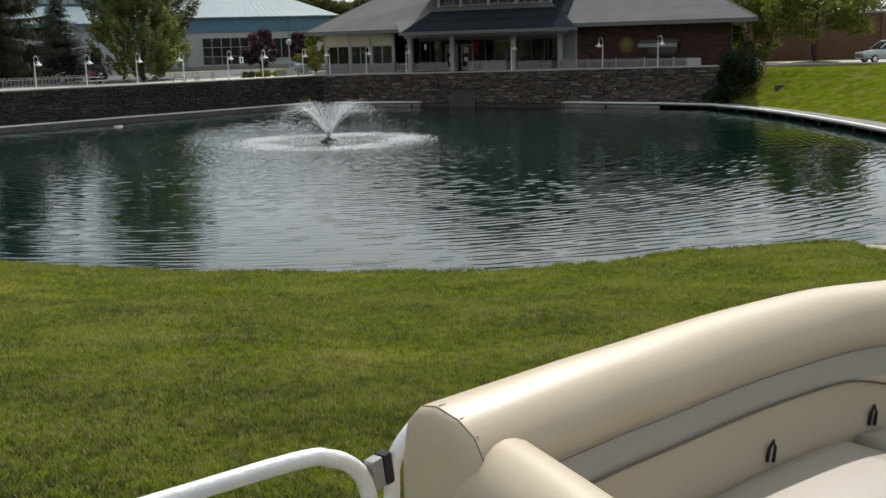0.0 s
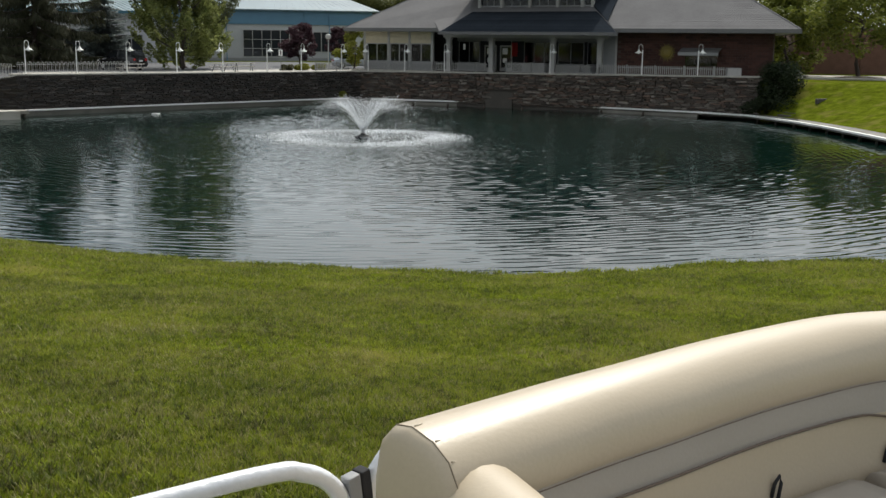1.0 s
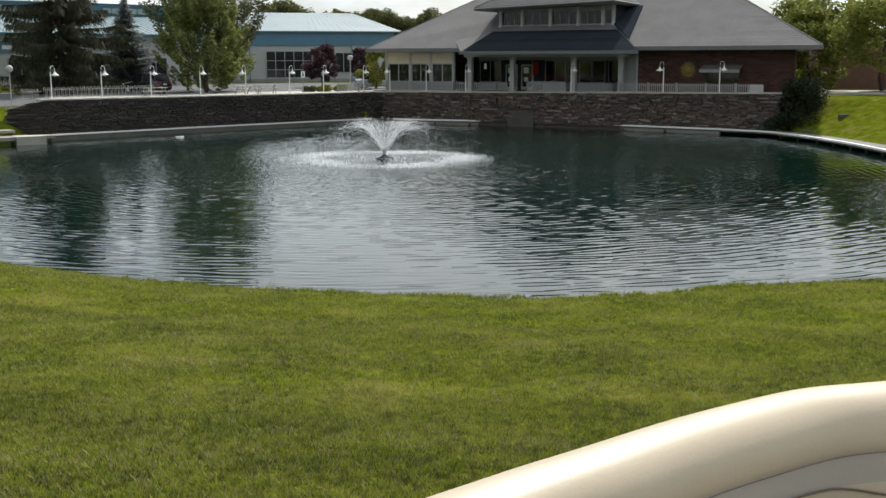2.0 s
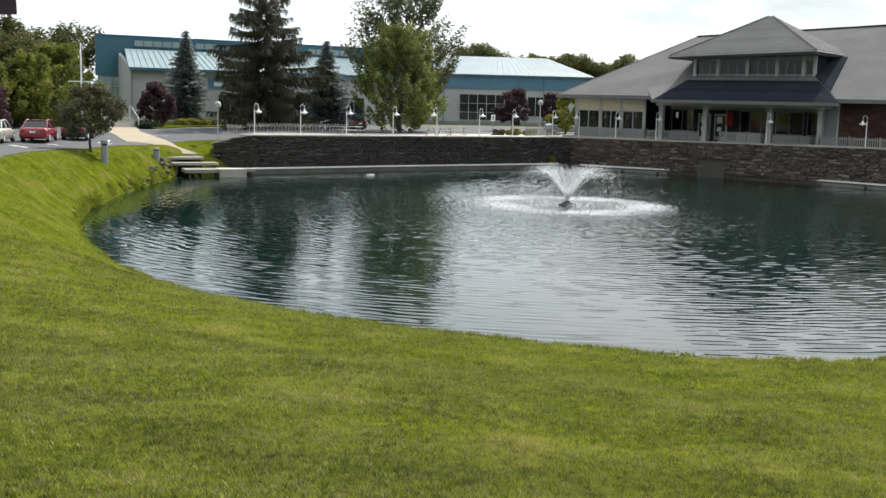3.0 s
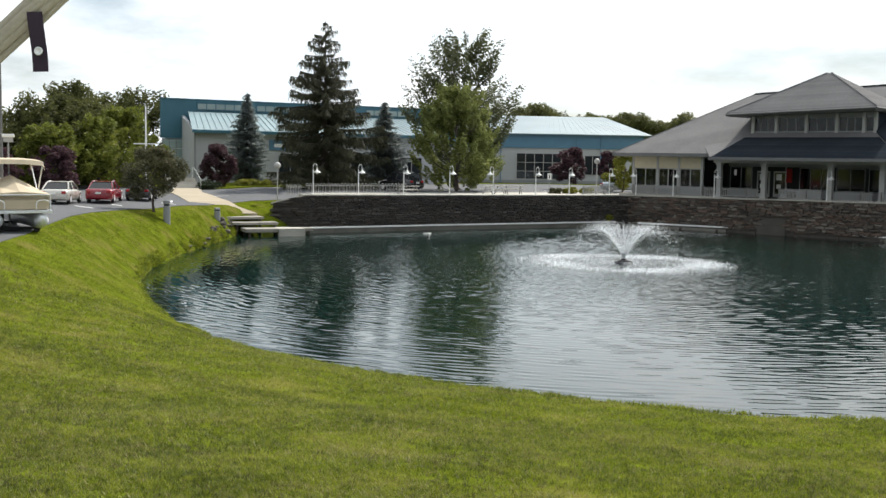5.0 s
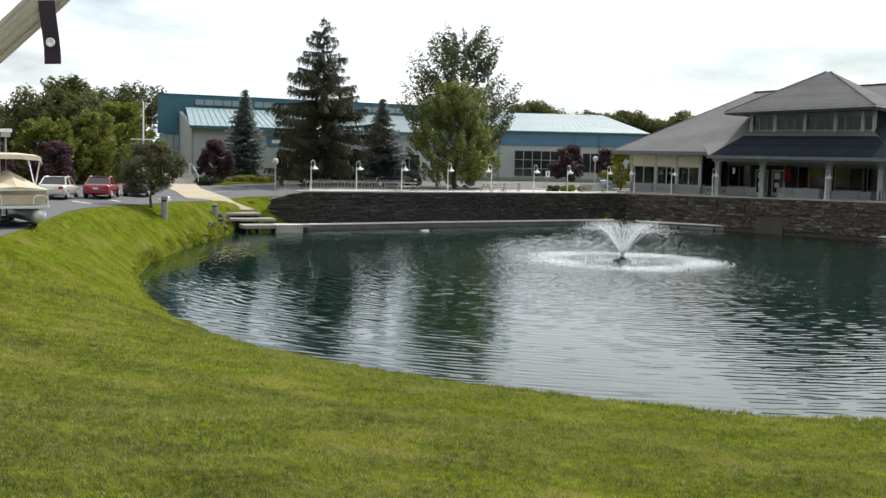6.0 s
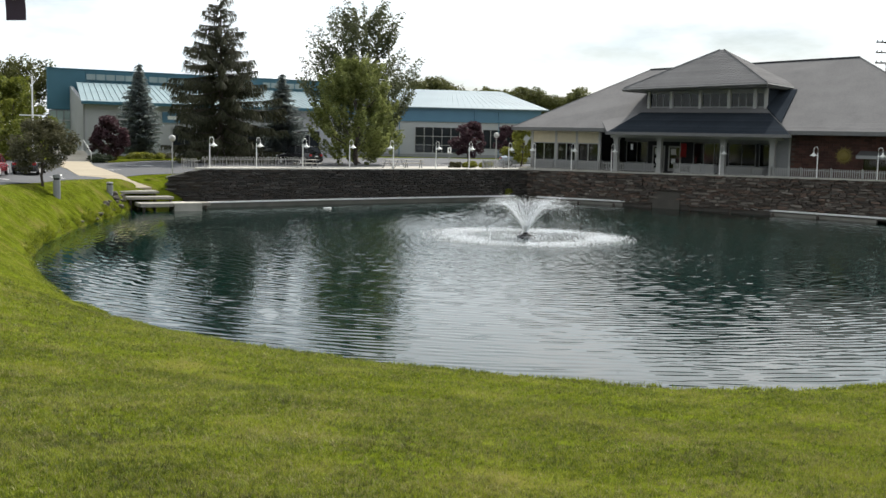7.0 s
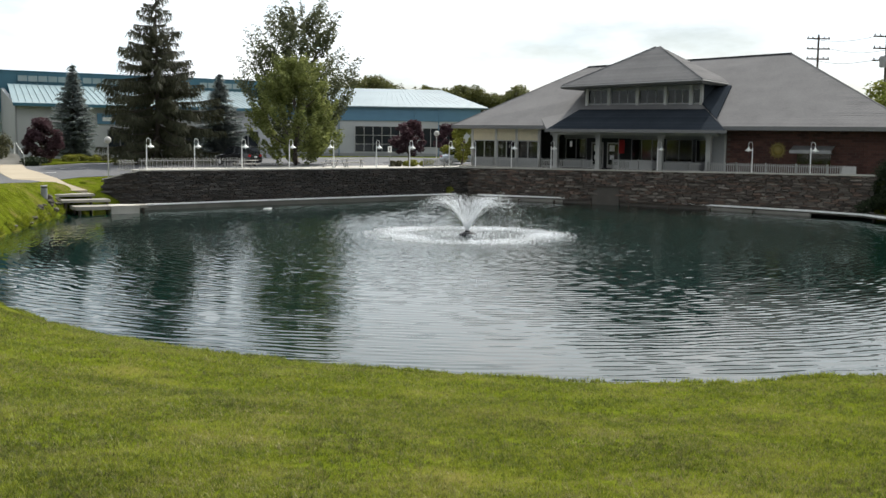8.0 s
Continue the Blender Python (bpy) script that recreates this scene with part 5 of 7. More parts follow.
# shrubs, hedges and woods
def shrub(name, x, y, z, h, w, leaf, label, seed, count=1500, size=0.1, group="shrubs before the building"):
    rnd = random.Random(seed)
    t = thing(name, x, y, z, 0, label, "shrub", group)
    st = bmesh.new()
    for k in range(5):
        a = k * 1.3
        tube(st, [(0, 0, -0.1), (math.cos(a) * w * 0.3, math.sin(a) * w * 0.3, h * 0.6)], [0.03, 0.01], 5)
    part("stems", st, M_BARK, t)
    cs = [((rnd.uniform(-1, 1) * w * 0.62, rnd.uniform(-1, 1) * w * 0.62, h * rnd.uniform(0.15, 0.75)), w * rnd.uniform(0.3, 0.45)) for _ in range(12)]
    cs = [(c, min(r, max(0.15, h - c[2]))) for c, r in cs]
    v, f = leaf_cloud(cs, count, size, rnd)
    mesh_part("foliage", v, f, leaf, t)
    return t


broadleaf("red_tree", -49.6, 93.4, ZP + 0.1, 4.0, 1.65, L_RED, "dark red ornamental tree before the pale wall", 31, trunk_h=0.1, clumps=60, count=7000, size=0.13, category="tree")
broadleaf("purple_tree", -19.7, 117.0, ZP, 4.5, 1.9, L_RED, "purple-leaved tree before the wing's windows", 32, trunk_h=0.2, clumps=36, count=4200, size=0.14)
broadleaf("purple_tree", -15.8, 121.5, ZP, 4.2, 1.6, L_RED, "purple-leaved tree beside the restaurant roof", 33, trunk_h=0.2, clumps=36, count=4200, size=0.14)
broadleaf("young_tree", -13.0, 109.0, ZP, 4.2, 1.7, L_YELLOW, "small yellow-green tree beside the parked car", 34, trunk_h=0.15, clumps=26, count=3000, size=0.14)
broadleaf("crab_apple_tree", -36.43, 60.0, 2.28, 4.0, 1.8, L_OLIVE, "small olive-brown tree at the lawn's edge", 35, trunk_h=0.26, clumps=60, count=9500, size=0.085, trunk_r=0.08)
for k, (x, y, h, w, leaf, lab) in enumerate(((-49.4, 97.9, 0.9, 0.95, L_YELLOW, "round yellow-green shrub beside the car park"), (-48.9, 99.3, 0.85, 0.9, L_YELLOW, "clipped yellow shrub in the planted bed"), (-48.4, 100.6, 0.8, 0.9, L_YELLOW, "low green shrub in the planted bed"), (-47.9, 102.0, 0.8, 0.9, L_OLIVE, "low brownish shrub in the planted bed"), (-48.0, 88.2, 0.9, 1.2, L_HEDGE, "dark low shrub beside the steps"), (-48.6, 90.2, 0.75, 1.2, L_HEDGE, "dark spreading juniper beside the path"), (-47.0, 108.3, 1.0, 1.2, L_MAPLE, "green shrub under the spruce"), (-17.0, 101.6, 0.7, 0.8, L_YELLOW, "pale grassy shrub behind the wall"), (-15.6, 102.8, 0.7, 0.8, L_YELLOW, "pale grassy tuft behind the wall"), (-18.2, 100.4, 0.6, 0.7, L_OLIVE, "dry ornamental grass behind the wall"))):
    shrub("shrub", x, y, ZP, h, w, leaf, lab, 50 + k)
bed = tagged(link("planted_bed", prism([(-47.4, 88.6), (-47.2, 91), (-47.6, 97), (-45, 101), (-40, 110), (-46, 119), (-60, 106), (-51.5, 90)], ZP - 0.2, ZP + 0.14), M_GRASS), "green grass bed with a kerb before the building", "lawn", kind="structure")
shrub("weed_tuft", -12.9, 98.9, 0.36, 0.8, 0.35, L_YELLOW, "tuft of yellow-green weeds on the ledge", 70, count=160, size=0.16, group="weeds")

hg = thing("yew_hedge", 22.1, 83.2, 0.6, -28, "large dark evergreen hedge at the end of the stone wall", "hedge")
RH = random.Random(71)
v, f = leaf_cloud([((RH.uniform(-0.9, 1.0), RH.uniform(-1.0, 2.4), RH.uniform(0.2, 3.6)), RH.uniform(0.6, 0.9)) for _ in range(44)] + [((-0.6 - 0.16 * k, -1.2 - 0.05 * k, 0.9 - 0.09 * k), 0.55) for k in range(9)], 12000, 0.1, RH)
mesh_part("foliage", v, f, L_HEDGE, hg)
part("stems", T([(0, 0, -0.3), (0, 0.2, 2.2)], [0.12, 0.05], 6), M_BARK, hg)

# far woods to the west: mixed crowns of many heights
RW = random.Random(77)
woods = [(-62, 84, 9.6, 4.6), (-66, 89, 8.2, 4.2), (-62.5, 88.5, 9.1, 3.6), (-56.5, 84.5, 7.4, 3.4), (-70, 84, 7.6, 4.4), (-64, 95, 9.5, 4.6), (-74, 90, 9.0, 5), (-58, 91, 8.6, 3.8), (-77, 82, 8.0, 5), (-69, 97, 9.8, 4.6), (-71, 76, 7.6, 4.2), (-78, 73, 8.0, 4.6), (-57.5, 79, 6.3, 3.0), (-71, 115, 12.6, 4.6), (-76.5, 115, 12.2, 4.6)]
for k, (x, y, h, w) in enumerate(woods):
    broadleaf("woodland_tree", x, y, ZP, h * (0.82 if k != 2 else 1.02), w * 0.95, L_WOODS2 if k in (3, 7, 12) else L_WOODS, "bright green roadside tree among the woods" if k in (3, 7, 12) else "leafy green tree at the edge of the woods", 100 + k, trunk_h=0.06, clumps=80, count=10000, size=0.17, spray=0.8, reach=0.8)
broadleaf("red_tree", -55.0, 75.5, ZP, 3.6, 2.2, L_RED, "dark red tree behind the parked cars", 130, trunk_h=0.08, clumps=30, count=3500, size=0.17)
broadleaf("red_tree", -57.5, 70.5, ZP, 3.4, 2.4, L_RED, "low dark red tree beside the car park", 131, trunk_h=0.08, clumps=30, count=3500, size=0.17)
# distant wooded ridge
RIDGE = ((-150, 8), (-90, 12), (-74, 18), (-68.5, 19.5), (-65, 22), (-60, 22.8), (-55, 21), (-51.5, 18.4), (-48, 18.9), (-44, 19.8), (-39.6, 18.2), (-37, 19.8), (-33, 20.2), (-28.5, 18.4), (-24, 17.4), (-21.8, 18.2), (-19.3, 20.8), (-16.8, 18), (-10, 15), (60, 15), (250, 14))
verts, faces = [], []
for k in range(420):
    f = k / 419
    x = -150 + 400 * f if k % 2 else -75 + 62 * f
    top = float(np.interp(x, [p[0] for p in RIDGE], [p[1] for p in RIDGE])) + RW.uniform(-0.7, 0.2)
    cs = []
    for q in range(8):
        r = RW.uniform(0.7, 1.7)
        cs.append(((x + RW.uniform(-1.2, 1.2), 300 + RW.uniform(-3, 12), 3 + (RW.uniform(0, 1) ** 0.45) * (top - r - 3)), r))
    v, fc = leaf_cloud(cs, 330, 0.36, RW)
    o = len(verts)
    verts += v
    faces += [tuple(i + o for i in ff) for ff in fc]
me = bpy.data.meshes.new("distant_woods")
me.from_pydata([tuple(v) for v in verts], [], faces)
me.materials.append(L_WOODS)
tagged(new("distant_woods", me), "distant dark green wooded ridge", "woods", kind="stuff")
# trees and buildings to the east, beyond the lawn
broadleaf("street_tree", 33.3, 98.4, ZP, 8.2, 5.0, L_WOODS2, "broad green tree beside the brick building", 140, trunk_h=0.3, clumps=60, count=9000, size=0.2)
for k, (x, y, h, w) in enumerate(((28.5, 104, 7.5, 3.4), (25.5, 110, 7.0, 3.0), (31, 116, 9, 4.2), (22, 128, 10, 4.6), (38, 124, 9, 4.5))):
    broadleaf("roadside_tree", x, y, ZP, h, w, L_WOODS if k % 2 else L_WOODS2, "green roadside tree beyond the restaurant", 150 + k, trunk_h=0.1, clumps=46, count=5200, size=0.22)

# ---- the pontoon boat that carries the camera ----
DECK = 4.03


def sweep(plan, profile, closed=False):
    """A profile (inward offset, height) carried along a plan curve; the inside is to the right of the way."""
    P = [Vector(p) for p in plan]
    n = len(P)
    bm = bmesh.new()
    rows = []
    for i in range(n):
        d = (P[min(i + 1, n - 1)] - P[max(i - 1, 0)]).normalized()
        q = Vector((d.y, -d.x))
        rows.append([bm.verts.new((P[i].x + q.x * o, P[i].y + q.y * o, z)) for o, z in profile])
    for a, b in zip(rows, rows[1:]):
        for k in range(len(profile) - 1):
            bm.faces.new((a[k], a[k + 1], b[k + 1], b[k]))
        if closed:
            bm.faces.new((a[-1], a[0], b[0], b[-1]))
    if closed:
        bm.faces.new(rows[0])
        bm.faces.new(rows[-1][::-1])
    bmesh.ops.recalc_face_normals(bm, faces=bm.faces)
    return bm


def curve(pts, n):
    """Points of a smooth line through the given ones."""
    P = [Vector(p) for p in pts]
    out = []
    for i in range(len(P) - 1):
        a, b, c, d = P[max(i - 1, 0)], P[i], P[i + 1], P[min(i + 2, len(P) - 1)]
        for k in range(n):
            t = k / n
            out.append(0.5 * (2 * b + (c - a) * t + (2 * a - 5 * b + 4 * c - d) * t * t + (3 * b - a - 3 * c + d) * t ** 3))
    return out + [P[-1]]


boat = thing("pontoon_boat", 0, 0, 0, 0, "pontoon boat deck with white rails on a trailer beside the pond", "boat")
part("deck", prism([(-2.9, 0.8), (-1.05, 2.3), (-0.35, 2.95), (0.35, 3.25), (1.6, 3.2), (2.8, 1.4), (0.2, -2.0), (-1.6, -1.4)], DECK - 0.12, DECK), M_LTGREY, boat, "pale deck floor")
for x0, y0, x1, y1 in ((-1.25, -0.75, -0.35, 1.95), (0.35, -1.25, 1.25, 1.45)):
    ax, ay = x1 - x0, y1 - y0
    part("pontoon", T([(x0 - ax * 0.04, y0 - ay * 0.04, 3.56), (x0, y0, 3.56), (x1, y1, 3.56), (x1 + ax * 0.12, y1 + ay * 0.12, 3.62), (x1 + ax * 0.2, y1 + ay * 0.2, 3.74)], [0.26, 0.32, 0.32, 0.24, 0.06], 18), M_RAIL, boat, "aluminium float tube", smooth=True)
part("trailer_beam", B((-1.25, -0.5, 3.08, 0.95, -0.36, 3.24), (-0.9, 0.9, 3.08, 1.4, 1.04, 3.24)), M_RAIL, boat)
for x, y in ((-1.0, -0.43), (0.7, -0.43), (-0.65, 0.97), (1.15, 0.97)):
    part("stand", B((x - 0.08, y - 0.08, ZP - 0.02, x + 0.08, y + 0.08, 3.1)), M_DARK, boat)
# rails round the bow
part("rail", T(curve([(-2.75, 1.0, 4.61), (-1.5, 1.93, 4.615), (-1.12, 2.215, 4.62), (-1.035, 2.275, 4.605), (-0.985, 2.31, 4.565), (-0.962, 2.325, 4.5), (-0.958, 2.33, 4.38), (-0.958, 2.33, DECK)], 6), 0.019, 10), M_RAIL, boat, "white aluminium rail", smooth=True)
part("rail", T(curve([(0.55, 3.22, 4.55), (-0.5, 2.66, 4.58), (-0.77, 2.46, 4.635), (-0.85, 2.42, 4.625), (-0.905, 2.385, 4.56), (-0.915, 2.378, 4.48), (-0.915, 2.378, 4.3), (-0.915, 2.378, DECK)], 6), 0.019, 10), M_RAIL, boat, "white aluminium rail", smooth=True)
part("rail", T([(-0.915, 2.378, 4.44), (-0.4, 2.82, 4.44), (0.4, 3.25, 4.44)], 0.015, 8), M_RAIL, boat)
part("rail", T([(-2.75, 1.0, 4.30), (-0.958, 2.33, 4.30)], 0.015, 8), M_RAIL, boat)
part("rail_panel", prism([(-0.90, 2.40), (0.3, 3.22), (0.31, 3.2), (-0.89, 2.385)], 4.05, 4.42), M_DARK, boat)
part("rail_panel", prism([(-2.74, 1.01), (-0.97, 2.325), (-0.965, 2.315), (-2.73, 1.0)], 4.05, 4.28), M_DARK, boat)
cl = part("clamp", B((-0.032, -0.014, -0.035, 0.0, 0.014, 0.035), bevel=0.004), M_GREYPAINT, boat, "grey rail clamp")
cl.matrix_world = pose(-0.937, 2.352, 4.545, 0, -8, 48)
cl = part("clamp", B((0.002, -0.016, -0.036, 0.026, 0.016, 0.036), bevel=0.004), M_DARK, boat, "black rail clamp")
cl.matrix_world = pose(-0.937, 2.352, 4.545, 0, -8, 48)

# couch along the bow rail
M_SEAM = mat("tan_seam", (0.2, 0.16, 0.11), 0.6, var=0.1)
couch = thing("bow_couch", -0.85, 2.05, DECK, 0, "cream vinyl boat couch with a rolled backrest on the deck", "couch")
CR = curve([(-0.826, 2.036), (-0.772, 2.086), (-0.643, 2.205), (-0.535, 2.305), (-0.41, 2.412), (-0.26, 2.545), (-0.12, 2.66), (0.09, 2.81), (0.21, 2.877), (0.34, 2.918), (0.5, 2.96), (0.8, 3.01), (1.15, 3.02), (1.5, 2.97)], 5)
OFF = Matrix.Translation((0.85, -2.05, -DECK))


def couch_part(name, bm, material, label="", smooth=True, parent=None):
    bm.transform(OFF)
    return part(name, bm, material, parent or couch, label, smooth)


SH = 0.035
back_prof = [(-0.08, 4.06), (-0.088, 4.35), (-0.088, 4.62), (-0.086, 4.71), (-0.074, 4.768), (-0.046, 4.796), (-0.005, 4.803), (0.05, 4.792), (0.09, 4.768), (0.113, 4.73), (0.115, 4.695), (0.102, 4.668)]
back_prof = [(o + SH, z) for o, z in back_prof]
couch_part("backrest", sweep(CR, back_prof), M_VINYL, "rolled cream backrest")
couch_part("back_panel", sweep(CR[5:], [(0.128, 4.69), (0.14, 4.665), (0.146, 4.62), (0.152, 4.595)]), M_VINYL_SEAT, "pale grey back panel")
couch_part("back_panel", sweep(CR[5:], [(0.152, 4.596), (0.155, 4.56), (0.162, 4.51), (0.175, 4.45), (0.18, 4.36)]), M_VINYL, "cream lower back panel")
pipe = bmesh.new()
pp = []
for i in range(8, len(CR)):
    d = (CR[min(i + 1, len(CR) - 1)] - CR[i - 1]).normalized()
    wave = 0.006 - 0.052 * max(0.0, min(1.0, (i - 32) / 14)) ** 2
    pp.append((CR[i].x + d.y * 0.157, CR[i].y - d.x * 0.157, 4.598 + wave))
tube(pipe, pp, 0.003, 6)
couch_part("piping", pipe, M_PIPING, "brown piping")
# hair-thin brown tube that draws the shadow line of the upper seam
pipe = bmesh.new()
pp = []
for i in range(0, len(CR)):
    d = (CR[min(i + 1, len(CR) - 1)] - CR[max(i - 1, 0)]).normalized()
    pp.append((CR[i].x + d.y * 0.147, CR[i].y - d.x * 0.147, 4.67))
tube(pipe, pp, 0.0012, 6)
couch_part("piping", pipe, M_PIPING)
# end cap of the backrest
d0 = (CR[1] - CR[0]).normalized()
q0 = Vector((d0.y, -d0.x))
cap = bmesh.new()
cen = Vector((CR[0].x, CR[0].y, 0)) + Vector((q0.x, q0.y, 0)) * -0.01
ring_pts = back_prof + [(0.148, 4.3), (0.148, 4.06)]
rings = []
for shrink, out in ((1.0, 0.0), (0.985, 0.012), (0.94, 0.02), (0.82, 0.026)):
    row = []
    for o, z in ring_pts:
        oo, zz = 0.03 + (o - 0.03) * shrink, 4.45 + (z - 4.45) * shrink
        row.append(cap.verts.new((CR[0].x + q0.x * oo - d0.x * out, CR[0].y + q0.y * oo - d0.y * out, zz)))
    rings.append(row)
for a, b in zip(rings, rings[1:]):
    for k in range(len(a)):
        j = (k + 1) % len(a)
        cap.faces.new((a[k], a[j], b[j], b[k]))
cap.faces.new(rings[-1])
bmesh.ops.recalc_face_normals(cap, faces=cap.faces)
couch_part("end_cap", cap, M_VINYL, "cream end panel")
seam = bmesh.new()
tube(seam, [(CR[0].x + q0.x * o - d0.x * 0.001, CR[0].y + q0.y * o - d0.y * 0.001, z) for o, z in back_prof[2:]], 0.0013, 6)
couch_part("piping", seam, M_SEAM)
# puckers where the cover is pulled over the end
for k, (o, z) in enumerate(back_prof[6:11]):
    p0 = Vector((CR[0].x + q0.x * o, CR[0].y + q0.y * o, z))
    pk = bmesh.new()
    tube(pk, [p0 + Vector((d0.x * 0.004, d0.y * 0.004, 0.0005)), p0 + Vector((d0.x * 0.022, d0.y * 0.022, 0.001 - 0.002 * k))], [0.0016, 0.0005], 5)
    couch_part("pucker", pk, M_VINYL)
# armrest: a rounded bolster that runs from the backrest towards the deck
A0 = Vector((-0.742, 2.096))
arm_dir = Vector((0.42, -0.91)).normalized()
arm_side = Vector((0.91, 0.42)).normalized()
am = bmesh.new()
rows = []
for s, sh in ((-0.075, 0.05), (-0.072, 0.3), (-0.06, 0.6), (-0.035, 0.86), (0.0, 0.97), (0.05, 1.0), (0.3, 1.0), (0.6, 0.98), (0.75, 0.95)):
    c = A0 + arm_dir * s
    row = []
    for k in range(13):
        a = math.pi * k / 12
        row.append((-0.098 * math.cos(a) * sh, 4.635 + 0.115 * math.sin(a) ** 0.85 * sh))
    row = [(-0.098 * sh, DECK + 0.03)] + row + [(0.098 * sh, DECK + 0.03)]
    rows.append([am.verts.new((c.x + arm_side.x * o, c.y + arm_side.y * o, z)) for o, z in row])
for a, b in zip(rows, rows[1:]):
    for k in range(len(a) - 1):
        am.faces.new((a[k], a[k + 1], b[k + 1], b[k]))
am.faces.new(rows[0])
am.faces.new(rows[-1])
bmesh.ops.recalc_face_normals(am, faces=am.faces)
couch_part("armrest", am, M_VINYL, "rounded cream armrest")
# seat cushions and base
N = len(CR)
seat_prof = [(0.178, 4.33), (0.182, 4.45), (0.195, 4.472), (0.23, 4.48), (0.4, 4.483), (0.56, 4.475), (0.6, 4.455), (0.61, 4.4), (0.6, 4.32), (0.178, 4.32)]
couch_part("seat_cushion", sweep(CR[9:35], seat_prof, True), M_VINYL_SEAT, "pale grey seat cushion")
couch_part("seat_cushion", sweep(CR[36:56], [(o * (0.75 if o > 0.3 else 1), z) for o, z in seat_prof], True), M_VINYL_SEAT, "pale grey seat cushion")
couch_part("seat_base", sweep(CR[7:60], [(0.1, 4.035), (0.1, 4.31), (0.42, 4.31), (0.42, 4.035)], True), M_VINYL, "cream seat base")
for i in (29, 40):
    d = (CR[i + 1] - CR[i - 1]).normalized()
    c = Vector((CR[i].x + d.y * 0.175, CR[i].y - d.x * 0.175, 4.488))
    st = bmesh.new()
    tube(st, [c + Vector((-0.006, 0, -0.01)), c + Vector((0.0, 0.004, 0.02)), c + Vector((0.012, 0.012, 0.036)), c + Vector((0.016, 0.01, 0.02)), c + Vector((0.008, 0.0, -0.012))], 0.0045, 5)
    couch_part("pull_strap", st, M_DARK, "dark pull strap")
# stitched mark on the back panel
for k in range(3):
    st = bmesh.new()
    i = 46
    d = (CR[i + 1] - CR[i - 1]).normalized()
    q = Vector((d.y, -d.x))
    pts = [Vector((CR[i].x + q.x * 0.142 + d.x * (0.02 * u - 0.03), CR[i].y + q.y * 0.142 + d.y * (0.02 * u - 0.03), 4.635 - 0.009 * k + 0.004 * math.sin(u + k))) for u in range(4)]
    tube(st, pts, [0.0008, 0.0028, 0.0028, 0.0008], 5)
    couch_part("stitching", st, M_PIPING)

# the boat stands on its floats on the lawn
SET_BOAT = Matrix.Translation((-0.774, 0.172, 5.590)) @ Matrix.Diagonal((1.25, 1.25, 1.25, 1)) @ Matrix.Translation((0.745, -0.219, -5.439))
for ob in (boat, couch):
    ob.matrix_world = SET_BOAT @ ob.matrix_basis

# folded sunshade on its raised frame: a bundle of canvas folds along a sloping tube
BASE = Vector((-2.12, 1.75, 3.84))
shade = thing("folded_sunshade", *BASE, 0, "folded beige sunshade on a raised frame with a dark strap", "sunshade")
M_CANVAS = mat("beige_canvas", (0.36, 0.33, 0.26), 0.8, var=0.16, scale=9, fine=120, bump=0.3, bump_dist=0.004)
M_STRAP = mat("dark_webbing", (0.022, 0.012, 0.024), 0.8, var=0.2, fine=260, bump=0.3, bump_dist=0.001)
LOW, HIGH = Vector((-2.06, 2.197, 5.889)), Vector((-1.3, 2.51, 6.674))
along = (HIGH - LOW).normalized()
face = Vector((0.3, -0.95, 0.09))
across = along.cross(face).normalized()
for k, (off, near, rad) in enumerate(((-0.027, 0.0, 0.0095), (-0.017, 0.012, 0.011), (-0.005, 0.018, 0.0105), (0.006, 0.02, 0.009), (0.016, 0.014, 0.0115), (0.027, 0.004, 0.0095), (0.0, -0.012, 0.026))):
    pts = [LOW + along * (f * (HIGH - LOW).length) + across * (off + 0.0016 * math.sin(f * 9 + k * 2.1)) + face * (near + 0.002 * math.sin(f * 13 + k)) - BASE for f in np.linspace(0, 1, 16)]
    part("canvas_fold", T(pts, rad, 10), M_CANVAS, shade, "beige canvas fold" if k < 6 else "rolled canvas core", smooth=True)
part("frame_tube", T([(0, 0, 0), (0.0, 0.2, 1.2), tuple(LOW - BASE - along * 0.02), tuple(LOW - BASE + along * 0.2)], 0.0125, 10), M_RAIL, shade, "white frame tube", smooth=True)
bm = bmesh.new()
vs = []
for k in range(9):
    f = k / 8
    c = Vector((-1.682, 2.318, 6.255)).lerp(Vector((-1.664, 2.312, 6.112)), f) + Vector((0.004 * math.sin(f * 3.2), -0.003 * math.sin(f * 5), 0)) - BASE
    vs.append([bm.verts.new(c + Vector((0.953, 0.302, 0.035)) * sgn * 0.0185 + Vector((0.3, -0.95, 0.0)) * dy) for sgn, dy in ((-1, 0), (1, 0), (1, -0.002), (-1, -0.002))])
for p, q in zip(vs, vs[1:]):
    for k in range(4):
        bm.faces.new((p[k], p[(k + 1) % 4], q[(k + 1) % 4], q[k]))
bm.faces.new(vs[0])
bm.faces.new(vs[-1][::-1])
bmesh.ops.recalc_face_normals(bm, faces=bm.faces)
strap = part("strap", bm, M_STRAP, shade, "dark hanging strap")
snap = lathe([(0.0095, -0.002), (0.0105, 0.0005), (0.0095, 0.003), (0.0065, 0.0025), (0.006, 0.0015)], 20)
snap.transform(Matrix.Translation(Vector((-1.663, 2.306, 6.16)) - BASE) @ Vector((0.3, -0.95, 0.0)).to_track_quat("Z", "Y").to_matrix().to_4x4())
part("snap", snap, M_RAIL, strap, "metal snap button", smooth=True)

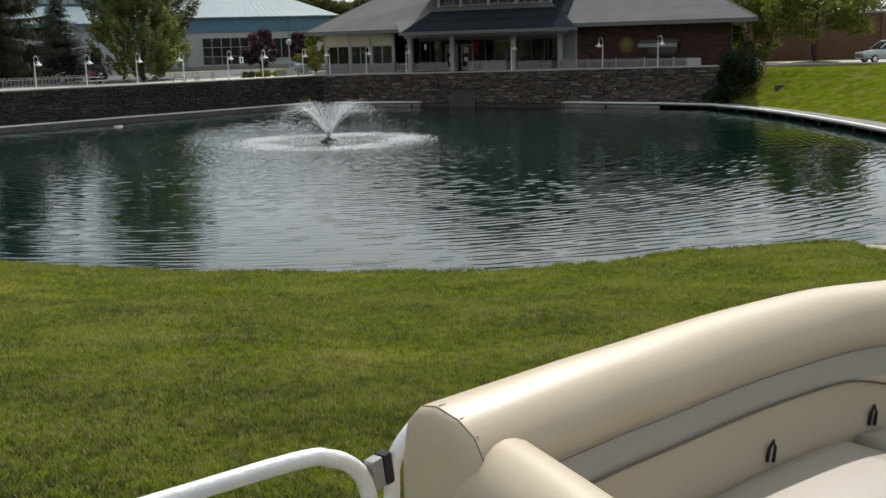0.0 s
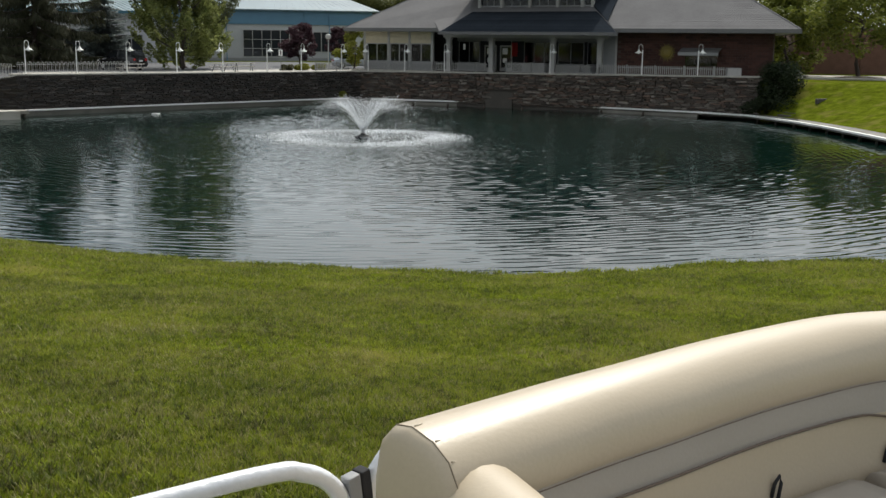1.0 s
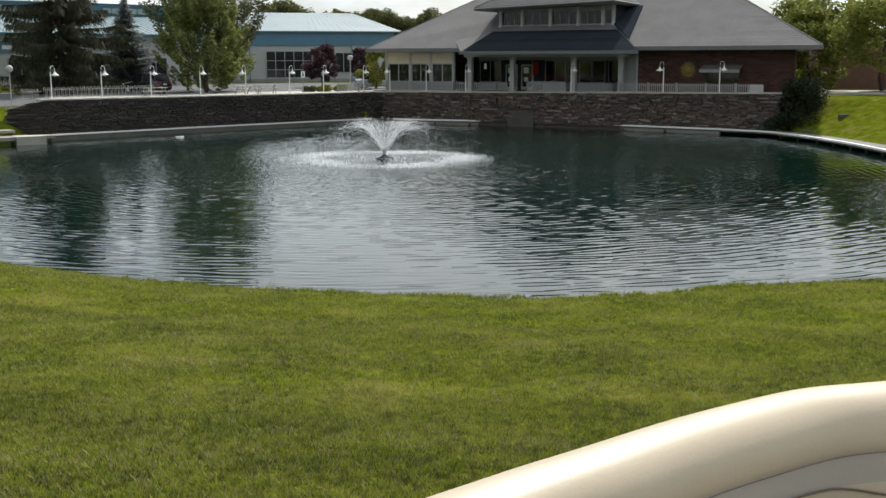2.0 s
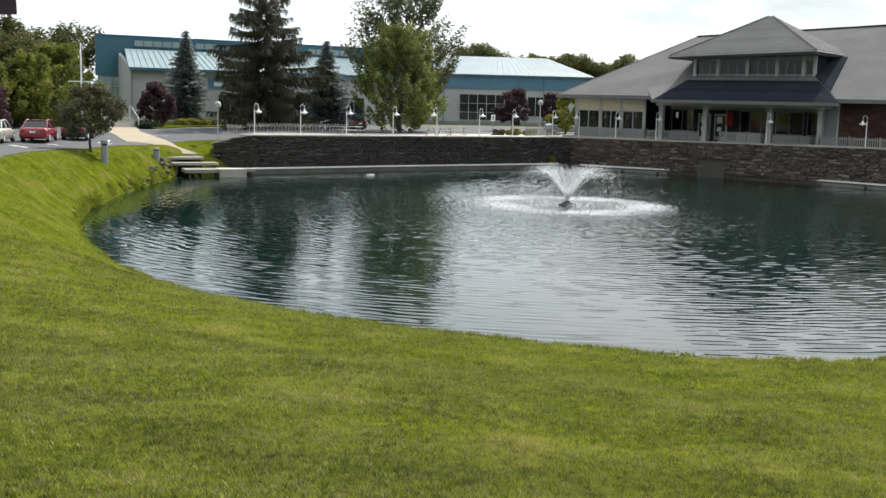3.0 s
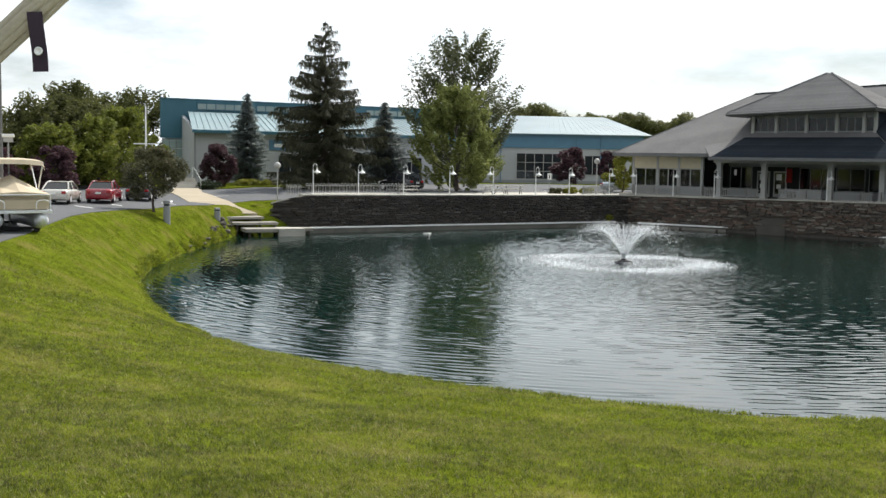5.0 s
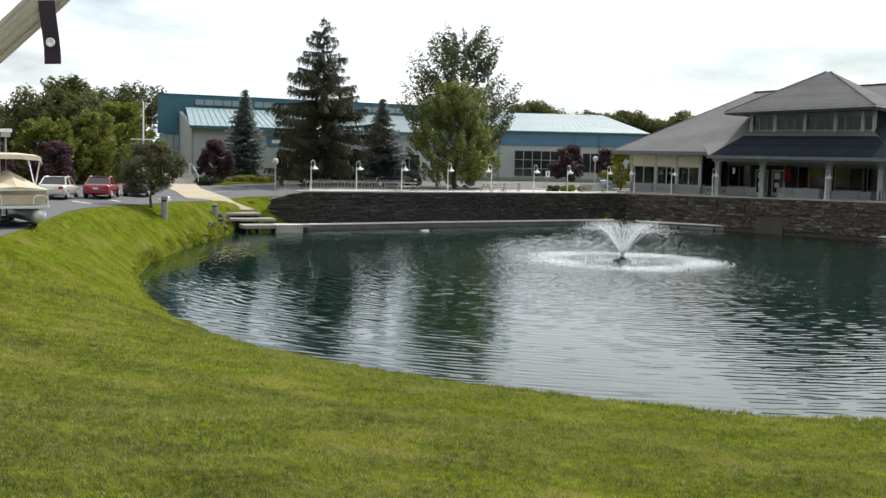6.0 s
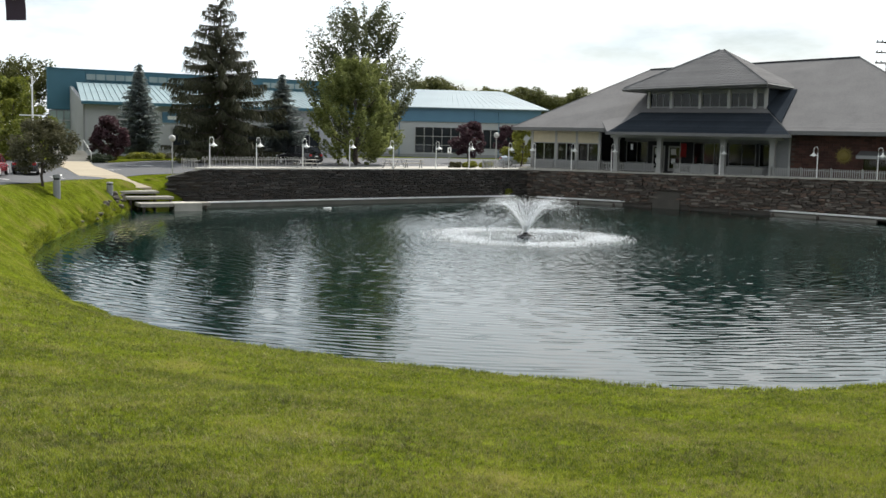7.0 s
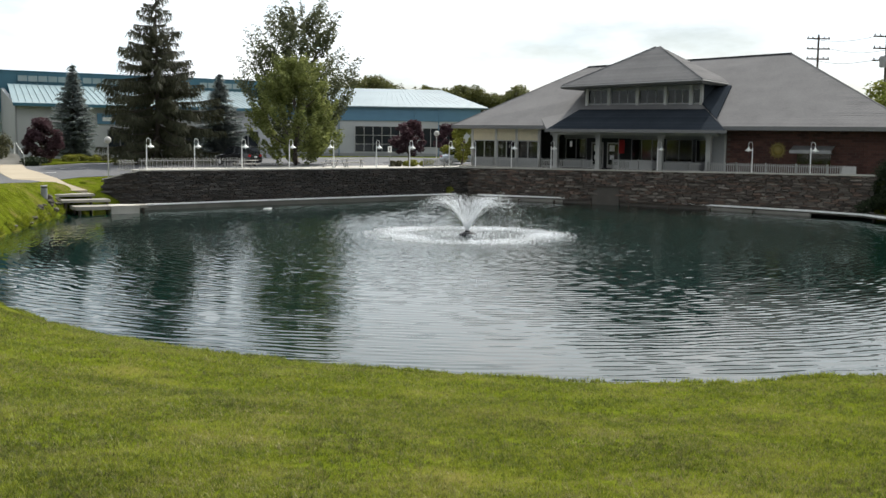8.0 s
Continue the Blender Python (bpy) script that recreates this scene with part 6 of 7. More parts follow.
# ---- fountain ----
fountain = thing("fountain", -7.25, 62.8, 0, 0, "floating fountain throwing a wide white spray over the pond", "fountain")
part("float", lathe([(0.35, -0.15), (0.5, -0.05), (0.52, 0.1), (0.38, 0.17), (0.16, 0.22), (0.12, 0.3)], 18), M_DARK, fountain, "dark round float")
RF = random.Random(9)
verts, faces = [], []


def drop(p, s, way):
    """A small elongated drop along its way."""
    k = len(verts)
    a = way.normalized() * s * 2.0
    b = a.orthogonal().normalized() * s * 0.5
    c = a.cross(b).normalized() * s * 0.5
    verts.extend([p - a, p + b, p + c, p - b, p - c, p + a])
    for i, j in ((1, 2), (2, 3), (3, 4), (4, 1)):
        faces.extend([(k, k + i, k + j), (k + 5, k + j, k + i)])


for jet in range(120):
    a = jet * math.tau / 120 + RF.uniform(-0.03, 0.03)
    el = radians(RF.uniform(62, 69))
    v0 = RF.uniform(6.3, 6.95)
    if jet % 6 == 0:
        el, v0 = radians(RF.uniform(54, 60)), RF.uniform(6.4, 7.0)
    tt, T_end = 0.0, 2 * v0 * math.sin(el) / 9.81
    while tt < T_end:
        f = tt / T_end
        p = Vector((math.cos(a) * v0 * math.cos(el) * tt, math.sin(a) * v0 * math.cos(el) * tt, 0.3 + v0 * math.sin(el) * tt - 4.905 * tt * tt))
        way = Vector((math.cos(a) * v0 * math.cos(el), math.sin(a) * v0 * math.cos(el), v0 * math.sin(el) - 9.81 * tt))
        w = 0.012 + 0.06 * f + 0.42 * max(0, f - 0.35)
        if RF.random() < (1.0 if f < 0.5 else 1.3 - f * 0.6):
            drop(p + Vector((RF.gauss(0, w), RF.gauss(0, w), RF.gauss(0, w * 0.8))), RF.uniform(0.011, 0.026) * (1.2 - 0.45 * f), way)
        tt += 0.010 if f < 0.45 else 0.015
v, f = verts, faces
sp = mesh_part("spray", v, f, M_FOAM, fountain, "white spray of water drops")
sp["kind"] = "stuff"
# splash ring: small crowns and bubbles where the drops fall
verts, faces = [], []
for k in range(17000):
    a = RF.uniform(0, math.tau)
    r = abs(RF.gauss(4.5 + 0.3 * math.sin(a * 3), 0.6)) if k % 5 else RF.uniform(0.5, 6.4)
    p = Vector((math.cos(a) * r, math.sin(a) * r, 0.03))
    s = RF.uniform(0.008, 0.036) * (1.2 if math.sin(a * 5 + 1) > 0 else 0.8)
    drop(p + Vector((0, 0, RF.uniform(0, 0.1))), s, Vector((RF.uniform(-1, 1), RF.uniform(-1, 1), RF.uniform(0.0, 0.7))))
sp = mesh_part("splash", verts, faces, M_FOAM, fountain, "ring of white splashes on the water")
sp["kind"] = "stuff"

buoy = thing("float", -24.65, 80.6, 0.0, 40, "small white float on the water before the ledge", "float")
part("body", T([(-0.34, 0, 0.03), (-0.3, 0, 0.035), (0.3, 0, 0.035), (0.34, 0, 0.03)], [0.02, 0.055, 0.055, 0.02], 10), M_WHITE, buoy, smooth=True)
part("cord", T([(0.4, 0, 0.06), (0.7, 0.1, 0.0), (1.0, 0.12, -0.15)], 0.012, 5), M_DARK, buoy)

# ---- lamps and fences along the wall ----
def hook_lamp(label):
    """A thin white post with a crook and a bell shade."""
    t = thing("post_lamp", 0, 0, 0, 0, label, "lamp", "lamps along the pond wall")
    part("post", T([(0, 0, -0.1), (0, 0, 1.95)], 0.045, 8), M_WHITE, t)
    pts = [(0, 0, 1.9)] + [(0.16 - 0.16 * math.cos(a), 0, 2.2 + 0.2 * math.sin(a)) for a in np.linspace(0, math.pi, 8)] + [(0.32, 0, 2.0)]
    part("crook", T(pts, 0.022, 6), M_WHITE, t, smooth=True)
    s = part("shade", lathe([(0.29, 1.70), (0.27, 1.74), (0.13, 1.84), (0.06, 1.92), (0.04, 2.02)], 16), M_WHITE, t, "white bell shade", smooth=True)
    s.location = (0.32, 0, 0)
    b = part("bulb", lathe([(0.05, 1.62), (0.09, 1.66), (0.08, 1.74)], 10), M_WHITE, t)
    b.location = (0.32, 0, 0)
    return t


lamp0 = hook_lamp("white post lamp with a bell shade on the pond wall")
wdir = Vector((W_C[0] - W_A[0], W_C[1] - W_A[1])).normalized()
wn_ = Vector((-wdir.y, wdir.x))
edir = Vector((W_B[0] - W_C[0], W_B[1] - W_C[1])).normalized()
en_ = Vector((-edir.y, edir.x))
spots = []
for s in (0.85, 4.76, 8.85, 13.2, 17.5, 21.9, 25.5, 30.0):
    p = Vector(W_A) + wdir * s + wn_ * 0.5
    spots.append((p.x, p.y, 2.95 - 0.13 * s / LEN_W, 46))
for s in (0.5, 4.47, 8.62, 18.83, 26.9, 31.47):
    p = Vector(W_C) + edir * s + en_ * 0.5
    spots.append((p.x, p.y, 2.84 + 0.36 * s / LEN_E, -28))
lamp0.matrix_world = pose(*spots[0][:3], 0, 0, spots[0][3])
for k, (x, y, z, a) in enumerate(spots[1:]):
    copy_thing(lamp0, pose(x, y, z, 0, 0, a + (180 if k % 4 == 3 else 0)))


def picket_fence(name, a, b, z, label, h=0.75, step=0.17, group="picket fences"):
    a, b = Vector(a), Vector(b)
    L, d = (b - a).length, (b - a).normalized()
    f = thing(name, a.x, a.y, z, math.degrees(math.atan2(d.y, d.x)), label, "fence", group)
    part("rail", B((0, -0.03, h * 0.78, L, 0.03, h * 0.86)), M_PICKET, f)
    part("rail", B((0, -0.03, 0.1, L, 0.03, 0.17)), M_PICKET, f)
    pk = B((-0.035, -0.05, 0.05, 0.035, -0.03, h), bevel=0.0)
    me = bpy.data.meshes.new("picket")
    pk.to_mesh(me)
    pk.free()
    me.materials.append(M_PICKET)
    for k in range(int(L / step)):
        ob = new("picket", me)
        ob.parent = f
        ob.location = (0.06 + k * step, 0, 0)
    for k in range(int(L / 2.4) + 1):
        part("post", B((min(k * 2.4, L - 0.1), -0.05, -0.02, min(k * 2.4, L - 0.1) + 0.1, 0.05, h * 1.08)), M_PICKET, f)
    return f


def on_w(s, k):
    p = Vector(W_A) + wdir * s + wn_ * k
    return (p.x, p.y)


def rail_fence(name, a, b, z, label, h=0.85):
    """A metal fence of upright hoops."""
    a, b = Vector(a), Vector(b)
    L, d = (b - a).length, (b - a).normalized()
    f = thing(name, a.x, a.y, z, math.degrees(math.atan2(d.y, d.x)), label, "fence", "terrace fences")
    part("rail", T([(0, 0, 0.12), (L, 0, 0.12)], 0.022, 6), M_LTGREY, f)
    part("rail", T([(0, 0, h * 0.8), (L, 0, h * 0.8)], 0.022, 6), M_LTGREY, f)
    hoop = T([(0, 0, 0.0), (0, 0, h * 0.88), (0.05, 0, h), (0.13, 0, h), (0.18, 0, h * 0.88), (0.18, 0, 0.0)], 0.02, 5)
    me = bpy.data.meshes.new("hoop")
    hoop.to_mesh(me)
    hoop.free()
    me.materials.append(M_LTGREY)
    for k in range(int(L / 0.3)):
        ob = new("hoop", me)
        ob.parent = f
        ob.location = (k * 0.3, 0, 0)
    return f


rail_fence("hoop_fence", on_w(0.4, 0.9), on_w(9.6, 0.9), 2.93, "pale metal hoop fence on the pond wall")
rail_fence("hoop_fence", on_w(-0.5, 2.9), on_w(0.3, 1.0), ZP + 0.05, "pale metal hoop fence at the car park corner")
picket_fence("picket_fence", on_w(27.6, 1.3), on_w(31.6, 1.3), 2.84, "short pale fence beside the restaurant")
picket_fence("picket_fence", on_r(21.5, 1.62), on_r(33.3, 1.62), FL + 0.03, "pale picket fence along the brick wing", h=0.85)
for u0, u1 in ((5.6, 6.85), (7.35, 10.95), (17.3, 20.8)):
    picket_fence("picket_fence", on_r(u0, 2.0), on_r(u1, 2.0), FL + 0.03, "pale picket railing between porch columns", h=0.8)
gatef = picket_fence("picket_fence", on_r(12.9, 1.62), on_r(16.7, 1.62), FL + 0.03, "grey picket railing above the wall opening", h=0.9, step=0.12)
for u0, u1 in ((-1.9, 5.4),):
    picket_fence("picket_fence", on_r(u0, 1.85), on_r(u1, 1.85), FL + 0.03, "grey picket railing before the glazed room", h=0.8)
bx = thing("planter_box", *on_r(32.2, 1.5), FL + 0.03, RT, "pale grey utility box at the end of the fence", "box")
part("body", B((0, -0.12, 0, 1.15, -0.02, 0.8), (-0.0, -0.12, 0.0, 0.1, 0.35, 0.8)), M_LTGREY, bx)


def globe_lamp(x, y, h, label, z=ZP):
    t = thing("globe_lamp", x, y, z, 0, label, "lamp", "globe lamps")
    part("post", T([(0, 0, -0.1), (0, 0, h - 0.3)], 0.05, 8), M_LTGREY, t)
    prof = [(0.27 * math.sin(a), h - 0.27 * math.cos(a)) for a in np.linspace(0.35, math.pi - 0.02, 10)]
    part("globe", lathe(prof, 16), M_LTGREY, t, "white globe", smooth=True)
    return t


globe_lamp(-14.5, 101.6, 3.1, "white globe lamp on a thin post behind the wall", ZP + 0.05)
globe_lamp(-37.5, 80.7, 2.9, "pale globe lamp beside the path", 2.25)


def picnic_table(x, y, rz, label):
    t = thing("picnic_table", x, y, ZP + 0.06, rz, label, "picnic table", "terrace tables")
    part("tabletop", B(*[(-0.9, -0.36 + k * 0.15, 0.7, 0.9, -0.23 + k * 0.15, 0.75) for k in range(5)]), M_CONCRETE, t)
    for sy in (-1, 1):
        part("bench", B((-0.9, sy * 0.72 - 0.14, 0.42, 0.9, sy * 0.72 + 0.14, 0.46)), M_CONCRETE, t)
    for sx in (-0.65, 0.65):
        part("frame", T([(sx, -0.75, 0), (sx, -0.25, 0.7)], 0.04, 6), M_GREYPAINT, t)
        part("frame", T([(sx, 0.75, 0), (sx, 0.25, 0.7)], 0.04, 6), M_GREYPAINT, t)
        part("crossbar", T([(sx, -0.72, 0.41), (sx, 0.72, 0.41)], 0.035, 6), M_GREYPAINT, t)
    return t


picnic_table(-28.4, 87.2, 40, "grey picnic table on the terrace")
picnic_table(-22.6, 94.0, 50, "grey picnic table behind the stone wall")
picnic_table(-21.2, 95.9, 20, "grey picnic table under the maple")
sg = thing("notice_sign", -18.4, 98.4, ZP + 0.05, 20, "small white notice on a post", "sign")
part("post", T([(0, 0, 0), (0, 0, 1.9)], 0.035, 6), M_GREYPAINT, sg)
part("board", B((-0.18, -0.05, 1.35, 0.18, -0.02, 1.9)), M_WHITE, sg)
part("printed_bar", B((-0.05, -0.062, 1.45, 0.05, -0.052, 1.8)), M_DARK, sg)


# ---- cars ----
def car(name, x, y, rz, paint, label, L=4.6, W=1.78, H=1.45, suv=False):
    """Nose towards +x before turning."""
    t = thing(name, x, y, float(ground_z(x, y)) + 0.04, rz, label, "car", "parked cars")
    secs = [(-0.5, 0.36, 0.62, 0.86), (-0.485, 0.28, 0.86, 0.95), (-0.46, 0.24, 0.95, 0.98), (-0.3, 0.22, 0.97, 1.0), (0.0, 0.22, 0.93, 1.0), (0.2, 0.22, 0.90, 1.0), (0.33, 0.24, 0.82, 0.97), (0.45, 0.26, 0.72, 0.92), (0.49, 0.3, 0.66, 0.84), (0.5, 0.38, 0.56, 0.78)]
    bm = bmesh.new()
    rows = []
    for fx, z0, z1, w in secs:
        hw = W / 2 * w
        k = H / 1.45
        ring = [(-hw * 0.93, z0), (-hw, z0 + 0.12), (-hw, z1 - 0.14), (-hw * 0.9, z1 - 0.02), (-hw * 0.6, z1), (hw * 0.6, z1), (hw * 0.9, z1 - 0.02), (hw, z1 - 0.14), (hw, z0 + 0.12), (hw * 0.93, z0)]
        rows.append([bm.verts.new((fx * L, yy, zz * k)) for yy, zz in ring])
    for a, b in zip(rows, rows[1:]):
        for k in range(10):
            j = (k + 1) % 10
            bm.faces.new((a[k], a[j], b[j], b[k]))
    bm.faces.new(rows[0])
    bm.faces.new(rows[-1][::-1])
    bmesh.ops.recalc_face_normals(bm, faces=bm.faces)
    part("body", bm, paint, t, smooth=True)
    k = H / 1.45
    cab = [(-0.44 if suv else -0.36, 0.94, 0.9), (-0.40 if suv else -0.22, 1.40, 0.72), (-0.05, 1.45, 0.72), (0.08, 1.40, 0.72), (0.22, 0.93, 0.9)]
    bm = bmesh.new()
    rows = [[bm.verts.new((fx * L, sgn * W / 2 * w, zz * k)) for sgn in (-1, 1)] for fx, zz, w in cab]
    base = [[bm.verts.new((fx * L, sgn * W / 2 * 0.9, 0.9 * k)) for sgn in (-1, 1)] for fx, zz, w in cab]
    for i in range(len(cab) - 1):
        bm.faces.new((rows[i][0], rows[i][1], rows[i + 1][1], rows[i + 1][0]))
        for sgn in (0, 1):
            bm.faces.new((rows[i][sgn], rows[i + 1][sgn], base[i + 1][sgn], base[i][sgn]))
    bmesh.ops.recalc_face_normals(bm, faces=bm.faces)
    part("window_band", bm, M_CARGLASS, t, "dark tinted glass")
    bm = bmesh.new()
    top = [(fx, zz, w) for fx, zz, w in cab[1:4]]
    rr = [[bm.verts.new((fx * L + dx, sgn * W / 2 * w * 1.01, zz * k + 0.012)) for sgn in (-1, -0.6, 0.6, 1)] for (fx, zz, w), dx in zip(top, (-0.04, 0, 0.04))]
    for a, b in zip(rr, rr[1:]):
        for q in range(3):
            bm.faces.new((a[q], a[q + 1], b[q + 1], b[q]))
    part("roof", bm, paint, t, smooth=True)
    for sgn in (-1, 1):
        for (f0, z0, w0), (f1, z1, w1) in zip(cab, cab[1:]):
            pl = bmesh.new()
            tube(pl, [(f0 * L, sgn * W / 2 * w0 * 1.005, z0 * k), (f1 * L, sgn * W / 2 * w1 * 1.005, z1 * k)], 0.05, 5)
            part("pillar", pl, paint, t)
        part("pillar", T([(-0.08 * L, sgn * W / 2 * 0.9, 0.92 * k), (-0.08 * L, sgn * W / 2 * 0.72, 1.43 * k)], 0.05, 5), paint, t)
        part("headlight", B((0.465 * L, sgn * W * 0.33 - 0.16, 0.6 * k, 0.49 * L, sgn * W * 0.33 + 0.16, 0.72 * k), bevel=0.02), M_WHITE, t)
        part("tail_light", B((-0.508 * L, sgn * W * 0.36 - 0.13, 0.7 * k, -0.48 * L, sgn * W * 0.36 + 0.13, 0.86 * k), bevel=0.02), M_TAIL, t, "red tail light")
        for fx in (-0.3, 0.31):
            ty = lathe([(0.2, -0.1), (0.31, -0.1), (0.325, -0.06), (0.325, 0.06), (0.31, 0.1), (0.2, 0.1)], 18)
            ty.transform(Matrix.Translation((fx * L, sgn * (W / 2 - 0.1), 0.325)) @ Matrix.Rotation(math.pi / 2, 4, "X"))
            wh = part("wheel", ty, M_TYRE, t)
            rm = lathe([(0.2, -0.105), (0.15, -0.112), (0.05, -0.115), (0.05, 0.115), (0.15, 0.112), (0.2, 0.105)], 12)
            rm.transform(Matrix.Translation((fx * L, sgn * (W / 2 - 0.1), 0.325)) @ Matrix.Rotation(math.pi / 2, 4, "X"))
            part("rim", rm, M_RAIL, wh, "silver rim")
    part("bumper", B((-0.515 * L, -W * 0.44, 0.36 * k, -0.49 * L, W * 0.44, 0.58 * k), bevel=0.03), paint, t)
    part("plate", B((-0.522 * L, -0.17, 0.64 * k, -0.505 * L, 0.17, 0.74 * k)), M_WHITE, t)
    return t


M_CARGLASS = mat("car_glass", (0.012, 0.014, 0.016), 0.08, var=0.05, bump=0)
M_TYRE = mat("tyre_rubber", (0.018, 0.018, 0.018), 0.85)
M_TAIL = mat("tail_lamp_red", (0.35, 0.01, 0.012), 0.25, bump=0)
P_RED = mat("red_car_paint", (0.22, 0.002, 0.012), 0.25, var=0.05, bump=0, coat=0.8)
P_SILVER = mat("champagne_car_paint", (0.55, 0.52, 0.47), 0.3, metal=0.4, var=0.05, bump=0, coat=0.6)
P_BLACK = mat("black_car_paint", (0.012, 0.012, 0.014), 0.25, var=0.05, bump=0, coat=0.6)
P_BLUEGREY = mat("pale_blue_car_paint", (0.5, 0.55, 0.62), 0.3, metal=0.3, var=0.05, bump=0, coat=0.6)
P_TRUCK = mat("pale_grey_car_paint", (0.45, 0.48, 0.5), 0.3, metal=0.3, var=0.05, bump=0, coat=0.6)
car("parked_car", -42.9, 64.6, 113, P_RED, "red sedan parked with its tail to the pond")
car("parked_car", -43.2, 60.2, 113, P_SILVER, "champagne sedan parked beside the red car", H=1.42)
car("parked_car", -43.6, 70.4, 113, P_BLACK, "black sedan parked behind the crab apple tree", H=1.42)
car("parked_car", -32.4, 97.0, 150, P_BLACK, "black sport utility car behind the terrace", L=4.7, W=1.85, H=1.75, suv=True)
car("parked_car", -13.2, 112.0, 15, P_BLUEGREY, "pale blue car parked beside the restaurant")
car("parked_car", 37.6, 93.2, 186, P_TRUCK, "pale grey pickup parked beyond the lawn", L=5.2, W=1.9, H=1.8, suv=True)


# ---- pontoon boats parked on trailers ----
def parked_boat(x, y, rz, cover, label, top=True):
    t = thing("covered_boat", x, y, ZP, rz, label, "boat", "covered pontoon boats")
    for sy in (-0.85, 0.85):
        part("pontoon", T([(-0.1, sy, 0.62), (0.12, sy, 0.5), (0.5, sy, 0.46), (6.3, sy, 0.46)], [0.1, 0.26, 0.3, 0.3], 18), M_RAIL, t, "aluminium float tube", smooth=True)
    part("deck", B((-0.1, -1.2, 0.78, 6.4, 1.2, 0.9), bevel=0.02), M_RAIL, t)
    for yy in (-1.15, 1.15):
        for xx in (0.0, 1.6, 3.2, 4.8, 6.3):
            part("rail_post", T([(xx, yy, 0.88), (xx, yy, 1.5)], 0.02, 6), M_RAIL, t)
        part("rail", T([(-0.02, yy, 1.5), (6.3, yy, 1.5)], 0.022, 6), M_RAIL, t)
        part("rail", T([(-0.02, yy, 1.15), (6.3, yy, 1.15)], 0.016, 6), M_RAIL, t)
        part("fence_panel", B((0.02, yy - 0.01, 0.93, 6.28, yy + 0.01, 1.45)), cover, t)
    part("rail", T([(-0.02, -1.15, 1.5), (-0.02, 1.15, 1.5)], 0.022, 6), M_RAIL, t)
    part("fence_panel", B((0.0, -1.1, 0.93, 0.02, 1.1, 1.45)), cover, t)
    for yy in (-0.85, 0.85):
        part("bow_hoop", T(curve([(-0.12, yy - 0.25, 0.85), (-0.14, yy - 0.22, 1.25), (-0.14, yy + 0.22, 1.25), (-0.12, yy + 0.25, 0.85)], 4), 0.022, 6), M_RAIL, t)
    # mooring cover: a low tent
    bm = bmesh.new()
    rows = []
    for xx, pk in ((0.0, 1.62), (0.8, 2.0), (1.6, 2.25), (3.0, 2.05), (4.6, 2.15), (6.3, 1.7)):
        rows.append([bm.verts.new((xx, yy, zz)) for yy, zz in ((-1.2, 1.3), (-1.19, 1.52), (-0.6, 1.52 + (pk - 1.52) * 0.55), (0, pk), (0.6, 1.52 + (pk - 1.52) * 0.55), (1.19, 1.52), (1.2, 1.3))])
    for a, b in zip(rows, rows[1:]):
        for k in range(6):
            bm.faces.new((a[k], a[k + 1], b[k + 1], b[k]))
    bm.faces.new([*rows[0]])
    bm.faces.new([*rows[-1]][::-1])
    bmesh.ops.recalc_face_normals(bm, faces=bm.faces)
    part("mooring_cover", bm, cover, t, "stretched canvas cover")
    if top:
        bm = bmesh.new()
        rows = []
        for xx, zz in ((1.0, 2.62), (1.1, 2.8), (2.2, 2.86), (3.2, 2.8), (3.3, 2.62)):
            rows.append([bm.verts.new((xx, yy, zz + dz)) for yy, dz in ((-1.2, -0.2), (-1.14, 0.0), (-0.5, 0.06), (0.5, 0.06), (1.14, 0), (1.2, -0.2))])
        for a, b in zip(rows, rows[1:]):
            for k in range(5):
                bm.faces.new((a[k], a[k + 1], b[k + 1], b[k]))
        bmesh.ops.recalc_face_normals(bm, faces=bm.faces)
        part("bimini_top", bm, cover, t, "canvas sun top")
        for yy in (-1.15, 1.15):
            part("top_bow", T([(2.0, yy, 1.5), (1.1, yy, 2.74)], 0.03, 6), M_RAIL, t)
            part("top_bow", T([(2.0, yy, 1.5), (3.2, yy, 2.74)], 0.03, 6), M_RAIL, t)
    part("trailer_beam", B((0.9, -1.0, 0.1, 1.05, 1.0, 0.2)), M_DARK, t)
    part("trailer_beam", B((4.9, -1.0, 0.1, 5.05, 1.0, 0.2)), M_DARK, t)
    for xx in (0.97, 4.97):
        for yy in (-0.85, 0.85):
            part("trailer_stand", B((xx - 0.08, yy - 0.1, -0.02, xx + 0.08, yy + 0.1, 0.2)), M_TYRE, t)
    return t


M_TAN = mat("tan_canvas", (0.5, 0.42, 0.30), 0.8, var=0.1, scale=2, fine=60)
M_BLUECANVAS = mat("blue_canvas", (0.04, 0.08, 0.16), 0.8, var=0.15, scale=2, fine=60)
parked_boat(-27.45, 35.65, 140, M_TAN, "pontoon boat under a tan cover on a trailer")
parked_boat(-27.45, 31.35, 140, M_BLUECANVAS, "pontoon boat under a blue cover on a trailer")

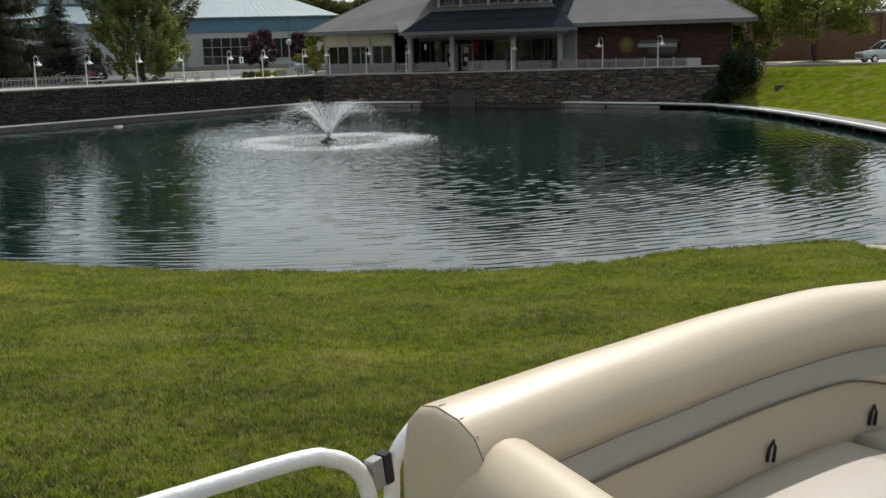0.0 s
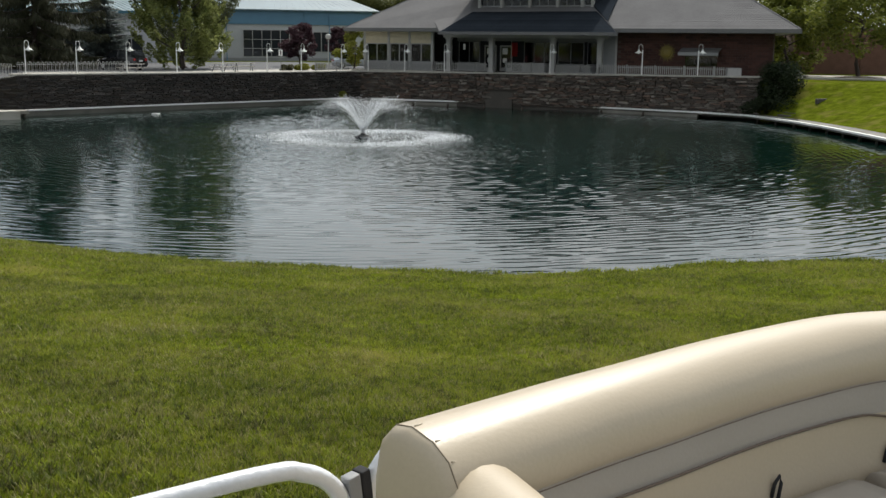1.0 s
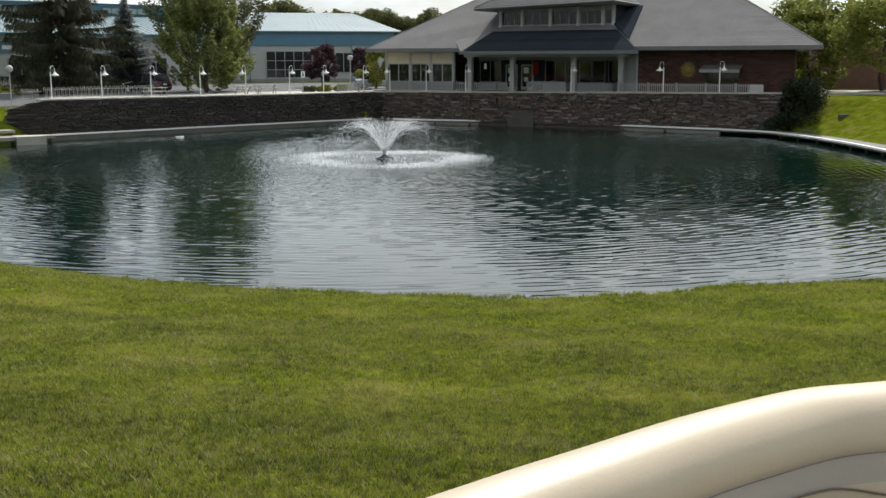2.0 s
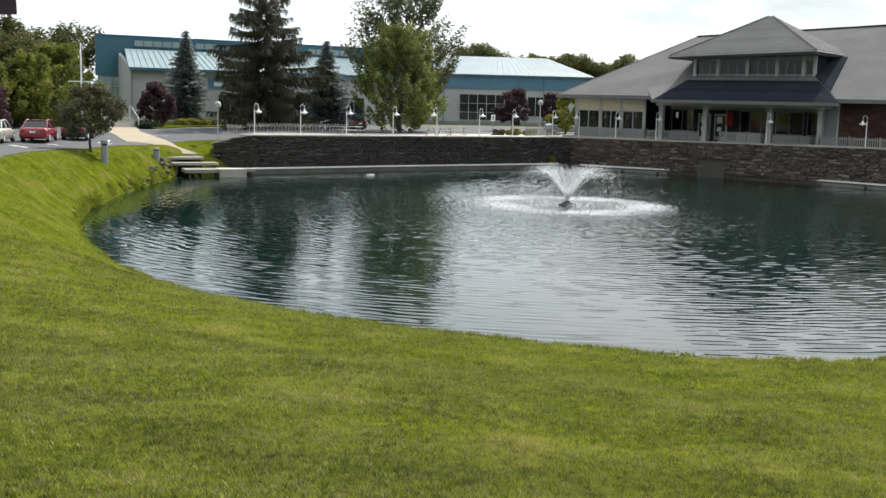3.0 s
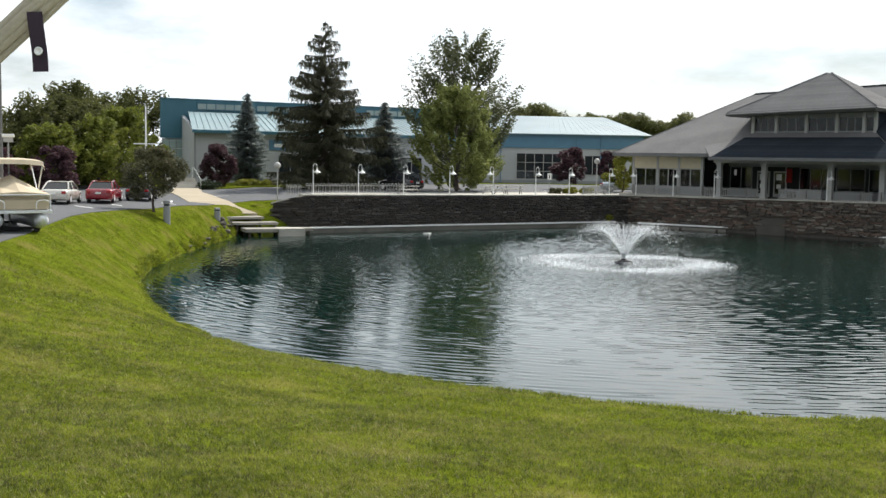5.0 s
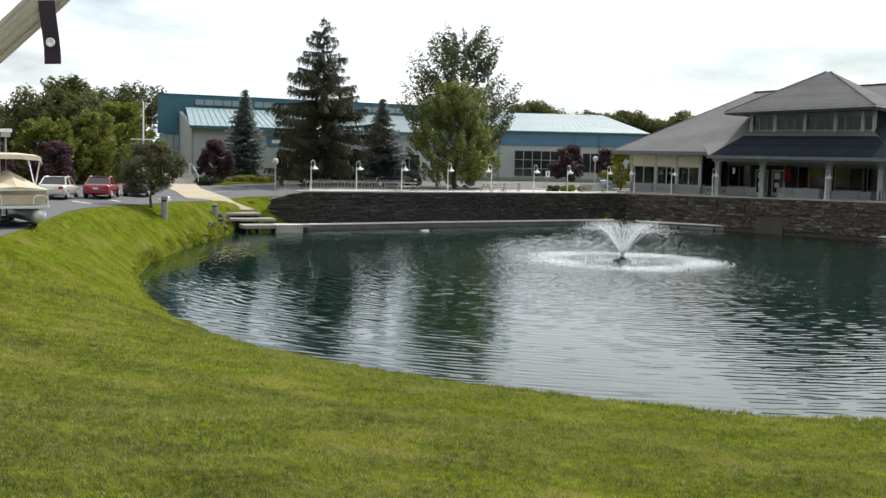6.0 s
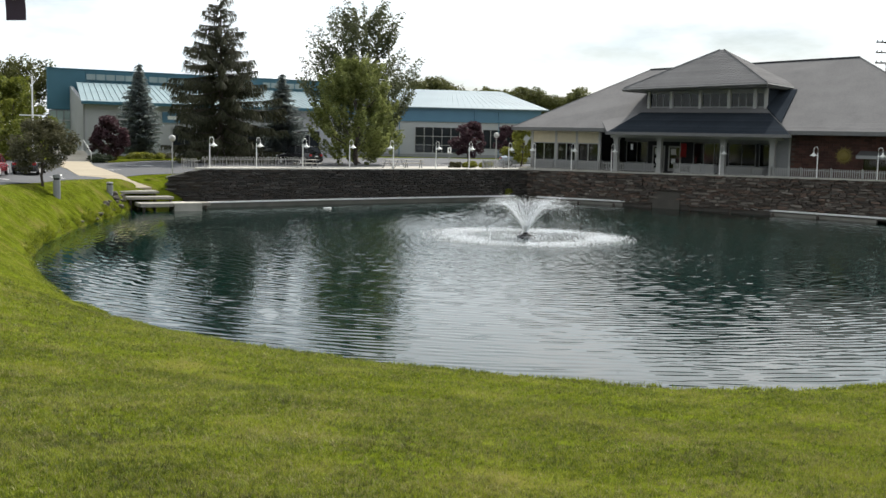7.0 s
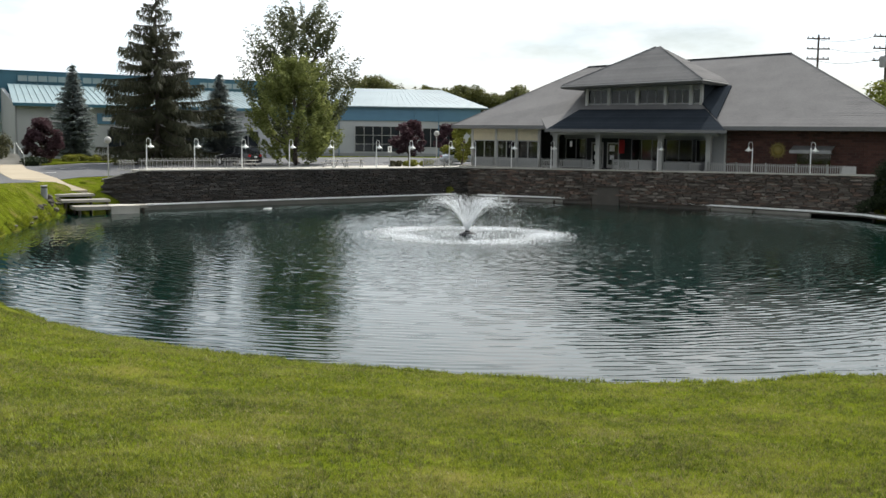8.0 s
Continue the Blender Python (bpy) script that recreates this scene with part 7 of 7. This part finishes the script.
# lamp standard, flagpole mast, utility poles
sl = thing("street_lamp", -30.6, 38.6, ZP, 0, "dark tall car park lamp with a side arm", "street lamp")
part("pole", T([(0, 0, 0), (0, 0, 9)], [0.075, 0.05], 8), M_FASCIA, sl)
part("arm", T([(0, 0, 6.1), (-0.3, -0.25, 6.2), (-0.8, -0.6, 6.1), (-0.82, -0.62, 5.9)], 0.035, 6), M_FASCIA, sl)
cam_box = thing("floodlight", -29.3, 37.4, ZP, 40, "white floodlight on a thin pole above the boats", "floodlight")
part("pole", T([(0, 0, 0), (0, 0, 3.6)], 0.04, 6), M_GREYPAINT, cam_box)
part("head", B((-0.24, -0.1, 3.75, 0.24, 0.1, 3.88), bevel=0.03), M_WHITE, cam_box)
part("bracket", B((-0.18, -0.05, 3.55, 0.18, 0.05, 3.75)), M_LTGREY, cam_box)
mast = thing("flagpole", -46.4, 75.5, ZP, 33, "white mast with a crossarm", "mast")
part("pole", T([(0, 0, 0), (0, 0, 6.9)], [0.08, 0.05], 8), M_WHITE, mast)
part("crossarm", T([(-0.95, 0, 3.95), (0.95, 0, 3.95)], 0.045, 6), M_WHITE, mast)


def utility_pole(x, y, h, label):
    t = thing("utility_pole", x, y, ZP, 10, label, "utility pole", "utility poles")
    part("pole", T([(0, 0, -0.2), (0, 0, h)], [0.19, 0.13], 8), M_BARK, t)
    for z in (h - 0.6, h - 1.9, h - 3.2):
        part("crossarm", B((-1.5, -0.08, z, 1.5, 0.08, z + 0.16)), M_BARK, t)
        for xx in (-1.35, -0.75, 0.75, 1.35):
            part("insulator", lathe([(0.07, 0), (0.09, 0.1), (0.05, 0.22)], 8), M_GREYPAINT, t).location = (xx, 0, z + 0.16)
    return t


u1 = utility_pole(29.0, 147.2, 16.4, "wooden utility pole with three crossarms behind the roof")
u2 = utility_pole(32.0, 126.0, 14.8, "wooden utility pole with a transformer beside the road")
part("transformer", lathe([(0.3, 10.9), (0.34, 11.0), (0.34, 12.0), (0.2, 12.15)], 12), M_GREYPAINT, u2).location = (-0.5, -0.3, 0)
for k, (a, b) in enumerate((((27.6, 147.0, ZP + 15.9), (31.0, 125.8, ZP + 14.3)), ((30.4, 147.4, ZP + 14.6), (33.2, 126.2, ZP + 13.0)), ((27.6, 147.0, ZP + 13.3), (31.0, 125.8, ZP + 11.7)))):
    mid = ((a[0] + b[0]) / 2, (a[1] + b[1]) / 2, (a[2] + b[2]) / 2 - 0.5)
    wbm = T(curve([a, mid, b], 6), 0.025, 4)
    tagged(link("power_line", wbm, M_DARK), "thin black power line between utility poles", "cable", "power lines")

# stone steps down to the walkway by the hedge, and a worn slab on the bank
gs = thing("garden_steps", 21.9, 80.7, 0.36, 24, "dark stone steps rising from the walkway beside the hedge", "steps")
for k in range(7):
    part("step", B((k * 0.48, -0.7, -0.6, k * 0.48 + 0.6, 0.7, 0.15 * (k + 1)), bevel=0.02), M_RECESS, gs)
part("side_wall", B((2.2, -0.95, -0.6, 3.7, -0.72, 1.35), bevel=0.02), M_RECESS, gs, "low stone side wall")
zs = float(ground_z(10.8, 25.7))
part_slab = prism([(9.5, 25.5), (12.0, 24.7), (12.6, 25.7), (9.8, 26.6)], zs - 0.3, zs + 0.05)
tagged(link("paving_slab", part_slab, M_WALK), "pinkish tan slab set in the bank", "slab", kind="structure")
mulch = lathe([(2.3, 0.0), (2.0, 0.05), (1.0, 0.12), (0.1, 0.16)], 20)
mulch.transform(Matrix.Translation((33.3, 98.4, ZP + 0.005)))
tagged(link("mulch_bed", mulch, M_BARK), "dark bark mulch round the tree", "mulch", kind="structure")

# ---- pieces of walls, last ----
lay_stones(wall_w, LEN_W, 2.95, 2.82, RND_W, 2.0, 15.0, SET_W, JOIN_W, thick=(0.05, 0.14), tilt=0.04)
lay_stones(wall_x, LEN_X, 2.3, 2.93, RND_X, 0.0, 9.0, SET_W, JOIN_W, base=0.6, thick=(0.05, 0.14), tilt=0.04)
lay_stones(wall_e, LEN_E, 2.84, 3.2, RND_E, 15.0, 30.0, SET_E, JOIN_E, skip=lambda x, z: 13.2 < x < 15.6 and z < 1.48)
# bricks of the restaurant's wing
bk = bmesh.new()
box(bk, -0.5, -0.5, -0.5, 0.5, 0.5, 0.5)
brick_me = bpy.data.meshes.new("brick")
bk.to_mesh(brick_me)
bk.free()
brick_me.materials.append(M_BRICK)
brick_wall = [o for o in restaurant.children if o.name.startswith("brick_wall")][0]
RB = random.Random(5)
made, verts, faces = 0, [], []
for row in range(17):
    z = 0.06 + row * 0.2
    x = 22.75 + (0.3 if row % 2 else 0.0)
    while x < 35.3:
        w = min(0.58, 35.38 - x)
        m = Matrix.Translation((x + w / 2, 2.585, z + 0.09)) @ Matrix.Diagonal((w - 0.02, 0.06 + RB.uniform(0, 0.02), 0.18, 1))
        if made < 300:
            ob = new("brick", brick_me)
            ob.parent = brick_wall
            ob.matrix_local = m
            made += 1
        else:
            k = len(verts)
            verts += [m @ v.co for v in brick_me.vertices]
            faces += [tuple(k + i for i in p.vertices) for p in brick_me.polygons]
        x += w + 0.02
if verts:
    jb = mesh_part("bricks", verts, faces, M_BRICK_J, brick_wall)
    jb["kind"] = "stuff"
